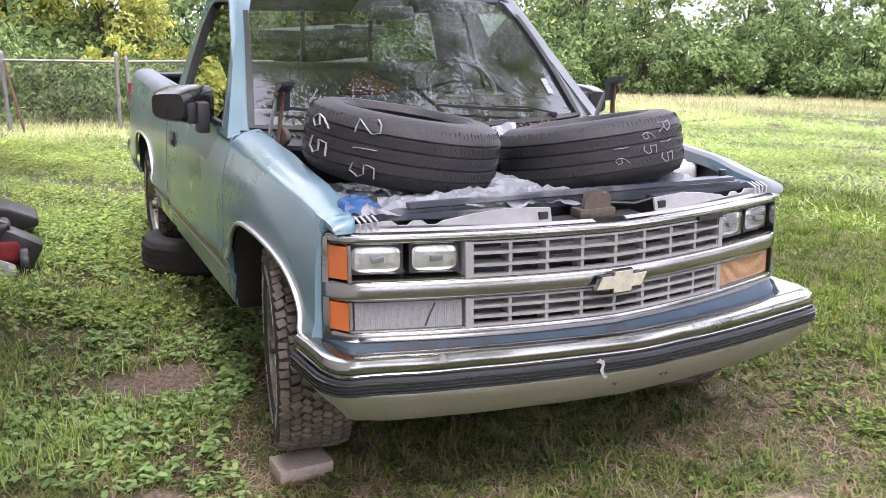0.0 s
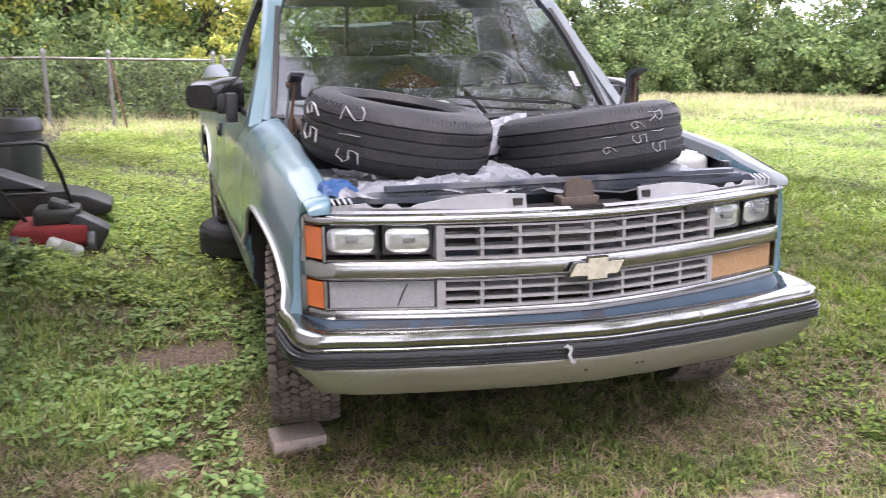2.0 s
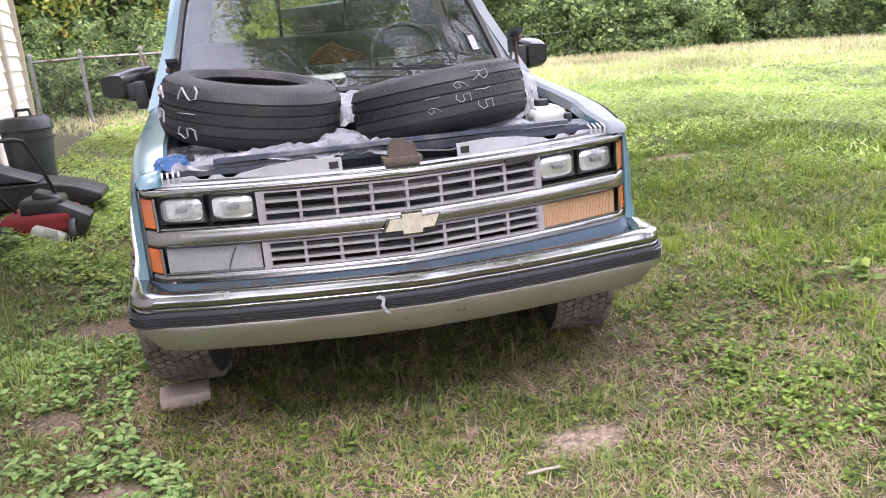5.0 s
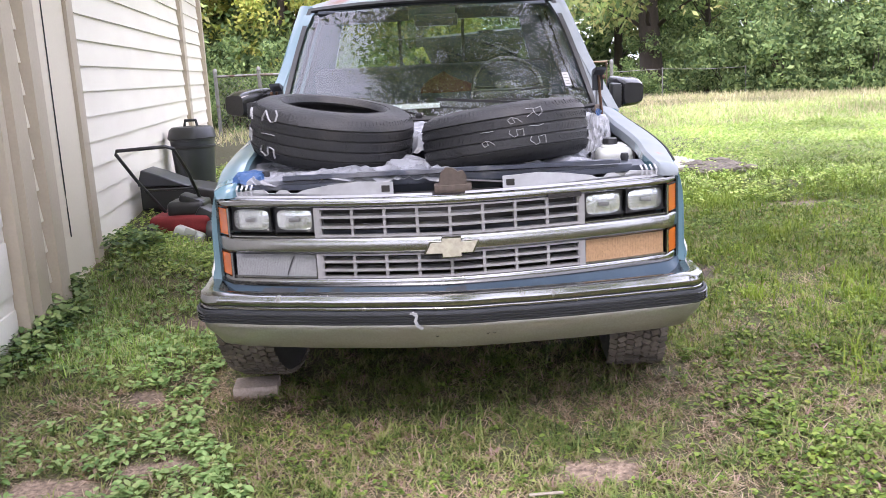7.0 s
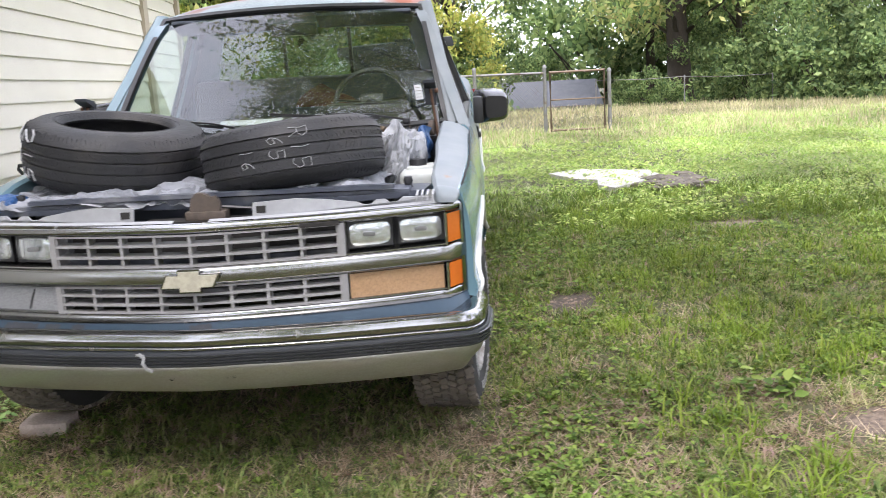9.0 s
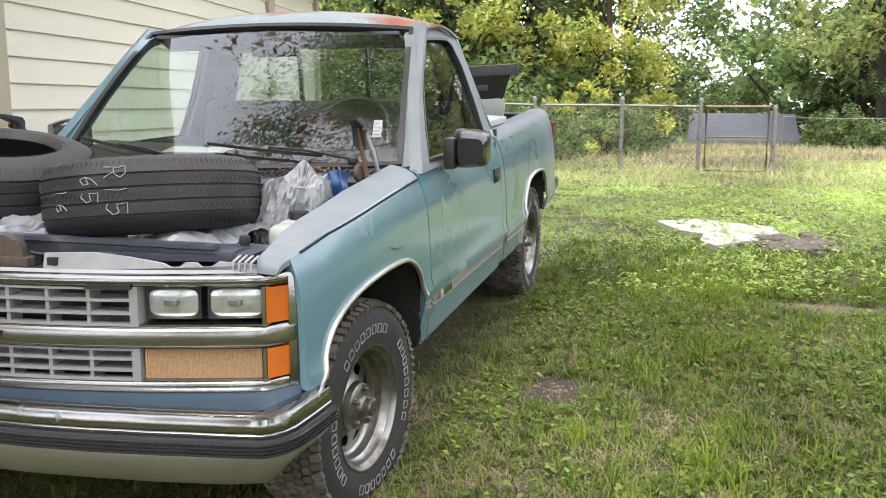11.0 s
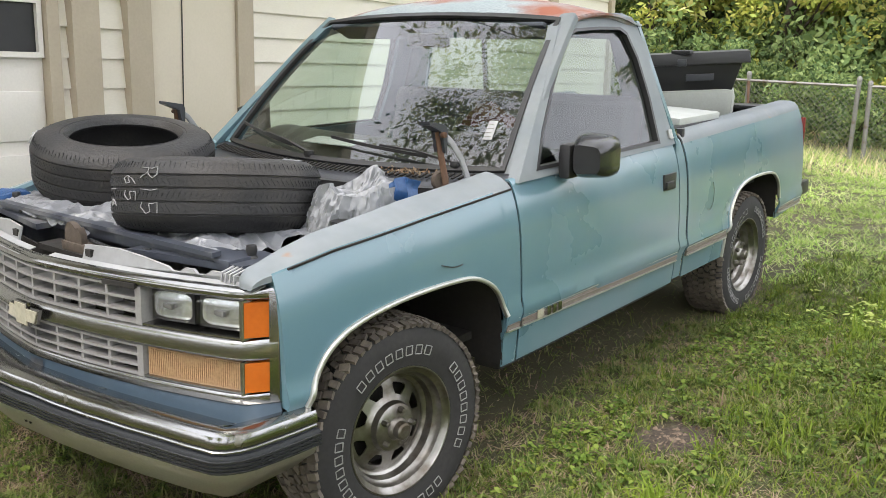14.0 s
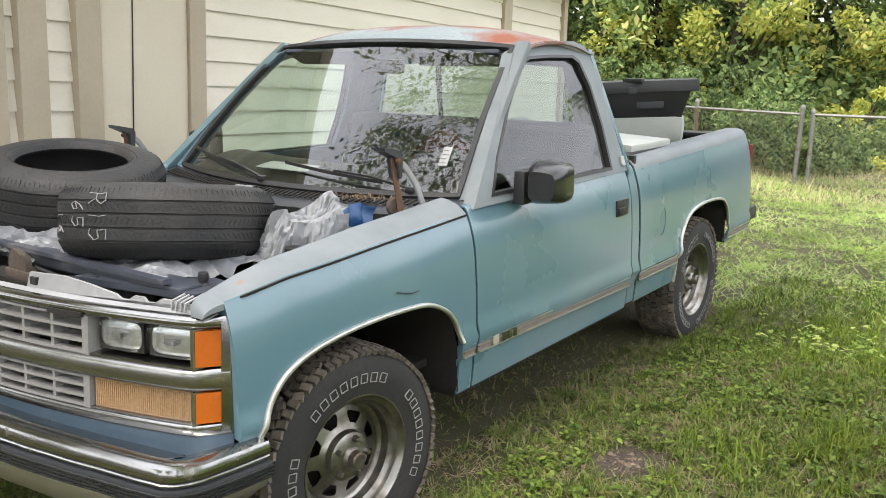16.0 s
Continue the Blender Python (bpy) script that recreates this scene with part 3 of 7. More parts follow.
for side, flip in (("driver", False), ("passenger", True)):
    mk = mirrored if flip else (lambda b: b)
    s = -1 if flip else 1
    fender = part("front_fender", mk(side_panel(0.390, 1.474, fender_low, fender_top, [a for a, _ in ARCH_F], worn=not flip)), [BLUE, WORN], truck, "faded blue front wing" if flip else "faded blue fender with a chalky worn top edge")
    nose = [(side_x(0.395, z) - 0.004, 0.394, z) for z in span(0.575, crease_z(0.395), 10)]
    bm = bmesh.new()
    bm.faces.new([bm.verts.new(q) for q in nose] + [bm.verts.new((0.80, 0.394, 0.94)), bm.verts.new((0.80, 0.394, 0.60))])
    part("fender_nose", mk(bm), BLUE, fender, smooth=False)

    # rounded tip of the wing, coming down over the lamps
    def tip(a, v):
        y = 0.392 - 0.065 * math.sin(a)
        k = math.cos(a) ** 0.8
        zc = crease_z(0.392)
        rows = [(0.0, -0.018), (0.0, -0.008), (0.0, 0.0), *fender_top(0.392)]
        dx, dz = rows[v]
        x = side_x(0.392, zc) - dx
        return (0.86 + (x - 0.86) * (0.35 + 0.65 * k), y, 0.927 + (zc + dz - 0.927) * k)
    part("fender_tip", mk(grid(tip, span(0, math.pi / 2, 9), list(range(10)))), BLUE if flip else WORN, fender)
    if not flip:
        # thin dark strip painting the shade of the shoulder crease
        part("crease_line", mk(strip([(side_x(y, crease_z(y)) + 0.002, y, crease_z(y) + 0.001) for y in span(0.44, 1.47, 26)], 0.006, 0.006)), DARK, fender)
    part("wheel_arch_trim", mk(add_sweep(bmesh.new(), rail_path(ARCH_F[:-8], out=0.003), rounded(0.016, 0.019), up=(1, 0, 0))), BRIGHT, fender, "thin chrome wheel arch moulding")
    door = part("door", mk(side_panel(1.486, 2.826, lambda y: 0.405, door_top, rows=18)), BLUE, truck)
    part("door_handle_recess", mk(box((side_x(2.72, 0.92) + 0.002, 2.72, 0.918), (0.012, 0.13, 0.078), bevel=0.006)), BLACK, door, "black plastic door handle surround")
    part("door_handle", mk(box((side_x(2.72, 0.92) + 0.013, 2.705, 0.905), (0.014, 0.085, 0.034), bevel=0.006)), BLACK, door)
    part("cab_corner", mk(side_panel(2.836, 2.916, lambda y: 0.42, door_top, rows=12)), BLUE, truck)
    bed_side = part("bed_side", mk(side_panel(2.938, 4.735, bed_low, bed_top, [a for a, _ in ARCH_R], worn=True)), [BLUE, WORN], truck, "faded blue load bed side")
    # dark strip drawn in as the shaded crease below the rail
    part("rail_crease", mk(strip([(side_x(y, crease_z(y)) + 0.002, y, crease_z(y) - 0.012) for y in span(2.96, 4.70, 20)], 0.004, 0.004)), SATIN, bed_side)
    part("wheel_arch_trim", mk(add_sweep(bmesh.new(), rail_path(ARCH_R[:-4], out=0.003), rounded(0.016, 0.019), up=(1, 0, 0))), BRIGHT, bed_side, "thin chrome wheel arch moulding")
    for a, b, who in ((1.392, 1.472, fender), (1.488, 2.824, door), (2.94, 3.452, bed_side), (4.285, 4.72, bed_side)):
        st = part("rub_strip", mk(grid(lambda y, z: (side_x(y, 0.53) + 0.008 + 0.006 * (1 - ((z - 0.531) / 0.033) ** 2), y, z + strip_lift(y)), span(a, b, 14), span(0.505, 0.557, 7), 0.01)), STRIP, who, "tarnished grey-brown rub strip")
        for z in (0.510, 0.531, 0.552):
            part("strip_rib", mk(strip([(side_x(y, 0.53) + 0.016, y, z + strip_lift(y)) for y in span(a + 0.004, b - 0.004, 12)], 0.006, 0.0055)), BRIGHT if z != 0.531 else STRIP, st)
    # wheel wells and inner skins
    part("wheel_well", mk(grid(lambda y, x: (x, y, lerp_table(ARCH_F, y) + 0.005), [0.445, *[a for a, _ in ARCH_F]], span(0.50, 0.94, 4))), DARK, fender)
    part("wheel_well", mk(grid(lambda y, x: (x, y, lerp_table(ARCH_R, y) + 0.005), [a for a, _ in ARCH_R], span(0.55, 0.94, 4))), DARK, bed_side)
    part("inner_fender", mk(grid(lambda y, v: (0.83 - 0.03 * v, y, crease_z(y) - 0.012 - 0.13 * v), span(0.40, 1.46, 16), span(0, 1.6, 7), 0.006)), SATIN, truck, "dark painted inner wing panel")
    part("rocker", mk(box((0.86, 2.12, 0.43), (0.12, 1.45, 0.10), bevel=0.02)), DARK, truck)

    # dark strips set behind the body gaps to paint their shade
    for y, z0, z1 in ((1.480, 0.41, 0.93), (2.831, 0.41, 0.95), (2.927, 0.42, 0.98)):
        part("panel_gap", mk(box((side_x(y, z1) - 0.03, y, (z0 + z1) / 2), (0.03, 0.03, z1 - z0))), DARK, truck)

    # greenhouse side: leans inwards above the belt
    def lean(a, b, d, s=s):
        return (s * (0.912 - 0.355 * (b - 1.07) - 0.10 * max(0, b - 1.5) - d), a, b)
    outer = [(1.51, 1.065), (1.685, 1.235), (1.838, 1.385), (2.015, 1.55), (2.085, 1.615), (2.22, 1.66), (2.45, 1.677), (2.68, 1.68), (2.775, 1.66), (2.815, 1.55), (2.84, 1.30), (2.85, 1.08)]
    inner = [(1.65, 1.098), (1.755, 1.235), (1.90, 1.385), (2.07, 1.54), (2.135, 1.585), (2.22, 1.606), (2.42, 1.614), (2.61, 1.614), (2.66, 1.59), (2.688, 1.48), (2.70, 1.30), (2.68, 1.10)]
    frame_ob = part("door_frame", ring_poly(outer, inner, 0.05, lean), [BLUE if side == "passenger" else WORN], truck, "worn pale blue window frame and pillars")
    cen = (2.27, 1.36)
    seal_in = [(a + (cen[0] - a) * 0.028, b + (cen[1] - b) * 0.035) for a, b in inner]
    part("window_seal", ring_poly([(a + (cen[0] - a) * -0.012, b + (cen[1] - b) * -0.015) for a, b in inner], seal_in, 0.03, lambda a, b, d: lean(a, b, d - 0.003)), BLACK, frame_ob, "black rubber window seal")
    pane("side_window", [lean(a + (cen[0] - a) * 0.02, b + (cen[1] - b) * 0.02, 0.018) for a, b in inner], SIDE_GLASS, frame_ob, "tinted side window glass", (1, 0, 0))
    part("belt_moulding", mk(strip([(side_x(y, 1.06) - 0.022, y, 1.092 - 0.002 * i) for i, y in enumerate(span(1.66, 2.72, 6))], 0.02, 0.022)), BLACK, door, "black belt moulding")

    # door mirror
    part("mirror_arm", mk(add_box(box((0.955, 1.80, 1.12), (0.05, 0.10, 0.13), bevel=0.012), (0.985, 1.83, 1.135), (0.06, 0.06, 0.09), bevel=0.012)), BLACK, truck, "black plastic mirror arm")

    mx, mw, mh, mz = (1.02, 0.082, 0.088, 1.132) if side == "driver" else (1.03, 0.115, 0.086, 1.165)

    def shell(u, v):
        a = 2 * math.pi * u
        r = 1 - 0.36 * v ** 2.6
        cx, cz = math.cos(a), math.sin(a)
        k = (abs(cx) ** 5 + abs(cz) ** 5) ** -0.2
        return (mx + mw * cx * k * r + 0.01 * v, 1.91 - 0.165 * v, mz + mh * cz * k * r * (1 - 0.14 * (cx * k + 1) / 2))
    bm = add_grid(bmesh.new(), shell, span(0, 0.97, 33), span(0, 1, 9), closed_u=True)
    bm.verts.ensure_lookup_table()
    bmesh.ops.holes_fill(bm, edges=[e for e in bm.edges if e.is_boundary])
    swing = Matrix.Translation((0.925, 1.86, 0)) @ Matrix.Rotation(radians(40 if flip else 8), 4, "Z") @ Matrix.Translation((-0.925, -1.86, 0))
    bmesh.ops.transform(bm, matrix=swing, verts=bm.verts)
    housing = part("mirror_housing", mk(bm), GLOSS, truck, "glossy black mirror housing")
    bm = box((mx, 1.904, mz), (mw * 1.6, 0.006, mh * 1.5), bevel=0.002)
    bmesh.ops.transform(bm, matrix=swing, verts=bm.verts)
    part("mirror_glass", mk(bm), REFLECTOR, housing, "mirror glass")

    # bonnet hinge: a rusty leaf with a round pivot, a dark top plate and a grey arm back to the cowl
    bm = add_sweep(bmesh.new(), [(0.775, 1.27, 1.03), (0.772, 1.265, 1.10), (0.762, 1.255, 1.18), (0.755, 1.247, 1.262)], rounded(0.030, 0.012), up=(1, 0, 0))
    hinge = part("bonnet_hinge", mk(bm), RUST, truck, "rusty bonnet hinge standing open")
    part("pivot_disc", mk(lathe([(0.0, -0.012), (0.030, -0.011), (0.034, -0.006), (0.034, 0.006), (0.030, 0.011), (0.0, 0.012)], 24, "x", Matrix.Translation((0.752, 1.262, 1.092)) @ Matrix.Rotation(radians(-20), 4, "Z"))), RUST_DARK, hinge, "round brown pivot")
    part("pivot_bolt", mk(lathe([(0.0, 0.016), (0.010, 0.014), (0.011, 0.0)], 12, "x", Matrix.Translation((0.772, 1.25, 1.252)))), RUST, hinge)
    top = slab_poly([(1.175, 1.302), (1.262, 1.285), (1.275, 1.268), (1.268, 1.19), (1.258, 1.19), (1.245, 1.262), (1.178, 1.290)], 0.05, lambda a, b, d: (0.728 + d, a, b))
    part("hinge_plate", mk(top), SATIN, hinge, "dark steel hinge plate", smooth=False)
    part("hinge_arm", mk(add_sweep(bmesh.new(), [(0.757, 1.262, 1.255), (0.762, 1.31, 1.222), (0.768, 1.36, 1.160), (0.772, 1.40, 1.075)], rounded(0.026, 0.012), up=(1, 0, 0))), PALE, hinge, "grey steel hinge arm")

# ---- cab ----
def roof_point(u, v):
    """u from side to side (-1..1), v from the windscreen (0) to the rear (1)."""
    y = 2.085 + 0.06 * u * u + (2.83 - 2.085 - 0.06 * u * u) * v
    edge = 1.632 + 0.045 * math.sin(math.pi * min(1, v * 1.15)) ** 0.8
    crown = 0.075 * (1 - abs(u) ** 2.6) * (0.55 + 0.45 * math.sin(math.pi * (0.1 + 0.85 * v)))
    return (0.705 * u, y, edge + crown)


roof = part("roof", grid(roof_point, span(-1, 1, 30), span(0, 1, 18), 0.02), ROOF, truck, "sun-burnt roof with rust patches")


def screen_point(u, v):
    """u side to side (-1..1), v from the cowl (0) to the roof (1)."""
    w = 0.80 + (0.675 - 0.80) * v
    y0, z0 = 1.43 + 0.155 * u * u, 1.075 + 0.012 * u * u
    y1, z1 = 2.09 + 0.055 * u * u, 1.665 - 0.028 * u * u
    bow = 0.02 * math.sin(math.pi * v)
    return (w * u, y0 + (y1 - y0) * v - bow * 0.6, z0 + (z1 - z0) * v + bow)


screen = part("windscreen", grid(screen_point, span(-1, 1, 25), span(0, 1, 14)), GLASS, truck, "dirty windscreen reflecting trees and sky")
screen.visible_shadow = False
if screen.data.polygons[100].normal.y > 0:
    screen.data.flip_normals()
rim = [(-1, v) for v in span(0, 1, 12)] + [(u, 1) for u in span(-0.9, 0.9, 12)] + [(1, v) for v in span(1, 0, 12)] + [(u, 0) for u in span(0.9, -0.9, 12)]
part("windscreen_seal", add_sweep(bmesh.new(), [Vector(screen_point(*p)) + Vector((0, -0.004, 0.004)) for p in rim], rect(0.024, 0.022), True, up=(0, -0.66, 0.75)), BLACK, screen, "black windscreen seal")
for s in (-1, 1):
    part("a_pillar", add_sweep(bmesh.new(), [Vector(screen_point(s, v)) + Vector((s * (0.032 - 0.006 * v), 0.02, 0.0)) for v in span(-0.03, 1.03, 10)], rounded(0.078, 0.05, 16, 4), up=(0, -0.66, 0.75)), WORN if s > 0 else BLUE, truck, "worn pale blue windscreen pillar")
    part("drip_rail", strip([(s * (0.707 + 0.004), y, 1.632 + 0.045 * math.sin(math.pi * min(1, (y - 2.15) / 0.715 * 1.15)) ** 0.8 - 0.006) for y in span(2.16, 2.815, 12)], 0.01, 0.010), ROOF, roof)
# back of the cab with its window
back_o = [(-0.93, 0.45), (0.93, 0.45), (0.915, 1.08), (0.70, 1.645), (0.0, 1.70), (-0.70, 1.645), (-0.915, 1.08)]
back_i = [(-0.62, 1.15), (0.62, 1.15), (0.66, 1.17), (0.56, 1.56), (0.0, 1.585), (-0.56, 1.56), (-0.66, 1.17)]
cab_back = part("cab_back_panel", ring_poly(back_o, back_i, 0.03, lambda a, b, d: (a, 2.868 - 0.05 * max(0, b - 1.1) / 0.55 - d, b)), BLUE, truck)
pane("rear_window", [(a, 2.853 - 0.05 * max(0, b - 1.1) / 0.55, b) for a, b in back_i], REAR_GLASS, cab_back, "rear cab window", (0, -1, 0))
for x in (-0.2, 0.2):
    part("window_divider", strip([(x, 2.848, 1.15), (x, 2.808, 1.575)], 0.02, 0.02), BLACK, cab_back)

# ---- cab inside ----
dash = part("dashboard", grid(lambda u, v: (0.84 * u, 1.50 + 0.14 * u * u + 0.42 * v, 1.07 + 0.065 * math.sin(math.pi * min(1, v * 1.2) * 0.55) - 0.28 * max(0, v - 0.85)), span(-1, 1, 22), span(0, 1.6, 14)), BLACK, truck, "dusty black dashboard")
part("instrument_hood", box((0.40, 1.86, 1.145), (0.42, 0.16, 0.07), bevel=0.03, seg=3), BLACK, dash)
wheel_m = Matrix.Translation((0.40, 2.04, 1.17)) @ Matrix.Rotation(radians(58), 4, "X")
wheel = part("steering_wheel", tube([wheel_m @ Vector((0.19 * math.cos(a), 0.19 * math.sin(a), 0)) for a in span(0, 2 * math.pi * 35 / 36, 36)], 0.014, 8, True), BLACK, truck, "black steering wheel")
bm = box(wheel_m @ Vector((0, 0, -0.01)), (0.13, 0.10, 0.04), wheel_m.to_3x3().to_4x4(), 0.015)
for a in (0.1, math.pi - 0.1, -math.pi / 2):
    add_sweep(bm, [wheel_m @ Vector((0.05 * math.cos(a), 0.05 * math.sin(a), 0)), wheel_m @ Vector((0.185 * math.cos(a), 0.185 * math.sin(a), 0))], rect(0.025, 0.012))
part("wheel_hub", bm, BLACK, wheel)
part("steering_column", tube([(0.40, 1.75, 1.02), (0.40, 2.03, 1.16)], 0.035), BLACK, wheel)
seat = part("bench_seat", box((0, 2.45, 0.80), (1.5, 0.55, 0.22), bevel=0.06, seg=3), SEAT, truck, "blue-grey bench seat")
part("backrest", box((0, 2.73, 1.05), (1.5, 0.16, 0.50), Matrix.Rotation(radians(-10), 4, "X"), 0.06, 3), SEAT, seat)
part("cab_floor", box((0, 2.2, 0.48), (1.7, 1.45, 0.06)), DARK, truck)
part("firewall", box((0, 1.50, 0.76), (1.72, 0.05, 0.58), bevel=0.01), SATIN, truck, "black firewall")
part("headliner", grid(lambda u, v: tuple(Vector(roof_point(u, v)) + Vector((0, 0, -0.035))), span(-0.95, 0.95, 10), span(0.02, 0.98, 6)), SEAT, truck)
part("rear_view_mirror", box((0.02, 2.08, 1.56), (0.24, 0.03, 0.065), bevel=0.012), BLACK, truck)
for x in (-0.38, 0.38):
    part("sun_visor", box((x, 2.16, 1.60), (0.5, 0.14, 0.02), Matrix.Rotation(radians(-25), 4, "X"), 0.008), SEAT, truck)

# ---- cowl and wipers ----
cowl = part("cowl_panel", grid(lambda u, v: (0.86 * u, 1.255 + 0.15 * u * u + 0.20 * v, 1.03 + 0.045 * v + 0.012 * u * u), span(-1, 1, 24), span(0, 1, 6), 0.012), SATIN, truck, "black cowl panel with air slots")
for i in range(60):
    u = -0.90 + 1.80 * i / 59
    part("cowl_slot", box((0.86 * u, 1.37 + 0.15 * u * u, 1.066 + 0.012 * u * u), (0.010, 0.055, 0.006), Matrix.Rotation(radians(12.5), 4, "X"), 0.0), DARK, cowl)
part("cowl_lip", strip([(0.86 * u, 1.25 + 0.15 * u * u, 1.028 + 0.012 * u * u) for u in span(-1, 1, 20)], 0.025, 0.02), BLACK, cowl)
for x0, x1 in ((-0.10, -0.66), (0.62, 0.06)):
    a, b = Vector(screen_point(x0 / 0.8, 0.02)), Vector(screen_point(x1 / 0.78, 0.10))
    off = Vector((0, -0.03, 0.03))
    arm = part("wiper_arm", add_box(strip([a + off * 0.6, a.lerp(b, 0.3) + off * 1.3, a.lerp(b, 0.62) + off * 1.2], 0.011, 0.008), a + off * 0.4, (0.035, 0.035, 0.025), bevel=0.008), BLACK, truck, "black wiper arm")
    part("wiper_blade", strip([Vector(screen_point(x / 0.79, v)) + off * 0.7 for x, v in zip(span(x0 + (x1 - x0) * 0.22, x1 + (x1 - x0) * 0.12, 8), span(0.045, 0.115, 8))], 0.007, 0.013), BLACK, arm, "black wiper blade")

# ---- front end ----
def front_y(x):
    return 0.145 + 0.06 * abs(x) + 0.165 * x * x


def facia(x, z, d=0.0):
    """A point on the bowed front, d behind it; the face leans back a little towards the top."""
    corner = max(0.0, abs(x) - 0.83)
    base = min(abs(x), 0.83)
    return (math.copysign(base + corner * 0.65, x), front_y(base) + 0.85 * corner + d + 0.05 * (z - 0.62), z)


def front_slab(x0, x1, z0, z1, d0, d1, n=14):
    """A bar across the front between two widths, heights and depths."""
    bm = bmesh.new()
    rows = []
    for x in span(x0, x1, n):
        rows.append([bm.verts.new(facia(x, z, d)) for z, d in ((z0, d0), (z1, d0), (z1, d1), (z0, d1))])
    for a, b in zip(rows, rows[1:]):
        for j in range(4):
            bm.faces.new((a[j], b[j], b[(j + 1) % 4], a[(j + 1) % 4]))
    bm.faces.new(rows[0])
    bm.faces.new(rows[-1][::-1])
    return bm


def front_bar(x0, x1, z0, z1, d0, d1, round_=0.008, n=30):
    """The same with rounded front edges."""
    ring = [(z0, d1), (z0, d0 + round_), (z0 + round_ * 0.4, d0 + round_ * 0.3), (z0 + round_, d0), (z1 - round_, d0), (z1 - round_ * 0.4, d0 + round_ * 0.3), (z1, d0 + round_), (z1, d1)]
    bm = bmesh.new()
    rows = [[bm.verts.new(facia(x, z, d)) for z, d in ring] for x in span(x0, x1, n)]
    for a, b in zip(rows, rows[1:]):
        for j in range(8):
            bm.faces.new((a[j], b[j], b[(j + 1) % 8], a[(j + 1) % 8]))
    bm.faces.new(rows[0])
    bm.faces.new(rows[-1][::-1])
    return bm


grille = part("grille_surround", front_bar(-0.925, 0.925, 0.893, 0.925, -0.004, 0.03, 0.012, 44), CHROME, truck, "pitted chrome grille surround")
part("middle_band", front_bar(-0.925, 0.925, 0.722, 0.782, -0.008, 0.03, 0.012, 44), BAND, grille, "dull silver band across the grille")
part("lower_trim", front_bar(-0.925, 0.925, 0.596, 0.628, -0.002, 0.03, 0.006, 44), CHROME, grille, "chrome lower trim")
for z0, z1 in ((0.782, 0.893), (0.628, 0.722)):
    for i in range(9):
        x = -0.476 + 0.952 * i / 8
        part("grille_bar_upright", front_slab(x - 0.0055, x + 0.0055, z0, z1, 0.008, 0.055, 2), GRILLE, grille)
    for i in (1, 2):
        z = z0 + (z1 - z0) * i / 3
        part("grille_bar", front_slab(-0.476, 0.476, z - 0.004, z + 0.004, 0.003, 0.060, 30), GRILLE, grille)
    part("grille_bar", front_slab(-0.476, 0.476, z1 - 0.008, z1 - 0.001, 0.004, 0.03, 30), GRILLE, grille)
    part("grille_bar", front_slab(-0.476, 0.476, z0 + 0.001, z0 + 0.009, 0.004, 0.03, 30), GRILLE, grille)
    # near-black sheet paints the shade behind the bars
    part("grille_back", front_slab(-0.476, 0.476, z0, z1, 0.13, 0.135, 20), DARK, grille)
    for s in (-1, 1):
        part("grille_end", front_slab(s * 0.476, s * 0.498, z0, z1, 0.002, 0.09, 3), GRILLE, grille)
        part("lamp_bezel", front_slab(s * 0.826, s * 0.836, z0, z1, -0.002, 0.08, 3), BAND, grille)
        part("lamp_pocket", front_slab(s * 0.498, s * 0.826, z0, z1, 0.085, 0.09, 8), BLACK, grille)
    part("pocket_floor", front_slab(-0.826, -0.498, z0 + 0.001, z0 + 0.006, 0.004, 0.085, 8), BAND, grille)
    part("pocket_floor", front_slab(0.498, 0.826, z0 + 0.001, z0 + 0.006, 0.004, 0.085, 8), BAND, grille)
for s in (-1, 1):
    part("corner_trim", front_bar(s * 0.903, s * 0.928, 0.598, 0.918, -0.006, 0.012, 0.008, 6), CHROME, grille, "chrome corner trim")
part("surround_break", front_slab(0.36, 0.485, 0.889, 0.903, -0.008, 0.02, 8), DARK, grille, "torn dark gap in the chrome surround")
# bow-shaped emblem
em = [(-0.095, -0.026), (-0.034, -0.026), (-0.034, -0.044), (0.034, -0.044), (0.034, -0.026), (0.075, -0.026), (0.095, 0.026), (0.034, 0.026), (0.034, 0.044), (-0.034, 0.044), (-0.034, 0.026), (-0.075, 0.026)]
emblem = part("emblem", slab_poly([(a * 1.06, b * 0.88) for a, b in em], 0.012, lambda a, b, d: (a, front_y(a) - 0.028 + d, 0.745 + b)), CHROME, grille, "faded gold bow-shaped emblem")
part("emblem_face", slab_poly([(a * 0.98, b * 0.76) for a, b in em], 0.004, lambda a, b, d: (a, front_y(a) - 0.0315 + d, 0.745 + b)), GOLD, emblem)


def lamp_face(x0, x1, z0, z1, d, dome, n=12):
    """A softly domed lamp glass with rounded corners."""
    def f(u, v):
        a, b = abs(u), abs(v)
        k = 1 - 0.04 * (a ** 6) * (b ** 6)
        x, z = (x0 + x1) / 2 + (x1 - x0) / 2 * u * k, (z0 + z1) / 2 + (z1 - z0) / 2 * v * k
        return facia(x, z, d + dome * (a ** 5 + b ** 5) * 0.5)
    return grid(f, span(-1, 1, n), span(-1, 1, n))


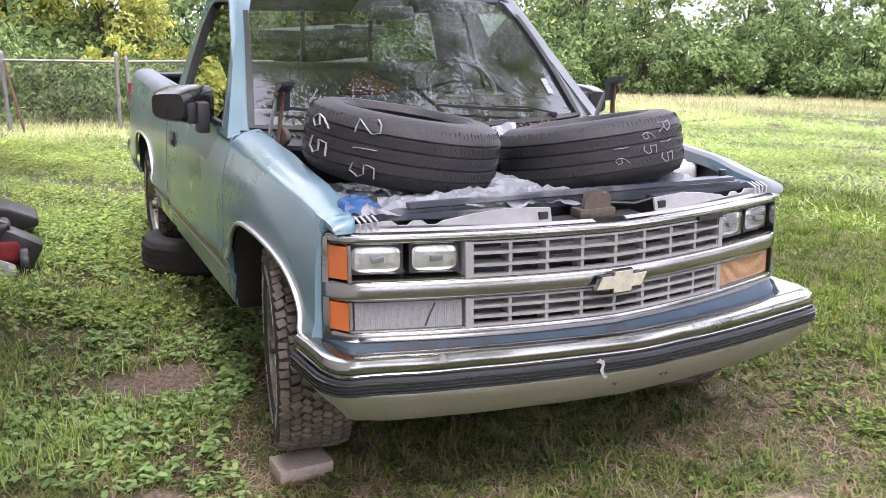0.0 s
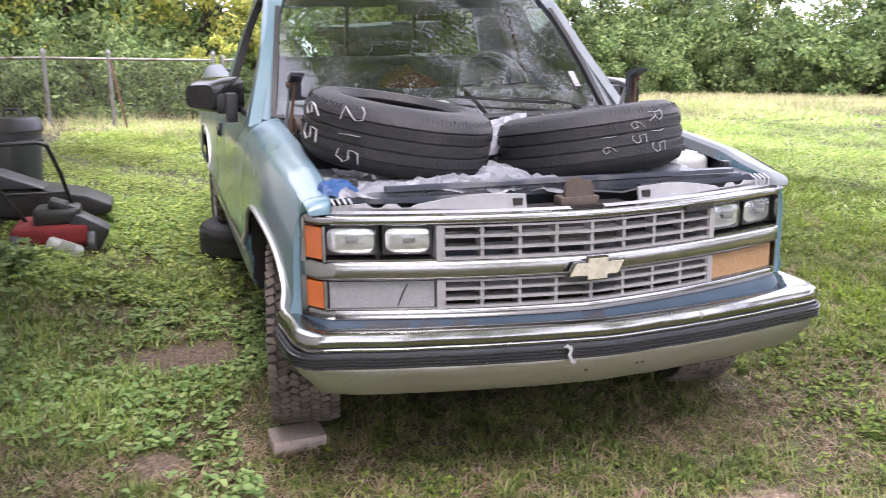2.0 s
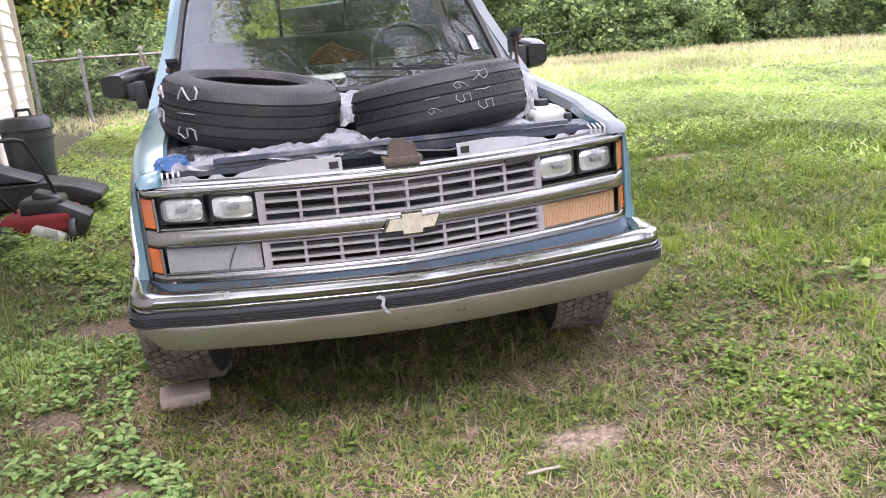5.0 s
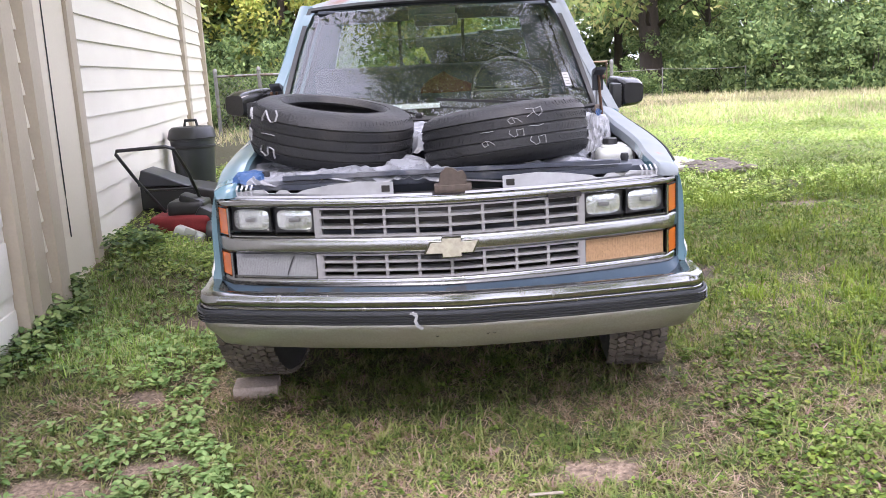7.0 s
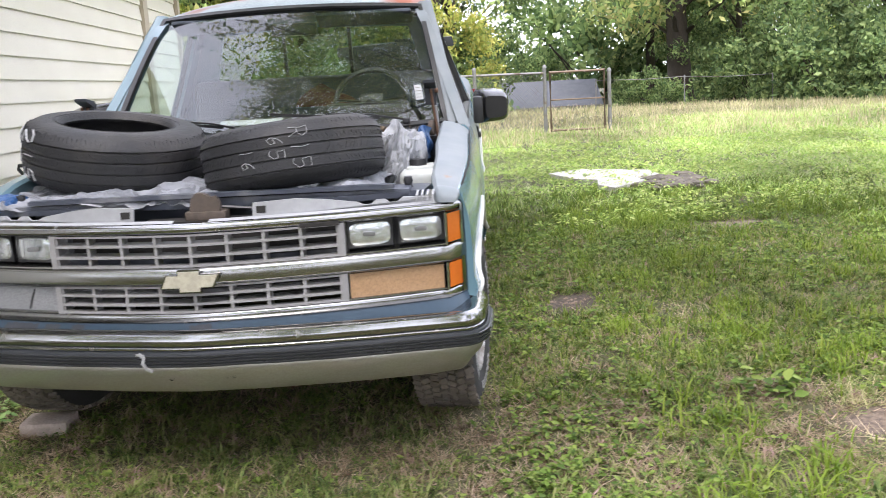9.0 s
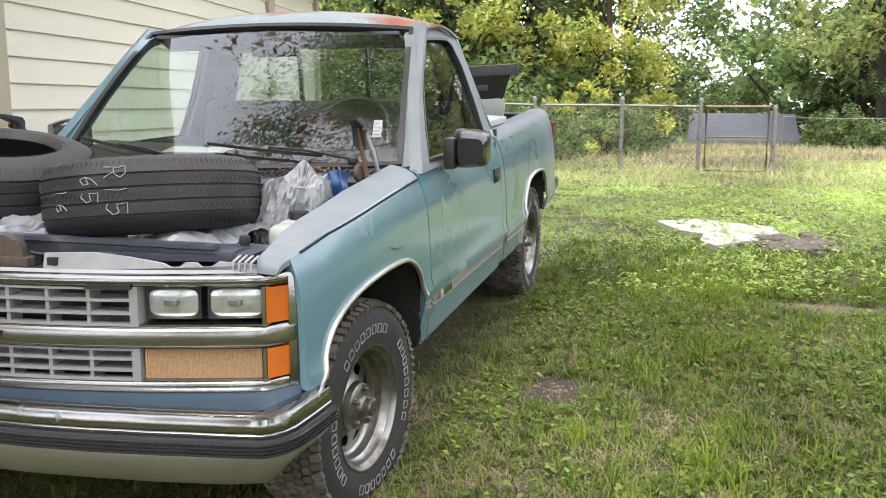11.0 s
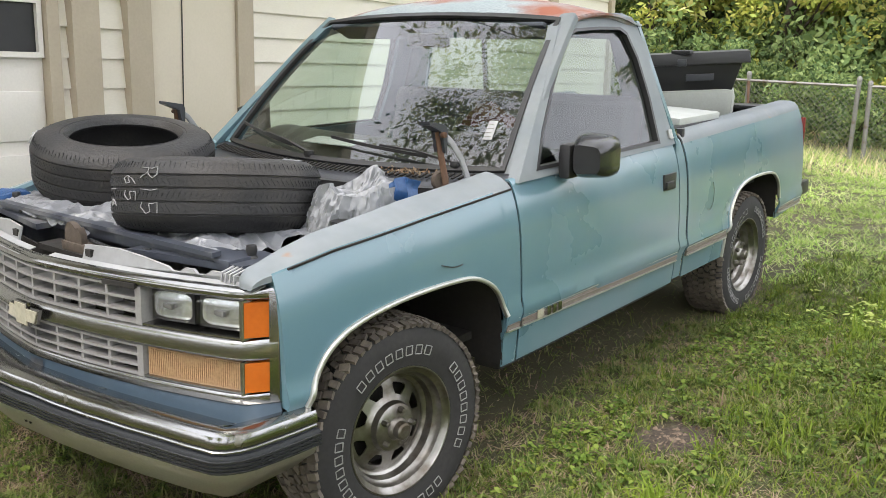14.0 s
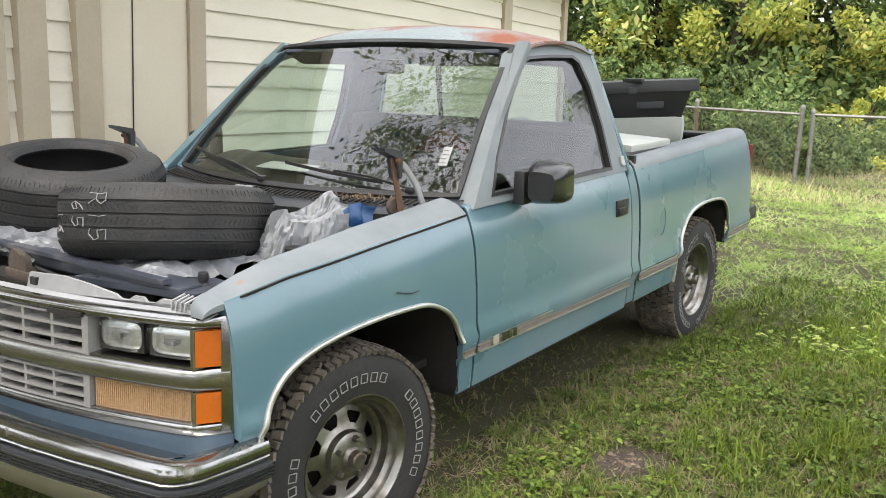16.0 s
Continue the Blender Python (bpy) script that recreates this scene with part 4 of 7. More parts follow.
for s in (-1, 1):
    for x0, x1 in ((0.502, 0.650), (0.668, 0.822)):
        head = part("headlight", front_slab(s * x0, s * x1, 0.797, 0.888, 0.036, 0.08, 6), BLACK, truck, "clear glass headlight in a black bezel")
        part("reflector", lamp_face(s * (x0 + 0.008), s * (x1 - 0.008), 0.804, 0.882, 0.030, 0.012), REFLECTOR, head)
        part("bulb_shield", box(facia(s * (x0 + x1) / 2, 0.845, 0.022), (0.04, 0.012, 0.016), bevel=0.004), LENS, head)
        gl = part("lamp_glass", lamp_face(s * (x0 + 0.006), s * (x1 - 0.006), 0.802, 0.884, 0.012, 0.014), LAMP_GLASS, head, "clear lamp glass")
        gl.visible_shadow = False
    turn = part("front_indicator", front_slab(s * 0.503, s * 0.815, 0.634, 0.716, 0.016, 0.06, 10), LENS if s < 0 else LENS_BROWN, truck,
                "clear ribbed indicator lens" if s < 0 else "browned ribbed indicator lens")
    for i in range(46):
        x = s * (0.508 + 0.302 * i / 45)
        part("lens_rib", front_slab(x - 0.0018, x + 0.0018, 0.638, 0.712, 0.0135, 0.017, 2), LENS if s < 0 else LENS_BROWN, turn)
    for z0, z1 in ((0.790, 0.888), (0.634, 0.718)):
        part("corner_marker_lamp", front_slab(s * 0.838, s * 0.905, z0, z1, -0.002, 0.03, 8), AMBER, truck, "orange corner marker lamp")
# cracked lens
part("lens_crack", strip([facia(-0.585, 0.71, 0.012), facia(-0.60, 0.68, 0.012), facia(-0.615, 0.64, 0.012)], 0.004, 0.004), BLACK, truck)


# ---- front bumper ----
def bumper_line(t):
    """t from -1 to 1 along the bumper: x, y of its front."""
    a = abs(t)
    if a < 0.76:
        x = 0.86 * a / 0.76
        return math.copysign(x, t), 0.02 + 0.05 * x + 0.11 * x * x
    q = (a - 0.76) / 0.24
    if q < 0.5:
        return math.copysign(0.86 + 0.092 * math.sin(q * math.pi), t), 0.144 + 0.126 * (1 - math.cos(q * math.pi))
    return math.copysign(0.952 + 0.02 * (q - 0.5), t), 0.27 + 0.38 * (q - 0.5)


BUMPER = [(0.562, 0.15), (0.582, 0.10), (0.597, 0.055), (0.601, 0.026), (0.592, 0.008), (0.576, 0.001), (0.560, 0.001), (0.552, 0.007), (0.549, 0.004), (0.543, 0.004), (0.541, 0.010)]
BUMPER_LOW = [(0.490, 0.008), (0.478, 0.004), (0.455, 0.010), (0.425, 0.028), (0.394, 0.043), (0.383, 0.058), (0.386, 0.085)]


def bumper_part(profile, n=76):
    def f(t, k):
        z, d = profile[int(k)]
        x, y = bumper_line(t)
        x2, y2 = bumper_line(max(-1, min(1, t + 0.005)))
        x1, y1 = bumper_line(max(-1, min(1, t - 0.005)))
        nrm = Vector((-(y2 - y1), x2 - x1)).normalized()
        if t == 0:
            nrm = Vector((0, 1))
        if z < 0.48:
            d *= 1 + 1.3 * max(0, abs(t) - 0.7) / 0.3
        dent = 0.004 * noise.noise(Vector((t * 9, z * 6, 3)))
        return (x + nrm.x * (d + dent), y + nrm.y * (d + dent), z - 0.013 * x - 0.012 * max(0, abs(t) - 0.76) / 0.24)
    return grid(f, span(-1, 1, n), list(range(len(profile))), 0.004)


# filler panel between grille and bumper
def filler_point(t, v):
    a = Vector(facia(0.923 * t, 0.600, 0.004))
    x, y = bumper_line(t * 0.93)
    b = Vector((x * 0.965, a.y - 0.012, 0.535 - 0.013 * x))
    p = a.lerp(b, v)
    return (p.x, p.y, p.z - 0.018 * math.sin(math.pi * v * 0.5))


part("filler_panel", grid(filler_point, span(-1, 1, 50), span(0, 1, 6), 0.004), FILLER, truck, "grimy blue filler panel with chipped paint, its shade put into the colour")
for t0, t1 in ((-0.76, -0.62), (-0.59, -0.53), (-0.48, -0.43), (-0.03, 0.05)):
    part("paint_chip", grid(lambda t, v: tuple(Vector(filler_point(t, 0.1 + 0.45 * v + 0.1 * noise.noise(Vector((t * 60, v, 2))))) + Vector((0, -0.004, 0.0))), span(t0, t1, 14), span(0, 1, 3)), SATIN, truck, "bare dark patch in the paint")


bumper = part("front_bumper", bumper_part(BUMPER), CHROME, truck, "dented chrome bumper with a black rub strip")
part("bumper_lower", bumper_part(BUMPER_LOW), DULL, bumper, "dull stained lower bumper face")
part("bumper_backing", bumper_part([(0.545, 0.006), (0.488, 0.006)]), SATIN, bumper)
part("bumper_rub_strip", bumper_part([(0.541, -0.001), (0.539, -0.008), (0.533, -0.011), (0.499, -0.011), (0.492, -0.008), (0.489, -0.001)]), RUBBER, bumper, "black ribbed rub strip")
for z in (0.499, 0.509, 0.519, 0.529):
    part("rub_strip_rib", bumper_part([(z + 0.0035, -0.010), (z + 0.002, -0.0155), (z - 0.002, -0.0155), (z - 0.0035, -0.010)]), RIB, bumper)
bx, by = bumper_line(-0.125)
part("peeling_tape", add_sweep(add_sweep(bmesh.new(), [(bx - 0.012, by - 0.02, 0.545), (bx + 0.004, by - 0.021, 0.53), (bx - 0.002, by - 0.021, 0.512), (bx + 0.008, by - 0.02, 0.492), (bx + 0.024, by - 0.012, 0.480)], rect(0.011, 0.003), up=(0, 1, 0.1)), [(bx - 0.02, by - 0.02, 0.541), (bx + 0.006, by - 0.021, 0.538)], rect(0.006, 0.003), up=(0, 1, 0.1)), CHALK, bumper, "torn strip of white tape")
for t in (-0.06, 0.10, 0.12):
    x, y = bumper_line(t)
    part("bumper_bolt", lathe([(0.0, -0.004), (0.006, -0.003), (0.006, 0.004)], 10, "x", Matrix.Translation((x, y + 0.018, 0.445)) @ Matrix.Rotation(radians(-90), 4, "Z")), DARK, bumper)

# ---- radiator support and loose panels ----
support = part("radiator_support", add_box(box((0, 0.43, 0.955), (1.42, 0.10, 0.035), bevel=0.006), (0, 0.465, 0.80), (1.3, 0.02, 0.30)), SUPPORT, truck, "dusty dark grey radiator support")
part("support_lip", strip([(x, 0.378, 0.985 - 0.0) for x in span(-0.62, 0.66, 12)], 0.03, 0.014), SUPPORT, support)
for s in (-1, 1):
    hd = [(0.20, 0.0), (0.20, 0.052), (0.34, 0.056), (0.44, 0.045), (0.54, 0.028), (0.56, 0.018), (0.585, 0.018), (0.60, 0.030), (0.63, 0.030), (0.645, 0.018), (0.67, 0.018), (0.69, 0.032), (0.80, 0.022), (0.83, 0.0)]
    hp = part("header_panel", slab_poly(hd, 0.008, lambda a, b, d, s=s: (s * a, front_y(a) + 0.062 + d + 0.3 * b, 0.920 + b)), PALE, truck, "pale grey header panel with notches")
    part("header_shelf", grid(lambda a, v, s=s: (s * a, front_y(a) + 0.012 + 0.055 * v, 0.918 + 0.012 * v), span(0.06, 0.86, 24), (0, 1), 0.003), PALE, hp, "pale grey shelf behind the chrome")
    part("header_slot", box((s * 0.228, front_y(0.22) + 0.072, 0.95), (0.03, 0.012, 0.022)), DARK, hp)
    plate = [(0.28, 0.30), (0.76, 0.36), (0.78, 0.50), (0.66, 0.52), (0.45, 0.42), (0.28, 0.40)]
    part("support_wing", slab_poly(plate, 0.02, lambda a, b, d, s=s: (s * a, b + 0.03, 0.955 - d + 0.02 * (a - 0.3))), SUPPORT, support)
    for a in (0.47, 0.56):
        part("support_hole", lathe([(0.0, 0.003), (0.012, 0.003), (0.014, 0.0)], 12, "z", Matrix.Translation((s * a, 0.42, 0.9585 + 0.02 * (a - 0.3)))), DARK, support)
    for k in range(4):
        part("header_clip", strip([(s * (0.735 + 0.018 * k), 0.335, 0.93), (s * (0.737 + 0.018 * k), 0.335, 0.955), (s * (0.739 + 0.018 * k), 0.375, 0.965)], 0.007, 0.004), PALE, hp)
    part("rubber_stop", lathe([(0.0, 0.045), (0.014, 0.044), (0.017, 0.03), (0.013, 0.015), (0.02, 0.0)], 16, "z", Matrix.Translation((s * 0.70, 0.47, 0.957))), BLACK, support)
latch = part("bonnet_latch", add_box(slab_poly([(-0.05, -0.02), (0.05, -0.02), (0.052, 0.03), (0.038, 0.052), (0.02, 0.048), (0.0, 0.062), (-0.025, 0.064), (-0.045, 0.045), (-0.052, 0.01)], 0.02, lambda a, b, d: (0.02 + a, 0.30 + d, 0.94 + b)),
             (0.02, 0.325, 0.925), (0.14, 0.06, 0.03), bevel=0.005), RUST_DARK, truck, "rusty bonnet latch")
part("latch_cable", tube([(0.07, 0.33, 0.95), (0.2, 0.34, 0.935), (0.36, 0.36, 0.955)], 0.006, 6), BLACK, latch)
# dark plate painting the shade in the latch opening
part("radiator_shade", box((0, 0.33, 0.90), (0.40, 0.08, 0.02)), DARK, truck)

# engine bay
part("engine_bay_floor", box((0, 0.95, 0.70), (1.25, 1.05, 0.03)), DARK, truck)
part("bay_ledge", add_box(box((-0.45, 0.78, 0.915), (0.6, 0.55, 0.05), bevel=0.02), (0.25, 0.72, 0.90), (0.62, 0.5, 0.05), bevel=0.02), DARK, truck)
part("air_intake", lathe([(0.0, 0.16), (0.10, 0.155), (0.17, 0.14), (0.18, 0.12), (0.18, 0.02), (0.16, 0.0)], 32, "z", Matrix.Translation((0.02, 1.03, 0.86))), SATIN, truck, "black round air cleaner")
for pts in ([(-0.1, 1.12, 0.98), (0.1, 1.17, 1.03), (0.3, 1.16, 0.99), (0.5, 1.22, 1.0)], [(-0.55, 1.2, 0.97), (-0.3, 1.22, 1.02), (0.0, 1.2, 1.0)], [(0.55, 0.9, 0.96), (0.7, 1.05, 1.0), (0.66, 1.25, 1.0)]):
    part("hose", tube(pts, 0.014, 8), BLACK, truck)
bottle = part("washer_bottle", add_box(box((0.725, 0.80, 0.915), (0.16, 0.19, 0.14), bevel=0.03, seg=3), (0.725, 0.81, 0.984), (0.11, 0.12, 0.02), bevel=0.012), WHITE_PLASTIC, truck, "milky plastic washer bottle")
part("cap", lathe([(0.0, 0.03), (0.03, 0.028), (0.033, 0.0)], 20, "z", Matrix.Translation((0.715, 0.81, 0.990))), BLACK, bottle, "black bottle cap")

# ---- load bed ----
bed = part("load_bed", add_box(add_box(box((0, 3.85, 0.72), (1.62, 1.75, 0.03)), (0, 2.97, 0.93), (1.78, 0.03, 0.42), bevel=0.006), (0, 4.72, 0.86), (1.72, 0.05, 0.52), bevel=0.012), BLACK, truck, "black-lined load bed")
for s in (-1, 1):
    part("bed_liner_wall", box((s * 0.80, 3.84, 0.93), (0.03, 1.72, 0.42), bevel=0.008), BLACK, bed)
    part("tail_lamp", box((s * 0.905, 4.742, 0.90), (0.055, 0.02, 0.34), bevel=0.006), TAIL, truck, "red tail lamp")
rear = part("rear_bumper", add_box(box((0, 4.83, 0.60), (1.84, 0.16, 0.11), bevel=0.02), (0, 4.80, 0.53), (1.5, 0.08, 0.08), bevel=0.01), CHROME, truck, "chrome step bumper")
for s in (-1, 1):
    part("bumper_end_cap", box((s * 0.925, 4.81, 0.61), (0.05, 0.17, 0.09), bevel=0.02), BLACK, rear)
part("chassis", add_box(box((0.42, 2.6, 0.42), (0.08, 3.9, 0.13)), (-0.42, 2.6, 0.42), (0.08, 3.9, 0.13)), DARK, truck)
part("rear_axle", tube([(-0.75, 3.855, 0.345), (0.75, 3.855, 0.345)], 0.045, 12), DARK, truck)
part("cross_member", box((0, 0.87, 0.40), (1.3, 0.12, 0.14), bevel=0.02), DARK, truck)
part("floor_pan", box((0, 2.5, 0.50), (1.6, 3.6, 0.03)), DARK, truck)
part("badge", box((side_x(2.88, 1.06) - 0.03, 2.885, 1.13), (0.008, 0.05, 0.03), bevel=0.002), CHROME, truck, "small chrome badge")
for k, (y, w) in enumerate(((1.60, 0.05), (1.66, 0.03), (1.70, 0.03), (1.74, 0.03))):
    part("name_badge", box((side_x(y, 0.53) + 0.02, y, 0.531 + strip_lift(y)), (0.004, w * 0.8, 0.034), bevel=0.001), GOLD if k == 0 else BAND, truck)


# ---- wheels ----
def mud_tyre(R=0.366, W=0.245, rim=0.205):
    """An all-terrain tyre round x, outer face towards +x."""
    h = W / 2
    return lathe([(rim, -h + 0.03), (rim + 0.012, -h + 0.012), (rim + 0.06, -h + 0.002), (R - 0.075, -h), (R - 0.035, -h + 0.008), (R - 0.014, -h + 0.02), (R - 0.012, -h + 0.05),
                  (R - 0.010, 0), (R - 0.012, h - 0.05), (R - 0.014, h - 0.02), (R - 0.035, h - 0.008), (R - 0.075, h), (rim + 0.06, h - 0.002), (rim + 0.012, h - 0.012), (rim, h - 0.03)], 72)


def tread_blocks(R=0.366, W=0.245, n=70):
    """Staggered tread blocks and shoulder lugs, joined."""
    bm = bmesh.new()
    for i in range(n):
        for j in range(7):
            x = -0.102 + 0.034 * j
            edge = j in (0, 6)
            q, q2 = noise.noise(Vector((i * 1.7, j * 3.1, 2))), noise.noise(Vector((i * 2.3, j * 1.9, 7)))
            a = 2 * math.pi * (i + 0.5 * (j % 2) + 0.3 * q2) / n
            m = Matrix.Rotation(a, 4, "X") @ Matrix.Translation((x, 0, R - 0.006 - (0.006 if edge else 0) + 0.003 * q))
            m = m @ Matrix.Rotation(radians((-14, 24, -20, 16, -24, 20, 14)[j]) + 0.6 * q2, 4, "Z")
            if edge:
                m = m @ Matrix.Rotation(radians(16 if j == 6 else -16), 4, "Y")
            bmesh.ops.create_cube(bm, size=1, matrix=m @ Matrix.Diagonal((0.031 + 0.008 * q, 0.024 + 0.008 * q2, 0.014, 1)))
    return bm


def sidewall_bars(R0, R1, x, arcs, n_of):
    """Plain raised bars round the sidewall in place of lettering."""
    bm = bmesh.new()
    for a0, a1 in arcs:
        count = n_of(a1 - a0)
        for i in range(count):
            a = a0 + (a1 - a0) * (i + 0.5) / count
            w = (a1 - a0) / count * 0.62 * (R0 + R1) / 2
            m = Matrix.Rotation(a, 4, "X") @ Matrix.Translation((x, 0, (R0 + R1) / 2))
            for dy, dz, sy, sz in ((-w / 2, 0, 0.0028, R1 - R0), (w / 2, 0, 0.0028, R1 - R0), (0, (R1 - R0) / 2, w, 0.0028), (0, -(R1 - R0) / 2, w, 0.0028)):
                bmesh.ops.create_cube(bm, size=1, matrix=m @ Matrix.Translation((0, dy, dz)) @ Matrix.Diagonal((0.003, sy, sz, 1)))
    return bm


def spoke_disc(n=8, r1=0.104, r2=0.142):
    """The pressed disc of the wheel with eight wedge-shaped windows."""
    bm = bmesh.new()
    step = 2 * math.pi / n

    def dish(r):
        return lerp_table([(0.0, 0.062), (0.07, 0.060), (0.085, 0.050), (0.10, 0.042), (0.145, 0.030), (0.158, 0.024)], r)

    def half(r):
        return 0.10 + 0.13 * (1 - abs((r - r1) / (r2 - r1) - 0.75) ** 1.5 * 1.2)

    def at(r, a):
        return (dish(r), r * math.cos(a), r * math.sin(a))
    for i in range(n):
        a0 = step * i
        add_grid(bm, lambda r, q: at(r, a0 + half(r) + (step - 2 * half(r)) * q), span(r1, r2, 7), span(0, 1, 6))
        for ra, rb, rh in ((0.062, r1, r1), (r2, 0.160, r2)):
            h = half(rh)
            add_grid(bm, lambda r, q: at(r, q), span(ra, rb, 4), [a0 - h + 2 * h * k / 3 for k in range(3)] + [a0 + h + (step - 2 * h) * k / 5 for k in range(6)])
    bmesh.ops.remove_doubles(bm, verts=bm.verts, dist=1e-5)
    bmesh.ops.recalc_face_normals(bm, faces=bm.faces)
    bmesh.ops.solidify(bm, geom=bm.faces[:], thickness=0.005)
    return bm


def road_wheel(hub, steer, outer):
    """Tyre, rim and hub; outer is +1 or -1, the side that faces out."""
    tyre_ob = part("wheel", mud_tyre(), TYRE_DUSTY, None, "white-lettered all-terrain tyre on a steel spoke wheel")
    part("tread", tread_blocks(), TREAD, tyre_ob, "worn chunky tread", smooth=False)
    for a0, a1 in ((-0.9, 0.35), (0.75, 2.0), (2.4, 3.5), (3.9, 5.0)):
        n = max(4, int((a1 - a0) / 0.155))
        for k in range(n):
            arc = (a0 + (a1 - a0) * k / n, a0 + (a1 - a0) * (k + 1) / n)
            part("sidewall_mark", sidewall_bars(0.258, 0.287, 0.1225, (arc,), lambda w: 1), LETTER, tyre_ob, smooth=False)
    rim_ob = part("rim", lathe([(0.205, -0.09), (0.17, -0.08), (0.157, 0.0), (0.158, 0.026), (0.164, 0.036), (0.172, 0.040), (0.176, 0.052), (0.178, 0.066), (0.186, 0.072), (0.190, 0.084), (0.193, 0.094), (0.204, 0.100), (0.211, 0.112), (0.216, 0.112), (0.216, 0.102), (0.206, 0.09)], 64), STEEL, tyre_ob, "brushed steel rim")
    part("spoke_disc", spoke_disc(), STEEL, rim_ob)
    part("brake_drum", lathe([(0.0, -0.02), (0.15, -0.02), (0.155, -0.08)], 32), DARK, rim_ob)
    part("hub", lathe([(0.0, 0.122), (0.022, 0.122), (0.028, 0.117), (0.030, 0.096), (0.036, 0.092), (0.040, 0.082), (0.068, 0.078), (0.080, 0.072), (0.086, 0.052)], 32), STEEL, rim_ob, "chrome hub cap")
    for i in range(5):
        a = 2 * math.pi * i / 5
        part("wheel_nut", lathe([(0.0, 0.100), (0.008, 0.098), (0.0115, 0.088), (0.0115, 0.07)], 6, "x", Matrix.Translation((0, 0.062 * math.cos(a), 0.062 * math.sin(a)))), STEEL, rim_ob)
    tyre_ob.parent = truck
    tyre_ob.matrix_parent_inverse = WORLD_OF[truck.name].inverted()
    tyre_ob.matrix_basis = Matrix.Translation(hub) @ Matrix.Rotation(radians(steer + (180 if outer < 0 else 0)), 4, "Z") @ Matrix.Rotation(random.uniform(0, 6), 4, "X")
    return tyre_ob


road_wheel((0.812, 0.872, 0.345), -6, 1)
road_wheel((-0.812, 0.872, 0.40), -10, -1)
road_wheel((0.812, 3.858, 0.338), 0, 1)
road_wheel((-0.812, 3.858, 0.345), 0, -1)
brick = part("paver", box((-0.878, 0.725, 0.004), (0.195, 0.13, 0.056), Matrix.Rotation(radians(3), 4, "Z"), 0.008), PAVER)
tagged(brick, "pinkish concrete paver under the front tyre", "paver")


# ---- loose tyres ----
def car_tyre(R=0.34, W=0.235, rim=0.2, n=84, hollow=True):
    """A worn road tyre lying flat: axis z, grooved tread."""
    h = W / 2
    prof = [(rim, -h + 0.025), (rim + 0.01, -h + 0.008), (rim + 0.05, -h), (R - 0.05, -h + 0.004), (R - 0.02, -h + 0.02), (R - 0.006, -h + 0.042)]
    z = -h + 0.05
    for g in (-0.06, -0.021, 0.021, 0.06):
        prof += [(R - 0.001, g - 0.0035), (R - 0.007, g - 0.0022), (R - 0.007, g + 0.0022), (R - 0.001, g + 0.0035)]
    prof += [(R - 0.006, h - 0.042), (R - 0.02, h - 0.02), (R - 0.05, h - 0.004), (rim + 0.05, h), (rim + 0.032, h - 0.001), (rim + 0.030, h - 0.004), (rim + 0.02, h - 0.004), (rim + 0.018, h - 0.001), (rim + 0.01, h - 0.006), (rim, h - 0.025),
             (rim + 0.006, h - 0.035), (R - 0.06, h - 0.02), (R - 0.03, 0.0), (R - 0.06, -h + 0.02), (rim + 0.006, -h + 0.035), (rim, -h + 0.025)]
    return lathe(prof, n, "z")


def sipes(R=0.34, n=120):
    """Cuts across the shoulders of the tread and fine slanted ones in its ribs."""
    bm = bmesh.new()
    for i in range(n):
        a = 2 * math.pi * i / n
        for z0, z1 in ((-0.104, -0.074), (0.074, 0.104)):
            m = Matrix.Rotation(a, 4, "Z") @ Matrix.Translation((R - 0.0156, 0, (z0 + z1) / 2))
            bmesh.ops.create_cube(bm, size=1, matrix=m @ Matrix.Rotation(radians(-28 if z0 > 0 else 28), 4, "Y") @ Matrix.Diagonal((0.0045, 0.0014, (z1 - z0) * (0.55 + 0.3 * (i % 3 == 0)), 1)))
        for z, lean in ((-0.041, 35), (0.0, -30), (0.041, 35)):
            m = Matrix.Rotation(a + 0.01 * (z > 0), 4, "Z") @ Matrix.Translation((R - 0.0006, 0, z)) @ Matrix.Rotation(radians(lean), 4, "X")
            bmesh.ops.create_cube(bm, size=1, matrix=m @ Matrix.Diagonal((0.0016, 0.0013, 0.018 + 0.008 * (i % 2), 1)))
    return bm


STROKES = {"2": [[(0, .8), (.2, 1), (.7, 1), (.8, .7), (.1, .05), (.9, 0)]], "1": [[(.4, 1), (.45, 0)]], "5": [[(.8, 1), (.15, 1), (.1, .55), (.6, .6), (.8, .3), (.5, 0), (.05, .1)]],
           "6": [[(.7, 1), (.25, .7), (.1, .3), (.4, 0), (.75, .2), (.6, .5), (.15, .4)]], "R": [[(.1, 0), (.1, 1), (.6, 1), (.75, .75), (.5, .5), (.1, .5)], [(.4, .5), (.85, 0)]],
           "-": [[(0, 0), (1, .02)]], "O": [[(.4, 1), (.1, .7), (.15, .2), (.5, 0), (.85, .4), (.7, .9), (.4, 1)]]}


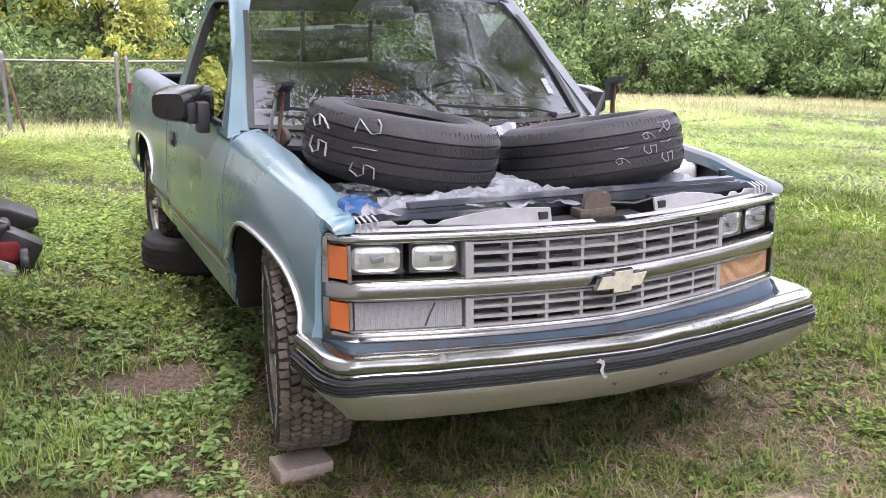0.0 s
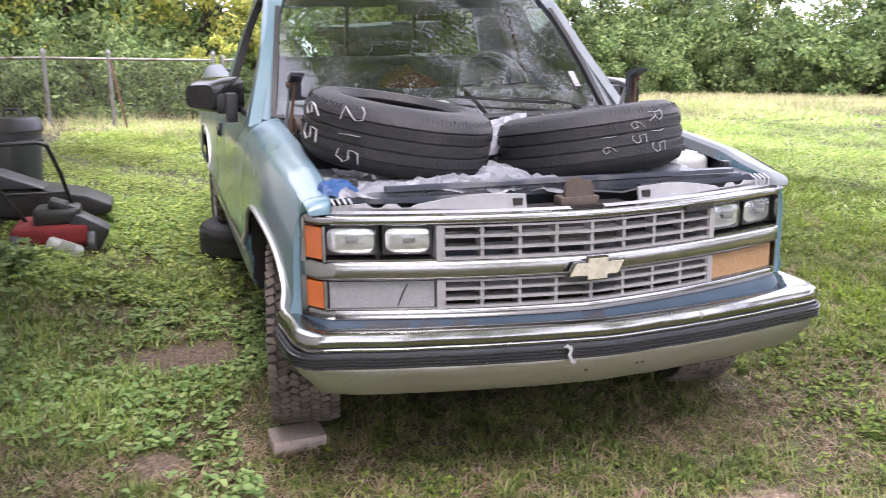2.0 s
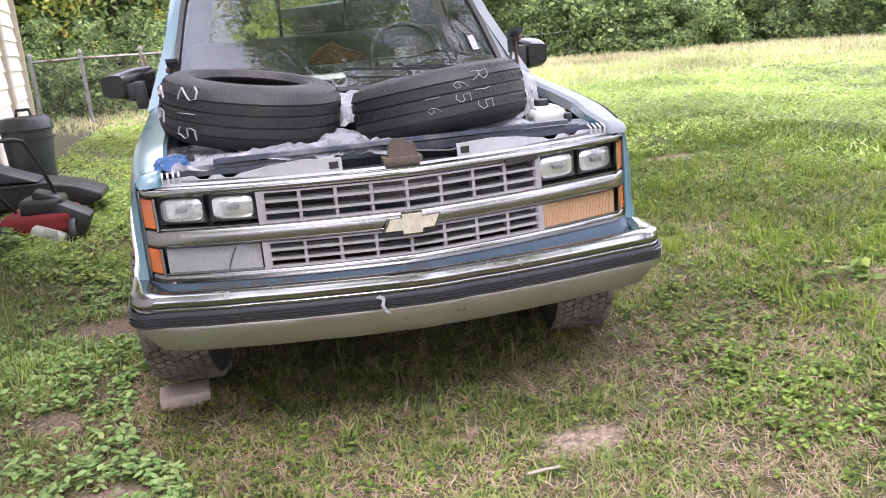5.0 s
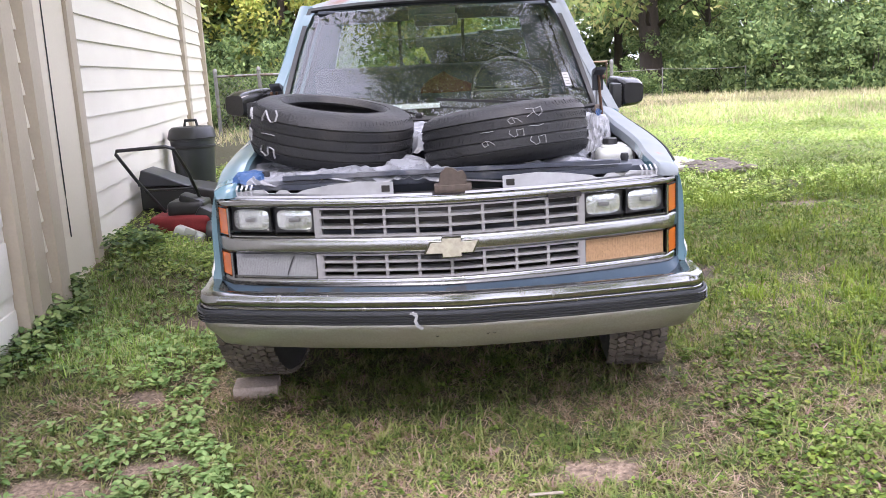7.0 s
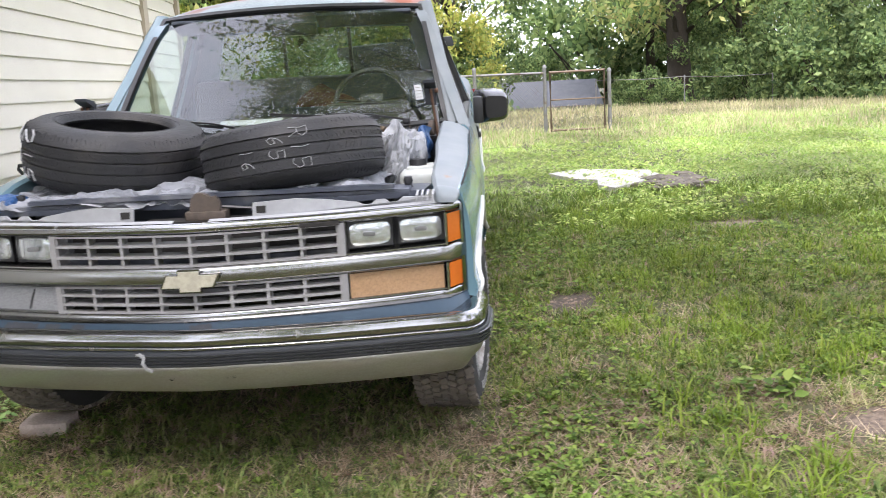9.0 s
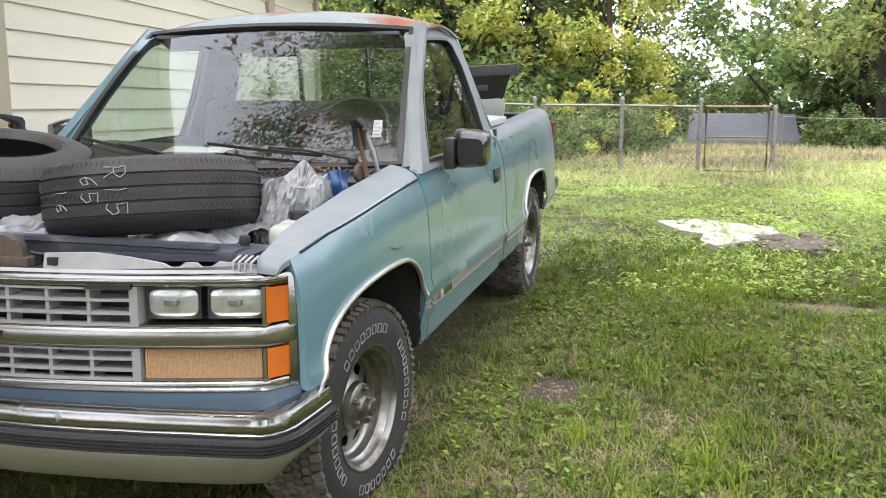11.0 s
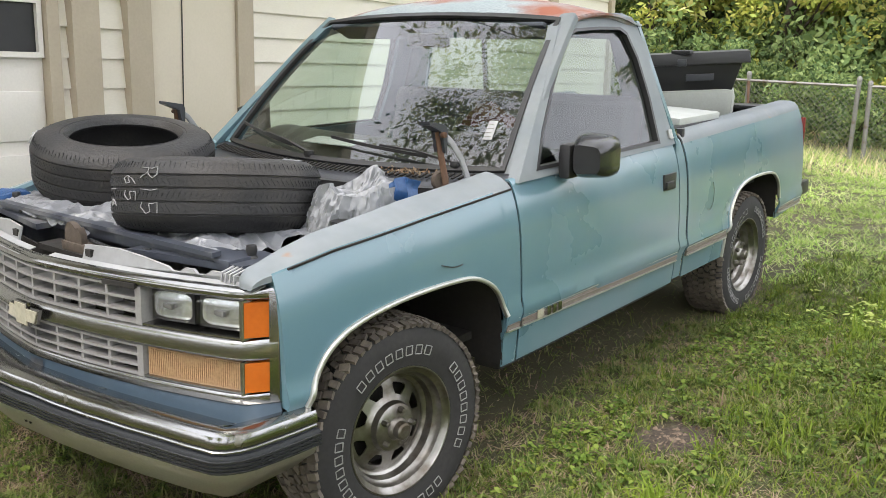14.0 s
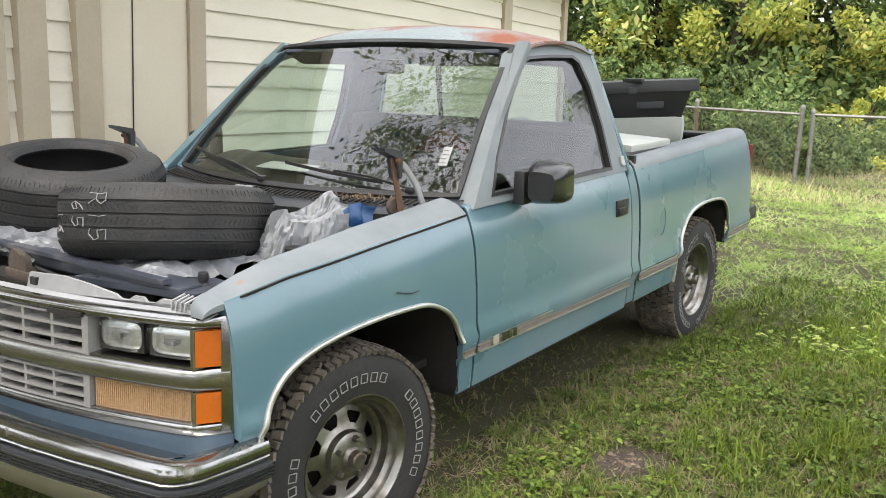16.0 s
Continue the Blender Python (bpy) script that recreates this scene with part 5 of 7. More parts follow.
def chalk_marks(rows, R=0.34, wide=0.003):
    """Hand-chalked figures on a tread: rows of (text, angle, height, size, quarter turns)."""
    bm = bmesh.new()
    for text, ang, z0, size, turn in rows:
        for k, ch in enumerate(text):
            for line in STROKES[ch]:
                pts = []
                for (u, v), (u2, v2) in zip(line, line[1:]):
                    for f in (0, 0.34, 0.67):
                        pts.append((u + (u2 - u) * f, v + (v2 - v) * f))
                pts.append(line[-1])
                out = []
                for u, v in pts:
                    p, q = (k * 0.85 + u * 0.7) * size, v * size
                    if turn == 1:
                        p, q = q, -p
                    elif turn == 2:
                        p, q = -q, p
                    a = ang + p / R
                    rr = R + 0.0015 - 0.012 * max(0, (abs(z0 + q) - 0.065) / 0.03)
                    q += 0.006 * noise.noise(Vector((p * 40, q * 40, ang)))
                    a += 0.012 * noise.noise(Vector((q * 45, p * 40, 3)))
                    out.append((rr * math.cos(a), rr * math.sin(a), z0 + q))
                add_sweep(bm, out, rect(0.002, wide), up=(math.cos(ang), math.sin(ang), 0))
    return bm


def loose_tyre(label, m, marks=(), group="tyres on the engine bay", mat=TYRE):
    ob = part("tyre", car_tyre(), mat)
    tagged(ob, label, "tyre", group)
    tagged(part("shoulder_tread", sipes(), RUBBER, ob, smooth=False), kind="stuff")
    if marks:
        for text, ang, z0, size, turn in marks:
            for k, ch in enumerate(text):
                q = 0.85 * size * k
                spot = (ch, ang + (q / 0.34 if turn == 0 else 0), z0 - (q if turn == 1 else 0), size, turn)
                part("chalk_figure", chalk_marks([spot], wide=0.0075 if size > 0.075 else 0.0028), CHALK, ob, "white chalk figure", smooth=False)
    ob.matrix_basis = m
    return ob


def tilted(x, y, z, nx, ny, turn=0):
    """A pose whose own z leans by nx, ny."""
    q = Vector((0, 0, 1)).rotation_difference(Vector((nx, ny, 1)).normalized()).to_matrix().to_4x4()
    return Matrix.Translation((x, y, z)) @ q @ Matrix.Rotation(radians(turn), 4, "Z")


loose_tyre("used black road tyre with chalked size figures lying on a tarp", tilted(-0.462, 0.80, 1.108, 0.155, -0.05), [("215", radians(-140), 0.10, 0.082, 1), ("65", radians(-174), 0.085, 0.095, 1)])
loose_tyre("used black road tyre with faint chalk figures lying on a tarp", tilted(0.255, 0.70, 1.064, -0.10, 0.15), [("R15", radians(-79), 0.085, 0.062, 1), ("65", radians(-92), 0.06, 0.055, 1), ("16", radians(-110), 0.03, 0.05, 1)])
loose_tyre("worn tyre lying in the grass by the rear wheel", tilted(-0.72, 3.46, 0.12, 0.0, 0.02), group="tyre on the grass")


# ---- tarps on the engine bay ----
def crumple(c, size, amp, mat, label, seed, n=46, ang=0, cells=2.9, fall=0.03, tip=(0, 0)):
    """A crumpled plastic sheet lying flat: flat facets between sharp creases, ragged outline, edges drooping; tip slopes it."""
    def f(u, v):
        r = max(abs(u), abs(v))
        p = Vector((u * cells * size[0] + seed, v * cells * size[1] - seed, seed * 0.7))
        d, _ = noise.voronoi(p * 2.2, distance_metric="DISTANCE")
        e, _ = noise.voronoi(p * 5.1 + Vector((3, 1, 2)), distance_metric="DISTANCE")
        h = (d[1] - d[0]) * -0.9 + d[0] * 0.5 + e[0] * 0.3 + noise.noise(p * 0.9) * 0.8
        k = 1 + 0.22 * noise.noise(Vector((u * 2 + seed, v * 2, 5)))
        x, y = u * size[0] / 2 * k, v * size[1] / 2 * k
        ca, sa = math.cos(ang), math.sin(ang)
        return (c[0] + x * ca - y * sa, c[1] + x * sa + y * ca, c[2] + (h + 0.3) * amp - fall * max(0, r - 0.6) ** 2 * 6 + tip[0] * x + tip[1] * y)
    ob = part("tarp", grid(f, span(-1, 1, n), span(-1, 1, n)), mat, smooth=False)
    return tagged(ob, label, "tarp", "tarps under the tyres")


crumple((-0.42, 0.60, 0.972), (0.78, 0.46), 0.034, TARP, "crumpled grey plastic tarp under the tyre", 1.3, 90)
crumple((0.24, 0.60, 0.970), (0.72, 0.40), 0.030, TARP, "crumpled grey plastic tarp under the tyre", 4.1, 90)
crumple((-0.02, 0.98, 1.055), (0.38, 0.30), 0.035, TARP, "bunched grey plastic sheet between the tyres", 7.7, tip=(0.15, 0.3))
crumple((-0.76, 0.47, 0.975), (0.13, 0.16), 0.03, TARP_BLUE, "blue tarp corner poking out", 2.9, 20)


def bag(c, s, mat, label, seed, lean=0.0):
    """A bunched plastic bag standing open: upright creases and a ragged, folded-in mouth."""
    def f(a, v):
        th = 2 * math.pi * a
        w = Vector((math.cos(th), math.sin(th), 0))
        p = Vector((w.x * 2.4 + seed, w.y * 2.4, v * 0.8))
        crease = (0.5 - abs(noise.noise(p)) * 1.7) * 0.16 + (0.5 - abs(noise.noise(p * 2.9)) * 1.7) * 0.10 + (0.5 - abs(noise.noise(p * 6)) * 1.6) * 0.07 + (0.5 - abs(noise.noise(p * 13)) * 1.6) * 0.035
        top = 0.82 + 0.28 * noise.noise(Vector((w.x * 1.4 + seed, w.y * 1.4, 8)))
        if v <= 1:
            r, z = 1.0 - 0.22 * v * v, v * top
        else:
            q = v - 1
            r, z = 0.78 - 0.72 * q, top * (1 - 0.5 * q * q) + 0.05 * math.sin(q * 9 + th * 3)
        r *= 1 + crease
        return (c[0] + s[0] * r * w.x + lean * z, c[1] + s[1] * r * w.y, c[2] + s[2] * z)
    ob = part("plastic_bag", grid(f, span(0, 0.993, 140), span(0, 2, 64), closed_u=True), mat)
    return tagged(ob, label, "plastic bag")


bag((0.60, 0.97, 0.90), (0.115, 0.19, 0.24), BAG, "bunched grey plastic bag beside the tyre", 3.3, 0.05)
blue_sheet = part("tarp", grid(lambda u, v: (0.70 + 0.05 * u + 0.008 * math.sin(9 * v + 4 * u), 1.02 + 0.10 * u + 0.03 * v + 0.01 * math.sin(14 * u), 0.98 + 0.14 * v * (0.55 + 0.45 * math.sin(math.pi * min(1, 0.25 + 0.5 * u)))), span(0, 1, 16), span(0, 1, 12), 0.001), TARP_BLUE)
tagged(blue_sheet, "blue tarp folded up beside the plastic bag", "tarp", "tarps under the tyres")

# ---- sticker and paper ----
st = [Vector(screen_point(u, v)) + Vector((0, -0.004, 0.004)) for u, v in ((0.85, 0.17), (0.895, 0.17), (0.895, 0.28), (0.85, 0.28))]
bm = bmesh.new()
bm.faces.new([bm.verts.new(p) for p in st])
sticker = part("windscreen_sticker", bm, STICKER, screen, "grey printed paper sticker", smooth=False)
for k in range(4):
    p = [Vector(screen_point(u, 0.185 + 0.024 * k)) + Vector((0, -0.006, 0.006)) for u in (0.857, 0.862, 0.888 - 0.006 * (k % 2))]
    part("printed_line", strip(p, 0.002, 0.002), GALV, sticker)
paper = part("paper", box((-0.14, 1.62, 1.13), (0.30, 0.10, 0.004), Matrix.Rotation(radians(8), 4, "X")), PAPER)
tagged(paper, "white sheet of paper on the dashboard", "paper")
part("pillar_badge", box((0.898, 2.80, 1.128), (0.010, 0.036, 0.045), Matrix.Rotation(radians(-19), 4, "Y"), 0.003), STICKER, truck, "small pale badge on the rear pillar")
part("fender_scratch", strip([(side_x(y, z) + 0.007, y, z) for y, z in ((1.02, 0.868), (1.07, 0.852), (1.10, 0.848), (1.13, 0.85))], 0.002, 0.004), SATIN, truck, "dark scratch in the paint")
ringp = [(side_x(3.18 + 0.055 * math.sin(a), 0.80 + 0.085 * math.cos(a)) + 0.007, 3.18 + 0.055 * math.sin(a), 0.80 + 0.085 * math.cos(a)) for a in span(0.9, 3.6, 16)]
part("fuel_door_seam", strip(ringp, 0.002, 0.003, up=(1, 0, 0)), FILLER, truck, "round fuel door seam")

# ---- red things on the dashboard ----
red = part("red_cap", add_grid(bmesh.new(), lambda a, t: (0.06 + (0.17 + 0.03 * math.cos(3 * a)) * math.cos(a) * math.cos(t * 1.5), 2.50 + 0.10 * math.sin(a) * math.cos(t * 1.5), 1.14 + 0.10 * math.sin(t * 1.5) * (1 - 0.25 * math.cos(2 * a))), span(0, 2 * math.pi, 24), span(0, 1, 8)), DULL_RED)
tagged(red, "dull red cloth cap lying against the bench seat", "cap")

# ---- load in the bed ----
tote = thing("tool_box", (0.42, 4.15, 1.22), "black plastic truck tool box lying in the bed", "tool box")
tm = Matrix.Translation((0.345, 4.165, 1.335)) @ Matrix.Rotation(radians(22), 4, "Z") @ Matrix.Rotation(radians(-3), 4, "Y")


def taper_box(m, top, bottom, h, bev):
    bm = bmesh.new()
    vs = [bm.verts.new(m @ Vector((sx * w[0] / 2, sy * w[1] / 2, z))) for z, w in ((-h / 2, bottom), (h / 2, top)) for sx, sy in ((-1, -1), (1, -1), (1, 1), (-1, 1))]
    for q in ((3, 2, 1, 0), (4, 5, 6, 7), (0, 1, 5, 4), (1, 2, 6, 5), (2, 3, 7, 6), (3, 0, 4, 7)):
        bm.faces.new([vs[i] for i in q])
    bmesh.ops.bevel(bm, geom=bm.edges[:], offset=bev, segments=2, profile=0.6, affect="EDGES")
    return bm


part("body", taper_box(tm, (0.70, 0.46), (0.56, 0.38), 0.20, 0.012), BLACK, tote)
part("lid", taper_box(tm @ Matrix.Translation((0, 0, 0.105)), (0.76, 0.50), (0.77, 0.52), 0.07, 0.008), BLACK, tote)
part("lid_handle", box(tm @ Vector((0.0, -0.24, 0.145)), (0.12, 0.05, 0.025), bevel=0.006), BLACK, tote)
part("label_plate", box(tm @ Vector((0.10, -0.225, -0.005)), (0.16, 0.006, 0.04), tm.to_3x3().to_4x4(), 0.001), SATIN, tote, "grey label plate with an unreadable mark")
part("latch", box(tm @ Vector((0.0, -0.285, 0.085)), (0.05, 0.012, 0.04), tm.to_3x3().to_4x4(), 0.002), SATIN, tote)
tub = part("plastic_tub", taper_box(tm @ Matrix.Translation((0.0, 0.0, -0.19)), (0.62, 0.44), (0.56, 0.36), 0.24, 0.06), WHITE_PLASTIC)
tagged(tub, "smooth pale plastic tub under the black tool box", "tub")
cooler = thing("cooler_lid", (0.55, 3.35, 1.13), "dirty white cooler lid resting on the bed rail", "lid")
part("panel", box((0.56, 3.36, 1.165), (0.50, 0.52, 0.045), Matrix.Rotation(radians(3), 4, "Y"), 0.012), WHITE_PLASTIC, cooler)
part("rim", strip([(0.32, 3.11, 1.145), (0.80, 3.11, 1.135), (0.80, 3.61, 1.135), (0.32, 3.61, 1.145)], 0.02, 0.02, True), WHITE_PLASTIC, cooler)
part("box", box((0.55, 3.36, 0.94), (0.42, 0.44, 0.40), bevel=0.02), WHITE_PLASTIC, cooler)
part("liner_lip", box((0.0, 4.6, 1.13), (1.5, 0.18, 0.03), bevel=0.01), BLACK, truck)

n = 90
x = rng.normal(0.50, 0.07, n)
y = 1.37 + 0.11 * x * x + rng.normal(0, 0.02, n)
v, f = leaf_cloud(np.stack([x, y, 1.076 + rng.random(n) * 0.018], 1), np.full(n, 0.004), 1, 0.008, 0.5)
tagged(from_arrays("leaf_litter", v, f, FALLEN), "brown leaf litter caught on the cowl", "leaves", kind="stuff")

# the truck and all that lies on it stand on the climbing lawn
SLOPE = Matrix.Rotation(radians(2.4), 4, "X")
for ob in list(scene.collection.objects):
    if ob.parent is None and ob not in (cam, sun, ground):
        ob.matrix_basis = SLOPE @ ob.matrix_basis

# ---- house ----
house = thing("house", (-2.25, 3.0, 0), "cream clapboard garage wall with tan trim", "house", kind="structure")
HX = -2.25
HTURN = Matrix.Translation((-2.323, 2.887, 0)) @ Matrix.Rotation(radians(6.64), 4, "Z") @ Matrix.Translation((2.235, -3.03, 0))


def hpart(name, bm, mat, parent=house, label="", smooth=True):
    bmesh.ops.transform(bm, matrix=HTURN, verts=bm.verts)
    return part(name, bm, mat, parent, label, smooth)


core = hpart("wall", box((HX - 0.16, 4.33, 1.45), (0.2, 10.6, 3.9)), SIDING, label="cream painted wall")
hpart("end_wall", box((HX - 2.6, 9.60, 1.45), (4.9, 0.12, 3.9)), SIDING)


def boards(y0, y1, z0, z1, step=0.1717):
    """Lapped clapboards between two uprights, each board with its own lower edge."""
    n = int((z1 - z0) / step) + 1
    for i in range(n):
        z = z0 + i * step
        top = min(z + step, z1)
        bm = bmesh.new()
        ring = [(HX + 0.012, z), (HX + 0.012, z + 0.006), (HX - 0.008, top + 0.012), (HX - 0.05, top + 0.012), (HX - 0.05, z)]
        rows = [[bm.verts.new((a, y, b)) for a, b in ring] for y in (y0, y1)]
        for j in range(5):
            bm.faces.new((rows[0][j], rows[1][j], rows[1][(j + 1) % 5], rows[0][(j + 1) % 5]))
        bm.faces.new(rows[0])
        bm.faces.new(rows[1][::-1])
        hpart("clapboard", bm, SIDING, core, smooth=False)


for ya, yb in ((3.035, 7.78), (7.98, 9.58), (1.78, 1.975), (1.534, 1.60)):
    boards(ya, yb, -0.365, 3.06)
for y0, y1, d in ((2.885, 3.035, 0.035), (7.78, 7.98, 0.035), (9.58, 9.70, 0.045), (1.975, 2.15, 0.05), (1.60, 1.78, 0.05), (1.458, 1.534, 0.03)):
    hpart("trim_board", box((HX + d / 2 - 0.02, (y0 + y1) / 2, 1.45), (d + 0.06, y1 - y0, 3.5), bevel=0.004), TRIM, core, "tan painted trim board")
panel = hpart("flat_panel", box((HX - 0.005, 2.518, 1.45), (0.05, 0.73, 3.5), bevel=0.002), PANEL, label="smooth beige panel between the trims")
hpart("cable", tube([(HX + 0.026, 2.41 - 0.012 * math.sin(z * 2), z) for z in span(0.5, 3.0, 18)], 0.004, 6), BLACK, panel, "thin dark cable")
garage = hpart("garage_door", box((HX - 0.045, 0.165, 1.2), (0.04, 2.58, 2.5)), GARAGE, label="white panelled garage door with dark windows")
for zi in range(6):
    for yi in range(4):
        z, y = (0.015, 0.36, 0.705, 1.05, 1.53, 1.88)[zi], 1.20 - yi * 0.60
        if zi == 4:
            fr = hpart("window_frame", ring_poly([(y - 0.25, z - 0.01), (y + 0.25, z - 0.01), (y + 0.25, z + 0.31), (y - 0.25, z + 0.31)], [(y - 0.22, z + 0.02), (y + 0.22, z + 0.02), (y + 0.22, z + 0.28), (y - 0.22, z + 0.28)], 0.03, lambda a, b, d: (HX - 0.005 - d + 0.012, a, b)), GARAGE, garage)
            hpart("pane", box((HX - 0.022, y, z + 0.15), (0.006, 0.45, 0.27)), BLACK, fr, "dark window pane")
        else:
            hpart("raised_panel", box((HX - 0.021, y, z + 0.155), (0.02, 0.48, 0.27), bevel=0.008), GARAGE, garage)
hpart("header_board", box((HX + 0.0, -0.05, 2.55), (0.08, 2.6, 0.16), bevel=0.004), TRIM, garage)
roof_h = hpart("house_roof", slab_poly([(0.45, 2.95), (0.45, 3.07), (-2.6, 4.4), (-5.6, 3.07), (-5.6, 2.95), (-2.6, 4.25)], 12.0, lambda a, b, d: (HX + a, 10.1 - d, b)), SHINGLE, label="dark shingled roof with eaves")
hpart("fascia", box((HX + 0.46, 4.1, 3.0), (0.03, 12.0, 0.16), bevel=0.003), TRIM, roof_h)
hpart("soffit", box((HX + 0.2, 4.1, 2.94), (0.5, 11.95, 0.02)), SIDING, roof_h)

# ---- push mower, rubbish bin ----
mower = thing("lawn_mower", (-1.9, 3.8, 0.2), "red push mower beside the wall", "mower")
MW = Matrix.Translation((0.09, -0.03, 0.06))


def mpart(name, bm, mat, label=""):
    bmesh.ops.transform(bm, matrix=MW, verts=bm.verts)
    return part(name, bm, mat, mower, label)


mpart("deck", box((-2.04, 3.80, 0.27), (0.46, 0.5, 0.14), bevel=0.05, seg=3), RED, "red mower deck")
mpart("engine", add_box(box((-2.0, 3.75, 0.38), (0.28, 0.28, 0.12), bevel=0.04, seg=3), (-1.96, 3.72, 0.44), (0.18, 0.18, 0.06), Matrix.Rotation(radians(20), 4, "Y"), 0.02), BLACK)
mpart("side_cover", add_box(box((-1.96, 3.50, 0.20), (0.22, 0.12, 0.10), Matrix.Rotation(radians(24), 4, "Y"), 0.03, 3), (-1.93, 3.44, 0.235), (0.09, 0.02, 0.05), Matrix.Rotation(radians(24), 4, "Y"), 0.008), WHITE_PLASTIC, "grey plastic side cover")
mpart("chute", box((-1.84, 3.70, 0.26), (0.24, 0.24, 0.22), Matrix.Rotation(radians(30), 4, "Y"), 0.04), BLACK)
for x, y in ((-2.24, 3.55), (-1.80, 3.55), (-2.24, 4.05), (-1.80, 4.05)):
    mpart("mower_wheel", lathe([(0.0, -0.025), (0.07, -0.025), (0.095, -0.022), (0.10, 0), (0.095, 0.022), (0.07, 0.025), (0, 0.025)], 24, "x", Matrix.Translation((x, y, 0.20))), BLACK)
mpart("handle", tube([(-2.20, 3.80, 0.34), (-2.34, 3.62, 0.62), (-2.42, 3.48, 0.83), (-2.41, 3.47, 0.855), (-2.05, 3.46, 0.87), (-2.0, 3.48, 0.85), (-1.95, 3.62, 0.66), (-1.90, 3.80, 0.36)], 0.013, 8), BLACK, "black tubular handle")
mpart("handle_bar", tube([(-2.29, 3.70, 0.53), (-1.93, 3.70, 0.53)], 0.010, 8), BLACK)
catcher = thing("grass_catcher", (-1.95, 4.45, 0.3), "long black plastic grass catcher resting on the mower", "grass catcher")


def plank(outline, y0, y1, bev):
    """A side outline [(x, z)] drawn out along y, with rounded edges."""
    bm = slab_poly(outline, y1 - y0, lambda a, b, d: (a, y0 + d, b))
    bmesh.ops.recalc_face_normals(bm, faces=bm.faces)
    bmesh.ops.bevel(bm, geom=bm.edges[:], offset=bev, segments=3, profile=0.6, affect="EDGES")
    return bm


part("tub", plank([(-2.44, 0.36), (-1.74, 0.33), (-1.61, 0.36), (-1.61, 0.41), (-1.78, 0.49), (-2.05, 0.545), (-2.44, 0.57)], 4.22, 4.66, 0.02), BLACK, catcher)
part("cover", plank([(-2.44, 0.565), (-2.02, 0.55), (-2.28, 0.66), (-2.40, 0.70)], 4.16, 4.5, 0.015), SATIN, catcher, "grey top cover")
part("skirt", plank([(-2.40, 0.20), (-1.80, 0.22), (-1.72, 0.335), (-2.40, 0.365)], 4.26, 4.6, 0.02), BLACK, catcher)
bin_ob = thing("rubbish_bin", (-2.41, 5.90, 0.44), "dark grey rubbish bin standing by the wall", "bin")
BIN = Matrix.Translation((-2.41, 5.90, 0.33)) @ Matrix.Diagonal((1.06, 1.06, 0.97, 1))
part("body", lathe([(0.0, 0.0), (0.165, 0.0), (0.175, 0.02), (0.205, 0.50), (0.215, 0.505), (0.215, 0.525)], 40, "z", BIN), SATIN, bin_ob)
part("rim_band", lathe([(0.205, 0.42), (0.213, 0.425), (0.213, 0.445), (0.206, 0.45)], 40, "z", BIN), BLACK, bin_ob)
lid = part("lid", lathe([(0.22, 0.515), (0.225, 0.525), (0.22, 0.55), (0.205, 0.61), (0.18, 0.635), (0.0, 0.645)], 40, "z", BIN), BLACK, bin_ob, "black domed lid")
part("lid_handle", tube([BIN @ Vector((x, 0, z)) for x, z in ((-0.06, 0.63), (-0.05, 0.70), (0.05, 0.70), (0.06, 0.63))], 0.016, 8), BLACK, lid)

# ---- fences ----
def fence_post(h=1.15, r=0.03):
    ob = part("fence_post", lathe([(0.0, h + 0.03), (r * 0.7, h + 0.025), (r * 1.15, h), (r * 1.15, h - 0.03), (r, h - 0.035), (r, -0.1)], 12, "z"), GALV)
    return tagged(ob, "galvanised steel fence post", "fence post", "fence posts")


def mesh_run(name, a, b, h, pitch=0.075, r=0.0024):
    """Chain-link between two points: two sets of crossing wires, joined."""
    a, b = Vector(a), Vector(b)
    L = (b - a).length
    d = (b - a) / L
    bm = bmesh.new()
    n = int((L + h) / pitch)
    for sgn in (1, -1):
        for i in range(n):
            s0 = i * pitch - h
            lo, hi = max(0, s0), min(L, s0 + h)
            if hi - lo < 0.05:
                continue
            z0, z1 = lo - s0, hi - s0
            if sgn < 0:
                z0, z1 = h - z0, h - z1
            p, q = a + d * lo + Vector((0, 0, z0)), a + d * hi + Vector((0, 0, z1))
            o = Vector((0, 0, r)) + d.cross(Vector((0, 0, 1))) * r
            o2 = Vector((0, 0, -r)) + d.cross(Vector((0, 0, 1))) * r
            v = [bm.verts.new(t) for t in (p + o, p + o2, p - o, p - o2, q + o, q + o2, q - o, q - o2)]
            for j in range(4):
                bm.faces.new((v[j], v[(j + 1) % 4], v[4 + (j + 1) % 4], v[4 + j]))
    return tagged(part(name, bm, GALV, None, smooth=False), "galvanised chain-link wire mesh", "fence mesh", "fence runs", "stuff")


first_post = fence_post()
posts = [(-3.35, 11.25), (-2.65, 11.2), (-1.80, 11.2), (-0.39, 11.2), (-0.22, 11.22), (0.90, 11.35), (2.0, 11.5)]
first_post.matrix_basis = pose(posts[0][0], posts[0][1], on_ground(*posts[0]) - 0.1)
for x, y in posts[1:]:
    copy_thing(first_post, pose(x, y, on_ground(x, y) - (0.15 if x == -0.22 else 0.10), 0, random.uniform(-2, 2), 0))
for (xa, ya), (xb, yb) in zip(posts, posts[1:]):
    if xb - xa < 0.4:
        continue
    za, zb = on_ground(xa, ya), on_ground(xb, yb)
    mesh_run("fence_mesh", (xa, ya, za + 0.03), (xb, yb, zb + 0.03), 0.92)
    tagged(part("top_rail", tube([(xa, ya, za + 0.95), (xb, yb, zb + 0.95)], 0.02, 8), GALV), "galvanised fence top rail", "fence rail", "fence runs")
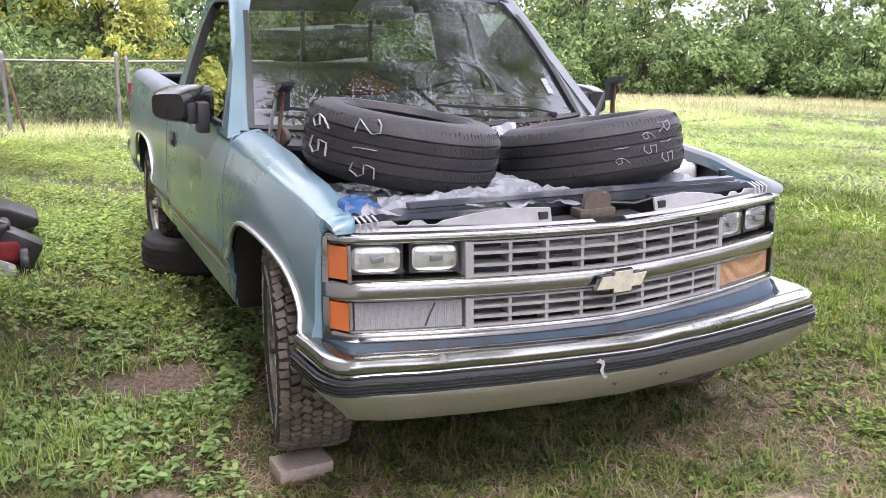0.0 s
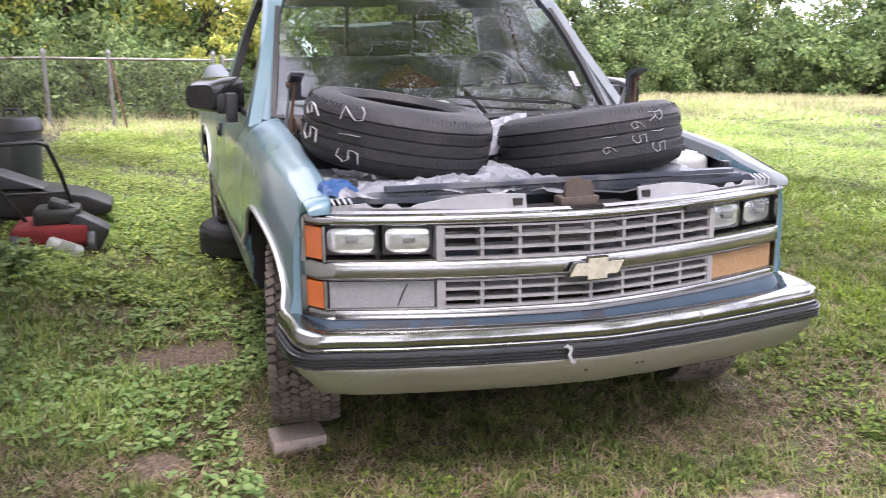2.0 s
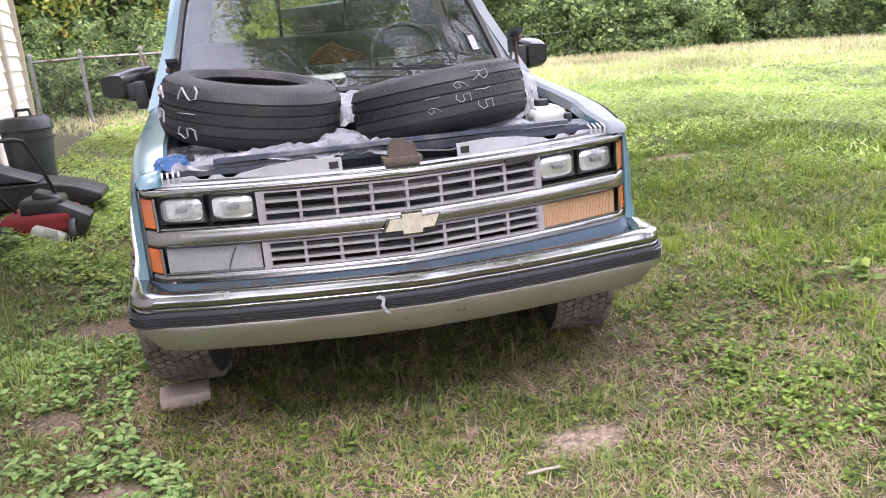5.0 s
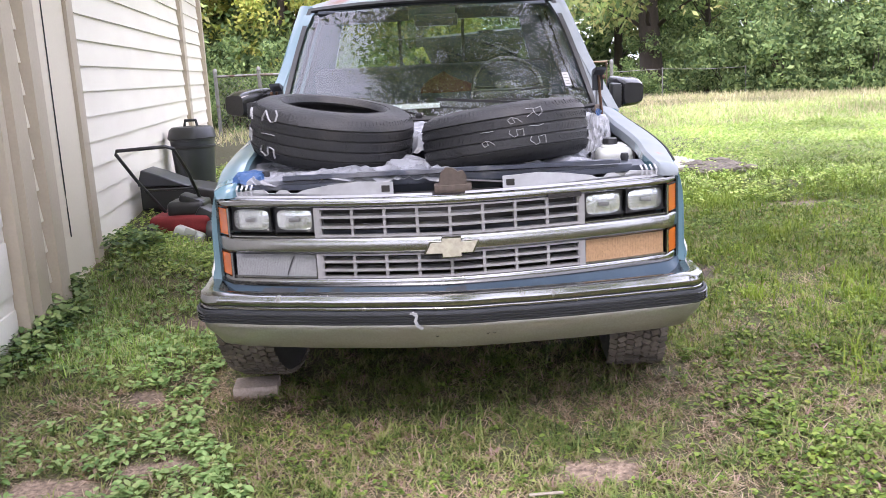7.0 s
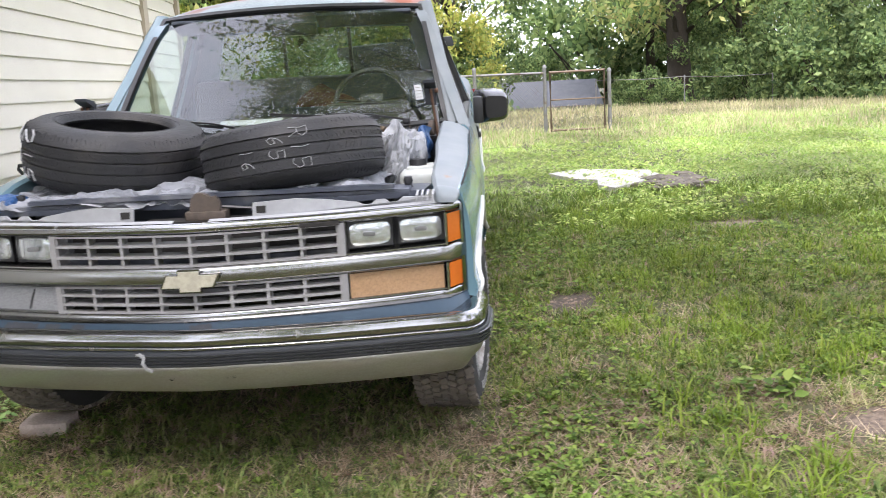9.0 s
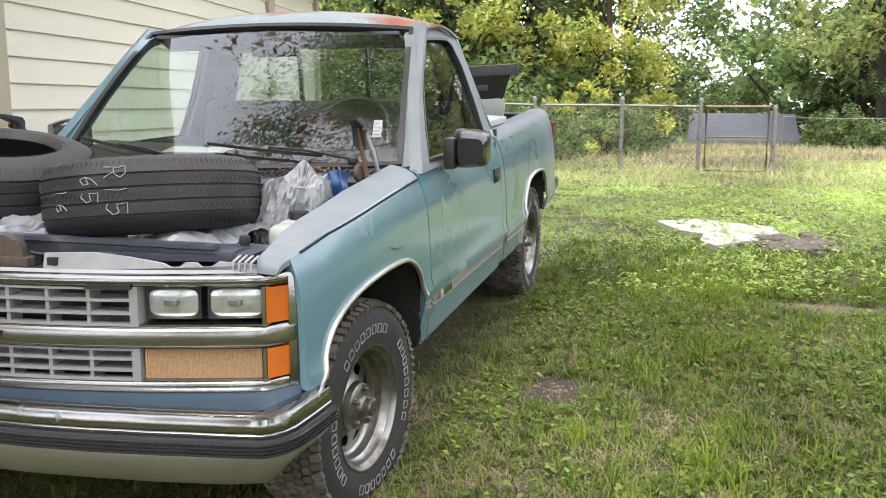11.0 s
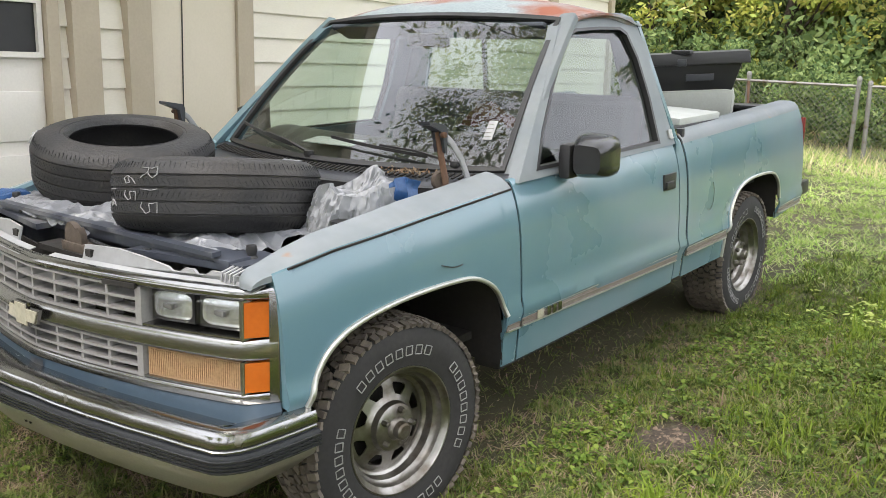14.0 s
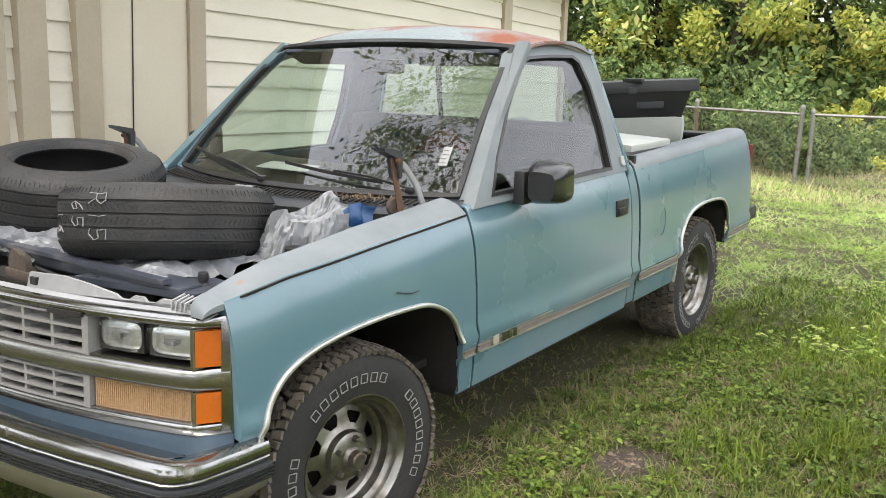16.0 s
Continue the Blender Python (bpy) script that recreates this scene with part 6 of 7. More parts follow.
gz = on_ground(2.5, 11.5)
gate = thing("gate", (2.5, 11.5, gz), "rusty pipe-framed chain-link gate", "gate")
part("gate_frame", tube([(2.09, 11.5, gz + 0.04), (2.09, 11.5, gz + 0.95), (2.94, 11.5, gz + 0.95), (2.94, 11.5, gz + 0.04)], 0.028, 8, True), RUST_PIPE, gate, "rusty pipe frame")
part("gate_rail", tube([(2.09, 11.5, gz + 0.52), (2.94, 11.5, gz + 0.52)], 0.012, 8), RUST_PIPE, gate)
copy_thing(first_post, pose(3.02, 11.5, gz - 0.2))
far_posts = [(3.8, 19.2), (6.0, 19.4), (8.2, 19.6)]
for x, y in far_posts:
    stub = part("fence_post", lathe([(0.0, 0.76), (0.014, 0.75), (0.016, 0.72), (0.016, -0.1)], 10, "z"), GALV)
    stub.matrix_basis = pose(x, y, on_ground(x, y), 0, random.uniform(-2, 2), 0)
    tagged(stub, "short thin steel post of the low wire fence", "fence post", "low fence posts")
for (xa, ya), (xb, yb) in zip(far_posts, far_posts[1:]):
    za, zb = on_ground(xa, ya), on_ground(xb, yb)
    tagged(part("fence_wire", tube([(xa, ya, za + 0.72), ((xa + xb) / 2, (ya + yb) / 2, (za + zb) / 2 + 0.69), (xb, yb, zb + 0.72)], 0.008, 6), GALV), "thin sagging wire of the low fence", "fence wire", "low fence wires")
tagged(part("leaning_stake", tube([(-1.62, 10.85, on_ground(-1.62, 10.85)), (-1.78, 11.12, on_ground(-1.7, 11.1) + 0.95)], 0.018, 6), RUST), "thin rusty stake leaning on the fence", "stake")

# ---- slab with rubble, litter on the lawn ----
slab_o = [(1.64, 6.38), (1.98, 6.5), (2.62, 6.24), (2.67, 5.86), (2.42, 5.48), (2.14, 5.2), (2.02, 5.42), (2.05, 5.72), (1.85, 5.86)]
sl = part("concrete_slab", slab_poly(slab_o, 0.05, lambda a, b, d: (a, b, float(ground_z(np.float64(a), np.float64(b))) + 0.045 - d)), SLAB)
tagged(sl, "broken pale concrete slab lying in the lawn", "slab")
bm = bmesh.new()
for i in range(140):
    x, y = random.gauss(2.68, 0.13), random.gauss(5.46, 0.15)
    s = random.uniform(0.02, 0.07)
    bmesh.ops.create_icosphere(bm, subdivisions=1, radius=s, matrix=Matrix.Translation((x, y, float(ground_z(np.float64(x), np.float64(y))) + s * 0.5)) @ Matrix.Diagonal((1.3, 1, 0.6, 1)))
tagged(part("rubble", bm, DEBRIS, smooth=False), "dark crumbled soil and rubble beside the slab", "rubble", kind="stuff")

# ---- distant shed and road bank ----
shed = thing("far_shed", (3.3, 26, -0.2), "low shed with a grey roof and red fascia beyond the gate", "shed")
part("wall", box((3.3, 28.0, 0.0), (2.9, 3.0, 0.7)), TRIM, shed)
part("roof", slab_poly([(-2.0, 0.0), (2.0, 0.0), (0.0, 0.85)], 3.2, lambda a, b, d: (1.75 + d, 28.0 + a, 0.30 + b)), SHINGLE, shed, "grey shingled roof")
part("fascia", box((3.35, 25.98, 0.27), (3.2, 0.06, 0.13)), RED, shed, "red fascia board")

# ---- trees ----
def limb(bm, p, q, r0, r1, n=8, bend=0.12, seed=0):
    p, q = Vector(p), Vector(q)
    rows = []
    for i in range(6):
        f = i / 5
        c = p.lerp(q, f) + Vector((noise.noise(Vector((seed, f * 2, 1))), noise.noise(Vector((seed, f * 2, 9))), 0)) * bend * (q - p).length * math.sin(math.pi * f)
        r = r0 + (r1 - r0) * f
        rows.append([bm.verts.new(c + Vector((r * math.cos(2 * math.pi * j / n), r * math.sin(2 * math.pi * j / n), 0))) for j in range(n)])
    for a, b in zip(rows, rows[1:]):
        for j in range(n):
            bm.faces.new((a[j], a[(j + 1) % n], b[(j + 1) % n], b[j]))


def tree(name, h, spread, clear, clumps, per, leaf, mat, label, r=0.16, seed=1, group="trees along the lot"):
    """A trunk with limbs and an uneven crown of leaf clumps."""
    rnd = random.Random(seed)
    ob = thing(name, (0, 0, 0), label, "tree", group)
    bm = bmesh.new()
    limb(bm, (0, 0, -0.2), (rnd.uniform(-0.3, 0.3), rnd.uniform(-0.3, 0.3), h * 0.72), r, r * 0.35, 10, 0.08, seed)
    cen, rad = [], []
    for i in range(clumps):
        f = rnd.random()
        z = clear + (h - clear) * f
        w = spread * (math.sin(math.pi * min(1, 0.16 + 0.84 * f) ** 0.9) ** 0.7) * (0.75 + 0.5 * noise.noise(Vector((seed * 3.1, f * 5, i * 0.1))))
        a = rnd.uniform(0, 2 * math.pi)
        q = w * math.sqrt(rnd.uniform(0.15, 1))
        c = (q * math.cos(a), q * math.sin(a), z)
        cen.append(c)
        rad.append(rnd.uniform(0.35, 0.75) * spread * 0.33)
        if i % 4 == 0:
            limb(bm, (0, 0, z * 0.62), c, r * 0.3, r * 0.06, 5, 0.15, seed + i)
    part("trunk", bm, BARK, ob, "dark bark trunk and limbs")
    v, f = leaf_cloud(cen, rad, per, leaf)
    from_arrays("crown", v, f, mat, ob, "uneven leafy crown")
    return ob


def bush(h, spread, clumps, per, leaf, mat, label, seed):
    rnd = random.Random(seed)
    ob = thing("bush", (0, 0, 0), label, "bush", "bushes along the lot")
    bm = bmesh.new()
    cen, rad = [], []
    for i in range(clumps):
        a, q, f = rnd.uniform(0, 6.283), math.sqrt(rnd.random()), rnd.random()
        hh = h * (0.75 + 0.4 * noise.noise(Vector((seed, a, q))))
        c = (spread * q * math.cos(a), spread * q * math.sin(a), 0.15 + hh * f * (1 - 0.45 * q * q))
        cen.append(c)
        rad.append(rnd.uniform(0.3, 0.6) * spread * 0.42)
        if i % 3 == 0:
            limb(bm, (c[0] * 0.25, c[1] * 0.25, -0.1), c, 0.03, 0.008, 5, 0.2, seed + i)
    part("stem", bm, BARK, ob)
    v, f = leaf_cloud(cen, rad, per, leaf)
    from_arrays("foliage", v, f, mat, ob)
    return ob


def scatter(kind, spots):
    """Puts the first of its kind and copies of it at the spots (x, y, scale, turn)."""
    for i, (x, y, s, turn) in enumerate(spots):
        m = Matrix.Translation((x, y, float(ground_z(np.float64(x), np.float64(y))) - 0.05)) @ Matrix.Rotation(radians(turn), 4, "Z") @ Matrix.Scale(s, 4)
        if i == 0:
            kind.matrix_basis = m
        else:
            c = copy_thing(kind, m)
            c.scale = (s, s, s)


tall = tree("tree", 10.5, 3.4, 1.6, 105, 115, 0.094, LEAVES, "tall leafy tree at the edge of the lot", seed=3)
scatter(tall, [(-5.0, 17.5, 1.0, 10), (-1.2, 18.6, 1.05, 100), (-9.5, 18.5, 1.1, 200), (10.4, 25.5, 0.7, 40), (15.0, 24.0, 0.6, 150), (20.5, 20.5, 0.55, 260), (25.0, 14.5, 0.55, 330), (7.0, 29.0, 1.1, 120)])
gold = tree("tree", 8.0, 2.8, 0.8, 78, 150, 0.076, LEAVES_GOLD, "yellowing tree among the greener ones", seed=11)
scatter(gold, [(-3.0, 16.4, 0.85, 0), (-5.8, 16.3, 0.85, 70), (17.8, 22.5, 0.6, 210), (0.0, 17.4, 0.75, 300), (12.4, 23.0, 0.75, 30), (23.6, 17.4, 0.55, 100)])
oak = tree("tree", 8.6, 4.2, 2.3, 120, 100, 0.10, LEAVES, "broad tree with a thick dark trunk", r=0.34, seed=21)
# all but the first stand out of view, added to fill the reflections
scatter(oak, [(7.0, 24.0, 1.15, 0), (0.5, -13.0, 1.2, 220), (-7.5, -11.0, 1.2, 300), (8.5, -13.5, 1.2, 20), (16.5, -6.0, 1.2, 170), (-15.0, -4.0, 1.2, 270), (22.0, 2.0, 1.1, 20)])
dense = bush(3.4, 2.1, 70, 140, 0.078, LEAVES_DEEP, "dense dark green thicket", 5)
scatter(dense, [(9.8, 20.0, 1.0, 0), (12.6, 20.6, 1.15, 40), (15.2, 19.4, 1.2, 80), (17.6, 17.6, 1.1, 120), (19.8, 15.4, 1.2, 160), (21.6, 12.4, 1.1, 200), (23.2, 9.2, 1.2, 240), (24.2, 5.6, 1.1, 280), (24.6, 2.0, 1.1, 320), (-2.2, 13.4, 0.6, 10), (-4.2, 13.8, 0.65, 130), (-6.6, 14.6, 0.8, 250), (-2.8, 17.2, 1.15, 75), (-6.0, 18.4, 1.2, 185), (-9.0, 15.6, 1.15, 305), (-0.7, 19.2, 1.1, 55), (2.2, 31.0, 0.9, 20), (6.6, 33.0, 2.1, 140), (10.4, 31.0, 2.0, 260)])
# deep-green leaf tones put the hedge's shade into these bushes
pale = bush(2.6, 1.9, 60, 140, 0.072, LEAVES_DEEP, "overgrown leafy bushes with shade put into their darker green", 15)
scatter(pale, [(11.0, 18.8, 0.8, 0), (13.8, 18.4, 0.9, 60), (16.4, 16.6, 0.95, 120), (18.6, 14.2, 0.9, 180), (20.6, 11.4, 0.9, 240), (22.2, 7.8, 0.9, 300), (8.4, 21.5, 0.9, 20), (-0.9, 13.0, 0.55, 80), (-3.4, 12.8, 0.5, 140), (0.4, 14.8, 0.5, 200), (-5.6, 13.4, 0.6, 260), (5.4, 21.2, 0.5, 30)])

yellow = bush(1.7, 1.0, 24, 120, 0.05, LEAVES_GOLD, "low yellowing shrub behind the fence", 25)
scatter(yellow, [(-0.45, 14.6, 1.0, 0)])
more = tree("tree", 9.0, 3.6, 0.6, 105, 250, 0.075, LEAVES_DEEP, "dark leafy tree behind the bushes", seed=33)
scatter(more, [(-3.6, 20.5, 1.0, 15), (-7.0, 21.0, 1.1, 75), (0.2, 21.5, 1.0, 135), (8.6, 24.0, 0.75, 195), (12.8, 26.0, 0.55, 255), (17.4, 25.0, 0.6, 315), (22.4, 19.4, 0.55, 45), (14.8, 22.0, 0.6, 165), (19.8, 18.6, 0.5, 225), (23.2, 15.0, 0.5, 285), (-5.2, 17.6, 0.9, 20), (-8.6, 17.0, 0.95, 200), (-2.4, 19.4, 0.95, 110), (-11.5, 16.0, 1.0, 310)])

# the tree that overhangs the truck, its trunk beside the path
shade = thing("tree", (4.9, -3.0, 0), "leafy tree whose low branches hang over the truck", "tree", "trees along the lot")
bm = bmesh.new()
limb(bm, (4.9, -3.0, -0.2), (4.4, -2.0, 3.8), 0.26, 0.17, 12, 0.05, 2)
limb(bm, (4.4, -2.0, 3.8), (4.2, 0.5, 7.5), 0.17, 0.05, 8, 0.08, 3)
limb(bm, (4.4, -2.0, 3.8), (2.2, 1.4, 4.6), 0.06, 0.02, 8, 0.08, 5)
tips, tip_r = [], []
rnd = random.Random(4)
for i in range(105):
    if i < 30:
        x, y = rnd.uniform(-0.85, 0.6), rnd.uniform(0.6, 4.2)
        z = 2.5 + 0.12 * abs(x) + rnd.random() ** 1.5 * 0.9
    else:
        x, y = rnd.uniform(-0.1, 1.9), rnd.uniform(0.9, 3.4)
        z = 3.8 + rnd.random() * 2.8
    tips.append((x, y, z))
    tip_r.append(rnd.uniform(0.2, 0.5))
    if i % 9 == 0:
        limb(bm, (2.2 + 0.01 * i, 1.4, 4.5), (x, y, z), 0.010, 0.003, 5, 0.1, i)
for i in range(240):
    tips.append((rnd.uniform(-0.95, 1.3), rnd.uniform(0.9, 3.2), rnd.uniform(4.8, 7.0)) if i < 185 else (rnd.uniform(1.0, 7.0), rnd.uniform(0.9, 3.2), rnd.uniform(5.6, 7.6)))
    tip_r.append(rnd.uniform(0.25, 0.5))
for i in range(140):
    tips.append((rnd.uniform(1.3, 4.6), rnd.uniform(0.6, 3.8), rnd.uniform(3.9, 6.6)))
    tip_r.append(rnd.uniform(0.25, 0.55))
limb(bm, (4.3, -0.8, 5.6), (0.2, 2.0, 5.9), 0.07, 0.02, 8, 0.08, 6)
part("trunk", bm, BARK, shade, "dark bark trunk and limbs")
v, f = leaf_cloud(tips, tip_r, 190, 0.027, 0.8, 0.5)
from_arrays("crown", v, f, LEAVES, shade, "loose leafy crown with gaps")

# ---- grass ----
def lawn_noise(x, y, s, k):
    return 0.5 + 0.5 * np.sin(x * s + k + np.sin(y * s * 0.77 + k) * 1.7) * np.sin(y * s * 0.91 + np.sin(x * s * 0.63 + k * 2) * 1.5)


def blades(n, xs, ys, l0, l1, w, mat, name, label, reject=True, rise=(15, 80), tuft=0.0, bent=False, skip=0.35, thin=False):
    """Tapered blades lying every way on a stretch of lawn, thicker in tufts, joined; bent ones arch over."""
    x, y = rng.uniform(*xs, n), rng.uniform(*ys, n)
    if tuft:
        m = n // 36
        tx, ty = rng.uniform(*xs, m), rng.uniform(*ys, m)
        pick = rng.integers(0, m, n)
        near = rng.random(n) < 0.85
        x, y = np.where(near, tx[pick] + rng.normal(0, tuft, n), x), np.where(near, ty[pick] + rng.normal(0, tuft, n), y)
    dens = 0.6 * lawn_noise(x, y, 2.9, 0.4) + 0.4 * lawn_noise(x, y, 7.3, 2.1)
    if thin:
        dens = 1 - dens
    keep = rng.random(n) < skip + (1.15 - skip) * np.clip(dens * 2 - 0.45, 0, 1)
    if reject:
        for bx, by, rx, ry in BARE:
            keep &= (((x - bx) / rx) ** 2 + ((y - by) / ry) ** 2 > rng.uniform(0.3, 1.7, n))
    keep &= ~((np.abs(x) < 0.72) & (y > 1.2) & (y < 4.6) & (rng.random(n) < 0.9))
    keep &= (x > -2.24 - 0.1164 * (y - 2.2)) | (y > 10)
    x, y, dens = x[keep], y[keep], dens[keep]
    n = len(x)
    a = rng.uniform(0, 2 * np.pi, n)
    h = rng.uniform(l0, l1, n) * (0.7 + 0.4 * dens)
    e = np.radians(rng.uniform(*rise, n))
    side = np.stack([np.cos(a), np.sin(a), rng.uniform(-0.5, 0.5, n)], 1) * (w * rng.uniform(0.5, 1.5, n))[:, None]
    fwd = np.stack([-np.sin(a), np.cos(a), np.zeros(n)], 1)
    up = np.array([0, 0, 1.0])
    p = np.stack([x, y, ground_z(x, y) - 0.004 + rng.random(n) * 0.008], 1)

    def step(q, d, ang):
        return q + fwd * (d * np.cos(ang))[:, None] + up * (d * np.sin(ang))[:, None]
    if bent:
        mid = step(p, h * 0.55, e)
        tip = step(mid, h * 0.5, e - np.radians(rng.uniform(25, 85, n)))
        v = np.stack([p - side, p + side, mid + side * 0.8, mid - side * 0.8, tip + side * 0.15, tip - side * 0.15], 1).reshape(-1, 3)
        i = np.arange(n)[:, None] * 6
        f = np.concatenate([i + np.array([0, 1, 2, 3]), i + np.array([3, 2, 4, 5])], 1).reshape(-1, 4)
    else:
        tip = step(p, h, e)
        v = np.stack([p - side, p + side, tip + side * 0.25, tip - side * 0.25], 1).reshape(-1, 3)
        f = np.arange(n * 4).reshape(n, 4)
    return tagged(from_arrays(name, v, f, mat), label, "grass", kind="stuff")


def weeds(n, xs, ys, size, mat, name, label, keep_if=None, lift=0.05, per=7):
    """Broad-leaved ground weeds: rosettes of notched leaves, joined."""
    x, y = rng.uniform(*xs, n), rng.uniform(*ys, n)
    keep = rng.random(n) < lawn_noise(x, y, 2.2, 1.3) ** 1.3
    if keep_if is not None:
        keep &= keep_if(x, y)
    for bx, by, rx, ry in BARE:
        keep &= (((x - bx) / rx) ** 2 + ((y - by) / ry) ** 2 > 0.9)
    x, y = np.repeat(x[keep], per), np.repeat(y[keep], per)
    n = len(x)
    a = rng.uniform(0, 2 * np.pi, n)
    r = size * rng.uniform(0.3, 2.2, n)
    s = size * rng.uniform(0.6, 1.3, n)
    x2, y2 = x + r * np.cos(a), y + r * np.sin(a)
    c = np.stack([x2, y2, ground_z(x2, y2) + rng.uniform(0.2, 1.0, n) * lift], 1)
    d = np.stack([np.cos(a), np.sin(a), rng.uniform(-0.5, 0.5, n)], 1)
    e = np.stack([-np.sin(a), np.cos(a), rng.uniform(-0.4, 0.4, n)], 1)
    s = s[:, None]
    up = np.array([0, 0, 1.0])
    v = np.stack([c - d * s, c - d * s * 0.3 + e * s * 0.62 + up * s * 0.18, c + d * s * 0.45 + e * s * 0.5 + up * s * 0.15, c + d * s * 1.05,
                  c + d * s * 0.45 - e * s * 0.5 + up * s * 0.15, c - d * s * 0.3 - e * s * 0.62 + up * s * 0.18], 1).reshape(-1, 3)
    i = np.arange(n)[:, None] * 6
    f = np.concatenate([i + np.array([0, 1, 2, 3]), i + np.array([0, 3, 4, 5])], 1).reshape(-1, 4)
    return tagged(from_arrays(name, v, f, mat), label, "weeds", kind="stuff")


blades(165000, (-2.3, 3.4), (-1.3, 3.4), 0.03, 0.085, 0.0025, BLADE, "grass", "short patchy lawn grass", tuft=0.02, bent=True, rise=(10, 75), skip=0.15)
blades(130000, (-2.3, 3.6), (-1.4, 4.6), 0.02, 0.06, 0.0021, BLADE, "grass", "thin lawn grass between the tufts", rise=(2, 50), skip=0.85)
blades(110000, (-2.3, 3.4), (-1.4, 0.8), 0.025, 0.075, 0.0019, THATCH, "dead_grass", "dead straw-coloured thatch in the lawn", rise=(-3, 35), tuft=0.025, thin=True, skip=0.12)
blades(40000, (-2.3, 3.4), (0.8, 3.6), 0.025, 0.07, 0.0018, THATCH, "dead_grass", "dead straw-coloured thatch in the lawn", rise=(-3, 30), tuft=0.035, thin=True, skip=0.05)
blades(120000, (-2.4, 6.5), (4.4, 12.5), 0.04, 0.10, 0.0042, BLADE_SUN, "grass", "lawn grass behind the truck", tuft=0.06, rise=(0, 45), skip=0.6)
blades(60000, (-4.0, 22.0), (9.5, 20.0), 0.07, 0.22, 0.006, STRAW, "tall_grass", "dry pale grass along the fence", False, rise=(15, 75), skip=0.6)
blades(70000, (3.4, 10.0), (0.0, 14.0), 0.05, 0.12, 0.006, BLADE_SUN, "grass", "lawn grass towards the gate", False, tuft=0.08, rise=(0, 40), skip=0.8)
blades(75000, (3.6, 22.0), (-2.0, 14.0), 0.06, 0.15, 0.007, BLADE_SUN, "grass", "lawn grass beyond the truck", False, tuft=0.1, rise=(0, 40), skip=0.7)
weeds(8000, (-2.25, -0.5), (-0.6, 5.5), 0.0155, WEED, "ground_weeds", "broad-leaved weeds growing between the truck and the wall", lambda x, y: x < -0.85 - 0.25 * np.sin(y * 2))
blades(95000, (0.95, 4.4), (0.5, 5.6), 0.03, 0.085, 0.0026, BLADE_GREEN, "grass", "fresh green grass beside the truck", tuft=0.025, rise=(5, 65), skip=0.35)
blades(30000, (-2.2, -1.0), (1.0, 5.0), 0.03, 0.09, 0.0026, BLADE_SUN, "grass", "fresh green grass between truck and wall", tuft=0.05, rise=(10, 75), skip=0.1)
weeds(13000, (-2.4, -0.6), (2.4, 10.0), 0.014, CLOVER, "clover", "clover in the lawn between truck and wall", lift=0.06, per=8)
weeds(1300, (1.0, 4.2), (-1.0, 7.0), 0.012, BLADE_GREEN, "ground_weeds", "clover and weeds in the lawn", lift=0.035)
weeds(800, (-2.32, -2.0), (0.6, 3.3), 0.026, LEAVES_DEEP, "ivy", "dark ivy growing along the foot of the wall", None, 0.13)
weeds(22, (1.86, 2.06), (0.34, 0.54), 0.024, WEED_LAWN, "broad_weed", "clump of broad-leaved weed in the lawn", lift=0.09, per=6)
weeds(9000, (1.0, 4.6), (-0.6, 4.2), 0.0125, WEED_LAWN, "ground_weeds", "small broad-leaved weeds in the lawn beside the truck", lift=0.04, per=6)
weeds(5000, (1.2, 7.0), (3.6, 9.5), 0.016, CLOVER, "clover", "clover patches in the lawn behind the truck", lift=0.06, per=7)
weeds(1500, (-1.0, 2.2), (-1.3, 0.9), 0.011, WEED_LAWN, "ground_weeds", "sparse small weeds in the worn lawn", lift=0.025, per=5)
blades(14000, (1.5, 4.6), (-0.9, 4.4), 0.07, 0.15, 0.0028, BLADE_LIME, "grass", "longer lime green grass tufts", tuft=0.03, rise=(35, 85), bent=True, skip=0.05)
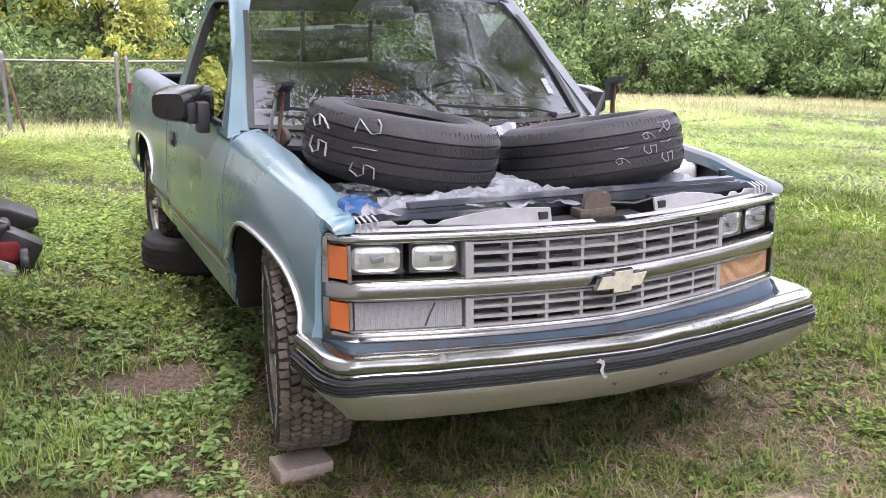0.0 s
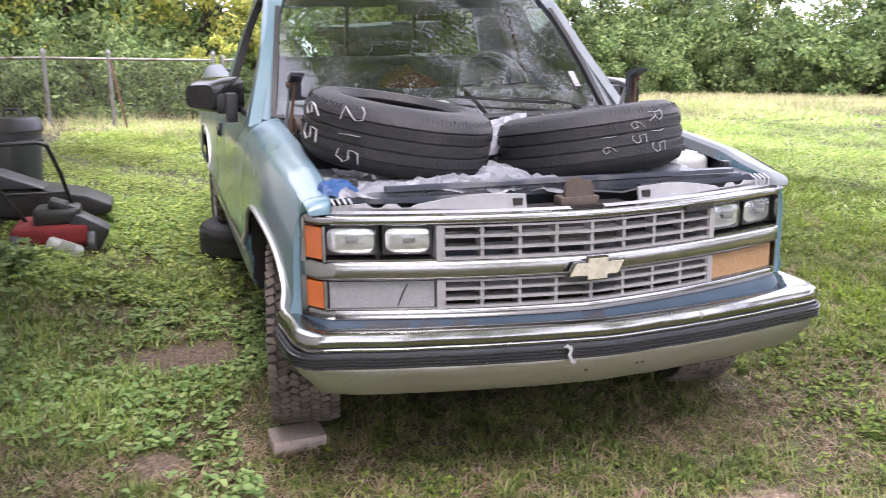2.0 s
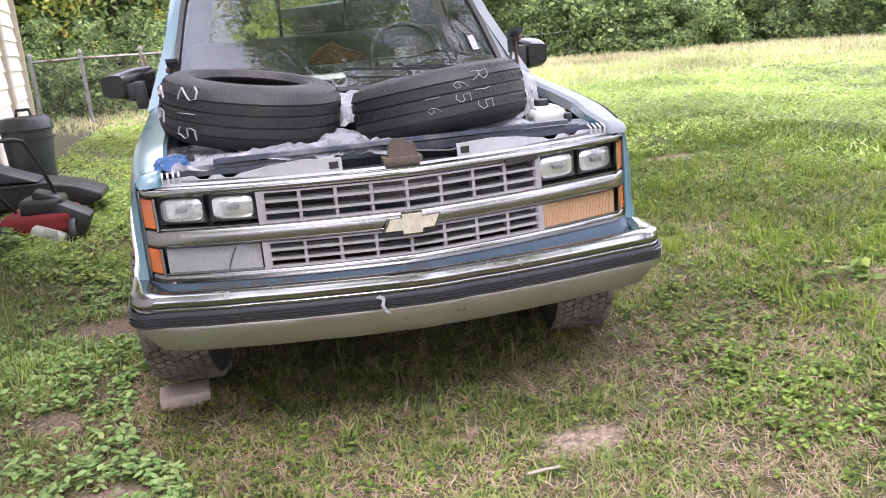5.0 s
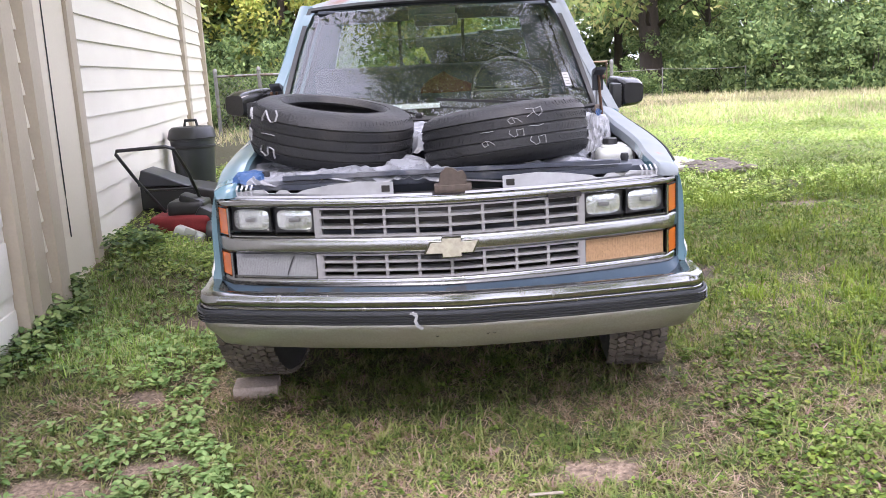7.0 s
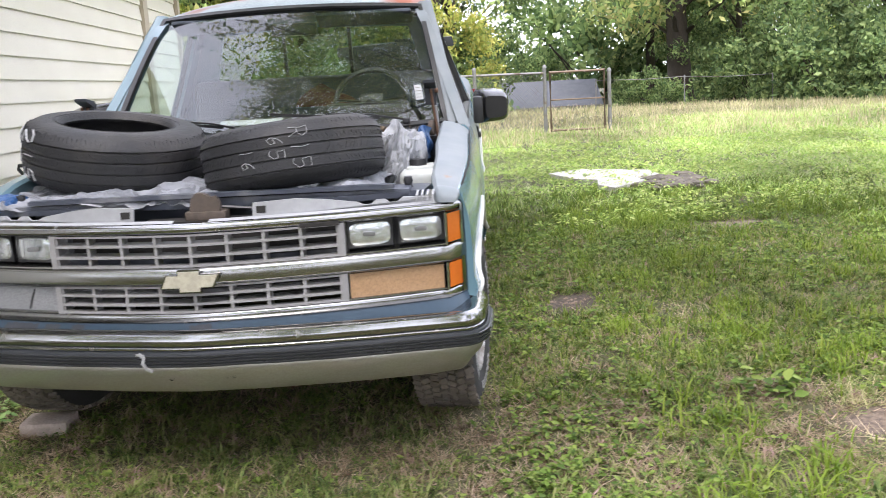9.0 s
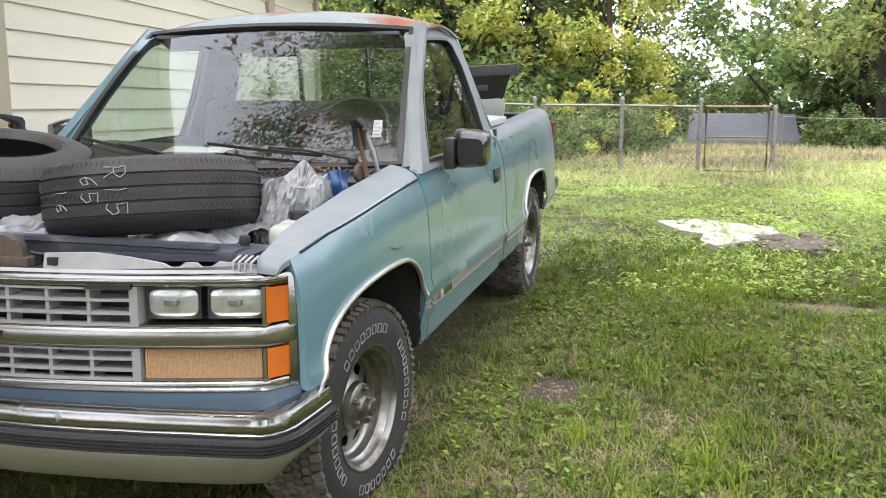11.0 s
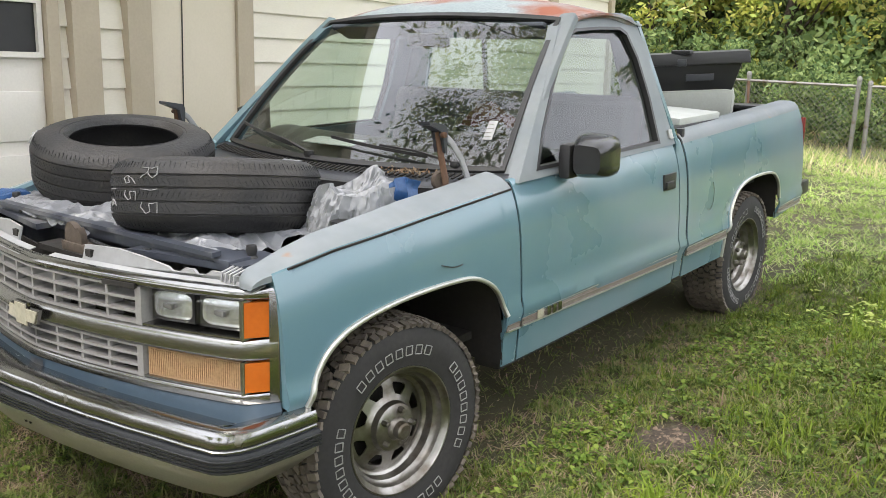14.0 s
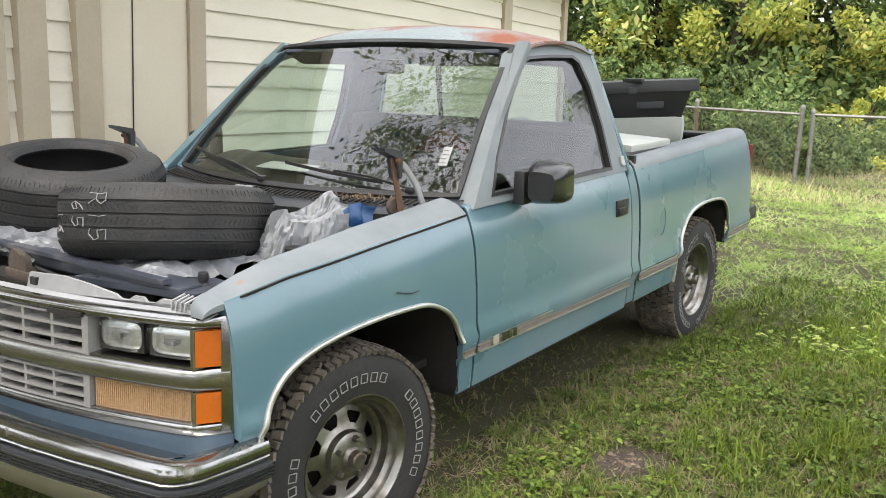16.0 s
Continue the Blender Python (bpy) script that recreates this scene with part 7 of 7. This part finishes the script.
blades(16000, (2.2, 3.6), (-0.9, 0.5), 0.05, 0.12, 0.002, STRAW, "dead_grass", "pale dry straw at the edge of the lawn", rise=(0, 40), tuft=0.03, thin=True, skip=0.1)


def clods(spots):
    """Crumbs of earth and small stones on the bare spots, joined."""
    v, f = [], []
    shape = np.array([(1, 0, 0), (0, 1, 0), (-1, 0, 0), (0, -1, 0), (0, 0, 1)], float)
    tri = np.array([(0, 1, 4), (1, 2, 4), (2, 3, 4), (3, 0, 4)])
    for bx, by, rx, ry in spots:
        n = int(3600 * rx * ry) + 25
        a, q = rng.uniform(0, 2 * np.pi, n), np.abs(rng.normal(0, 0.62, n))
        for x, y, d in zip(bx + rx * q * np.cos(a), by + ry * q * np.sin(a), 0.003 + 0.010 * rng.random(n) ** 3):
            z = on_ground(x, y)
            f.extend((tri + len(v)).tolist())
            v.extend((shape * d * rng.uniform(0.6, 1.4, 3) + (x, y, z - 0.001)).tolist())
    return np.array(v), np.array(f)


v, f = clods(BARE)
tagged(from_arrays("soil_crumbs", v, f, CRUMB), "crumbs of dry brown earth on the bare spots", "soil", kind="stuff")
blades(60000, (-6.0, 8.0), (-8.0, -1.25), 0.05, 0.13, 0.005, BLADE, "grass", "lawn grass in front of the truck", False, tuft=0.08, rise=(0, 50), skip=0.6)
lf = 420
x, y = rng.uniform(-2.2, 4.0, lf), rng.uniform(-2.0, 6.0, lf)
v, f = leaf_cloud(np.stack([x, y, ground_z(x, y) + 0.02], 1), np.full(lf, 0.01), 1, 0.022, 0.2)
v[:, 2] = ground_z(v[:, 0], v[:, 1]) + 0.018 + 0.35 * (v[:, 2] - ground_z(v[:, 0], v[:, 1]) - 0.02)
tagged(from_arrays("fallen_leaves", v, f, FALLEN), "brown fallen leaves scattered over the lawn", "leaves", kind="stuff")
stick = part("stick", tube([(0.20, -0.37, 0.012), (0.26, -0.375, 0.017), (0.31, -0.365, 0.012)], 0.005, 6), DRYWOOD)
tagged(stick, "pale broken stick lying in the grass", "stick")
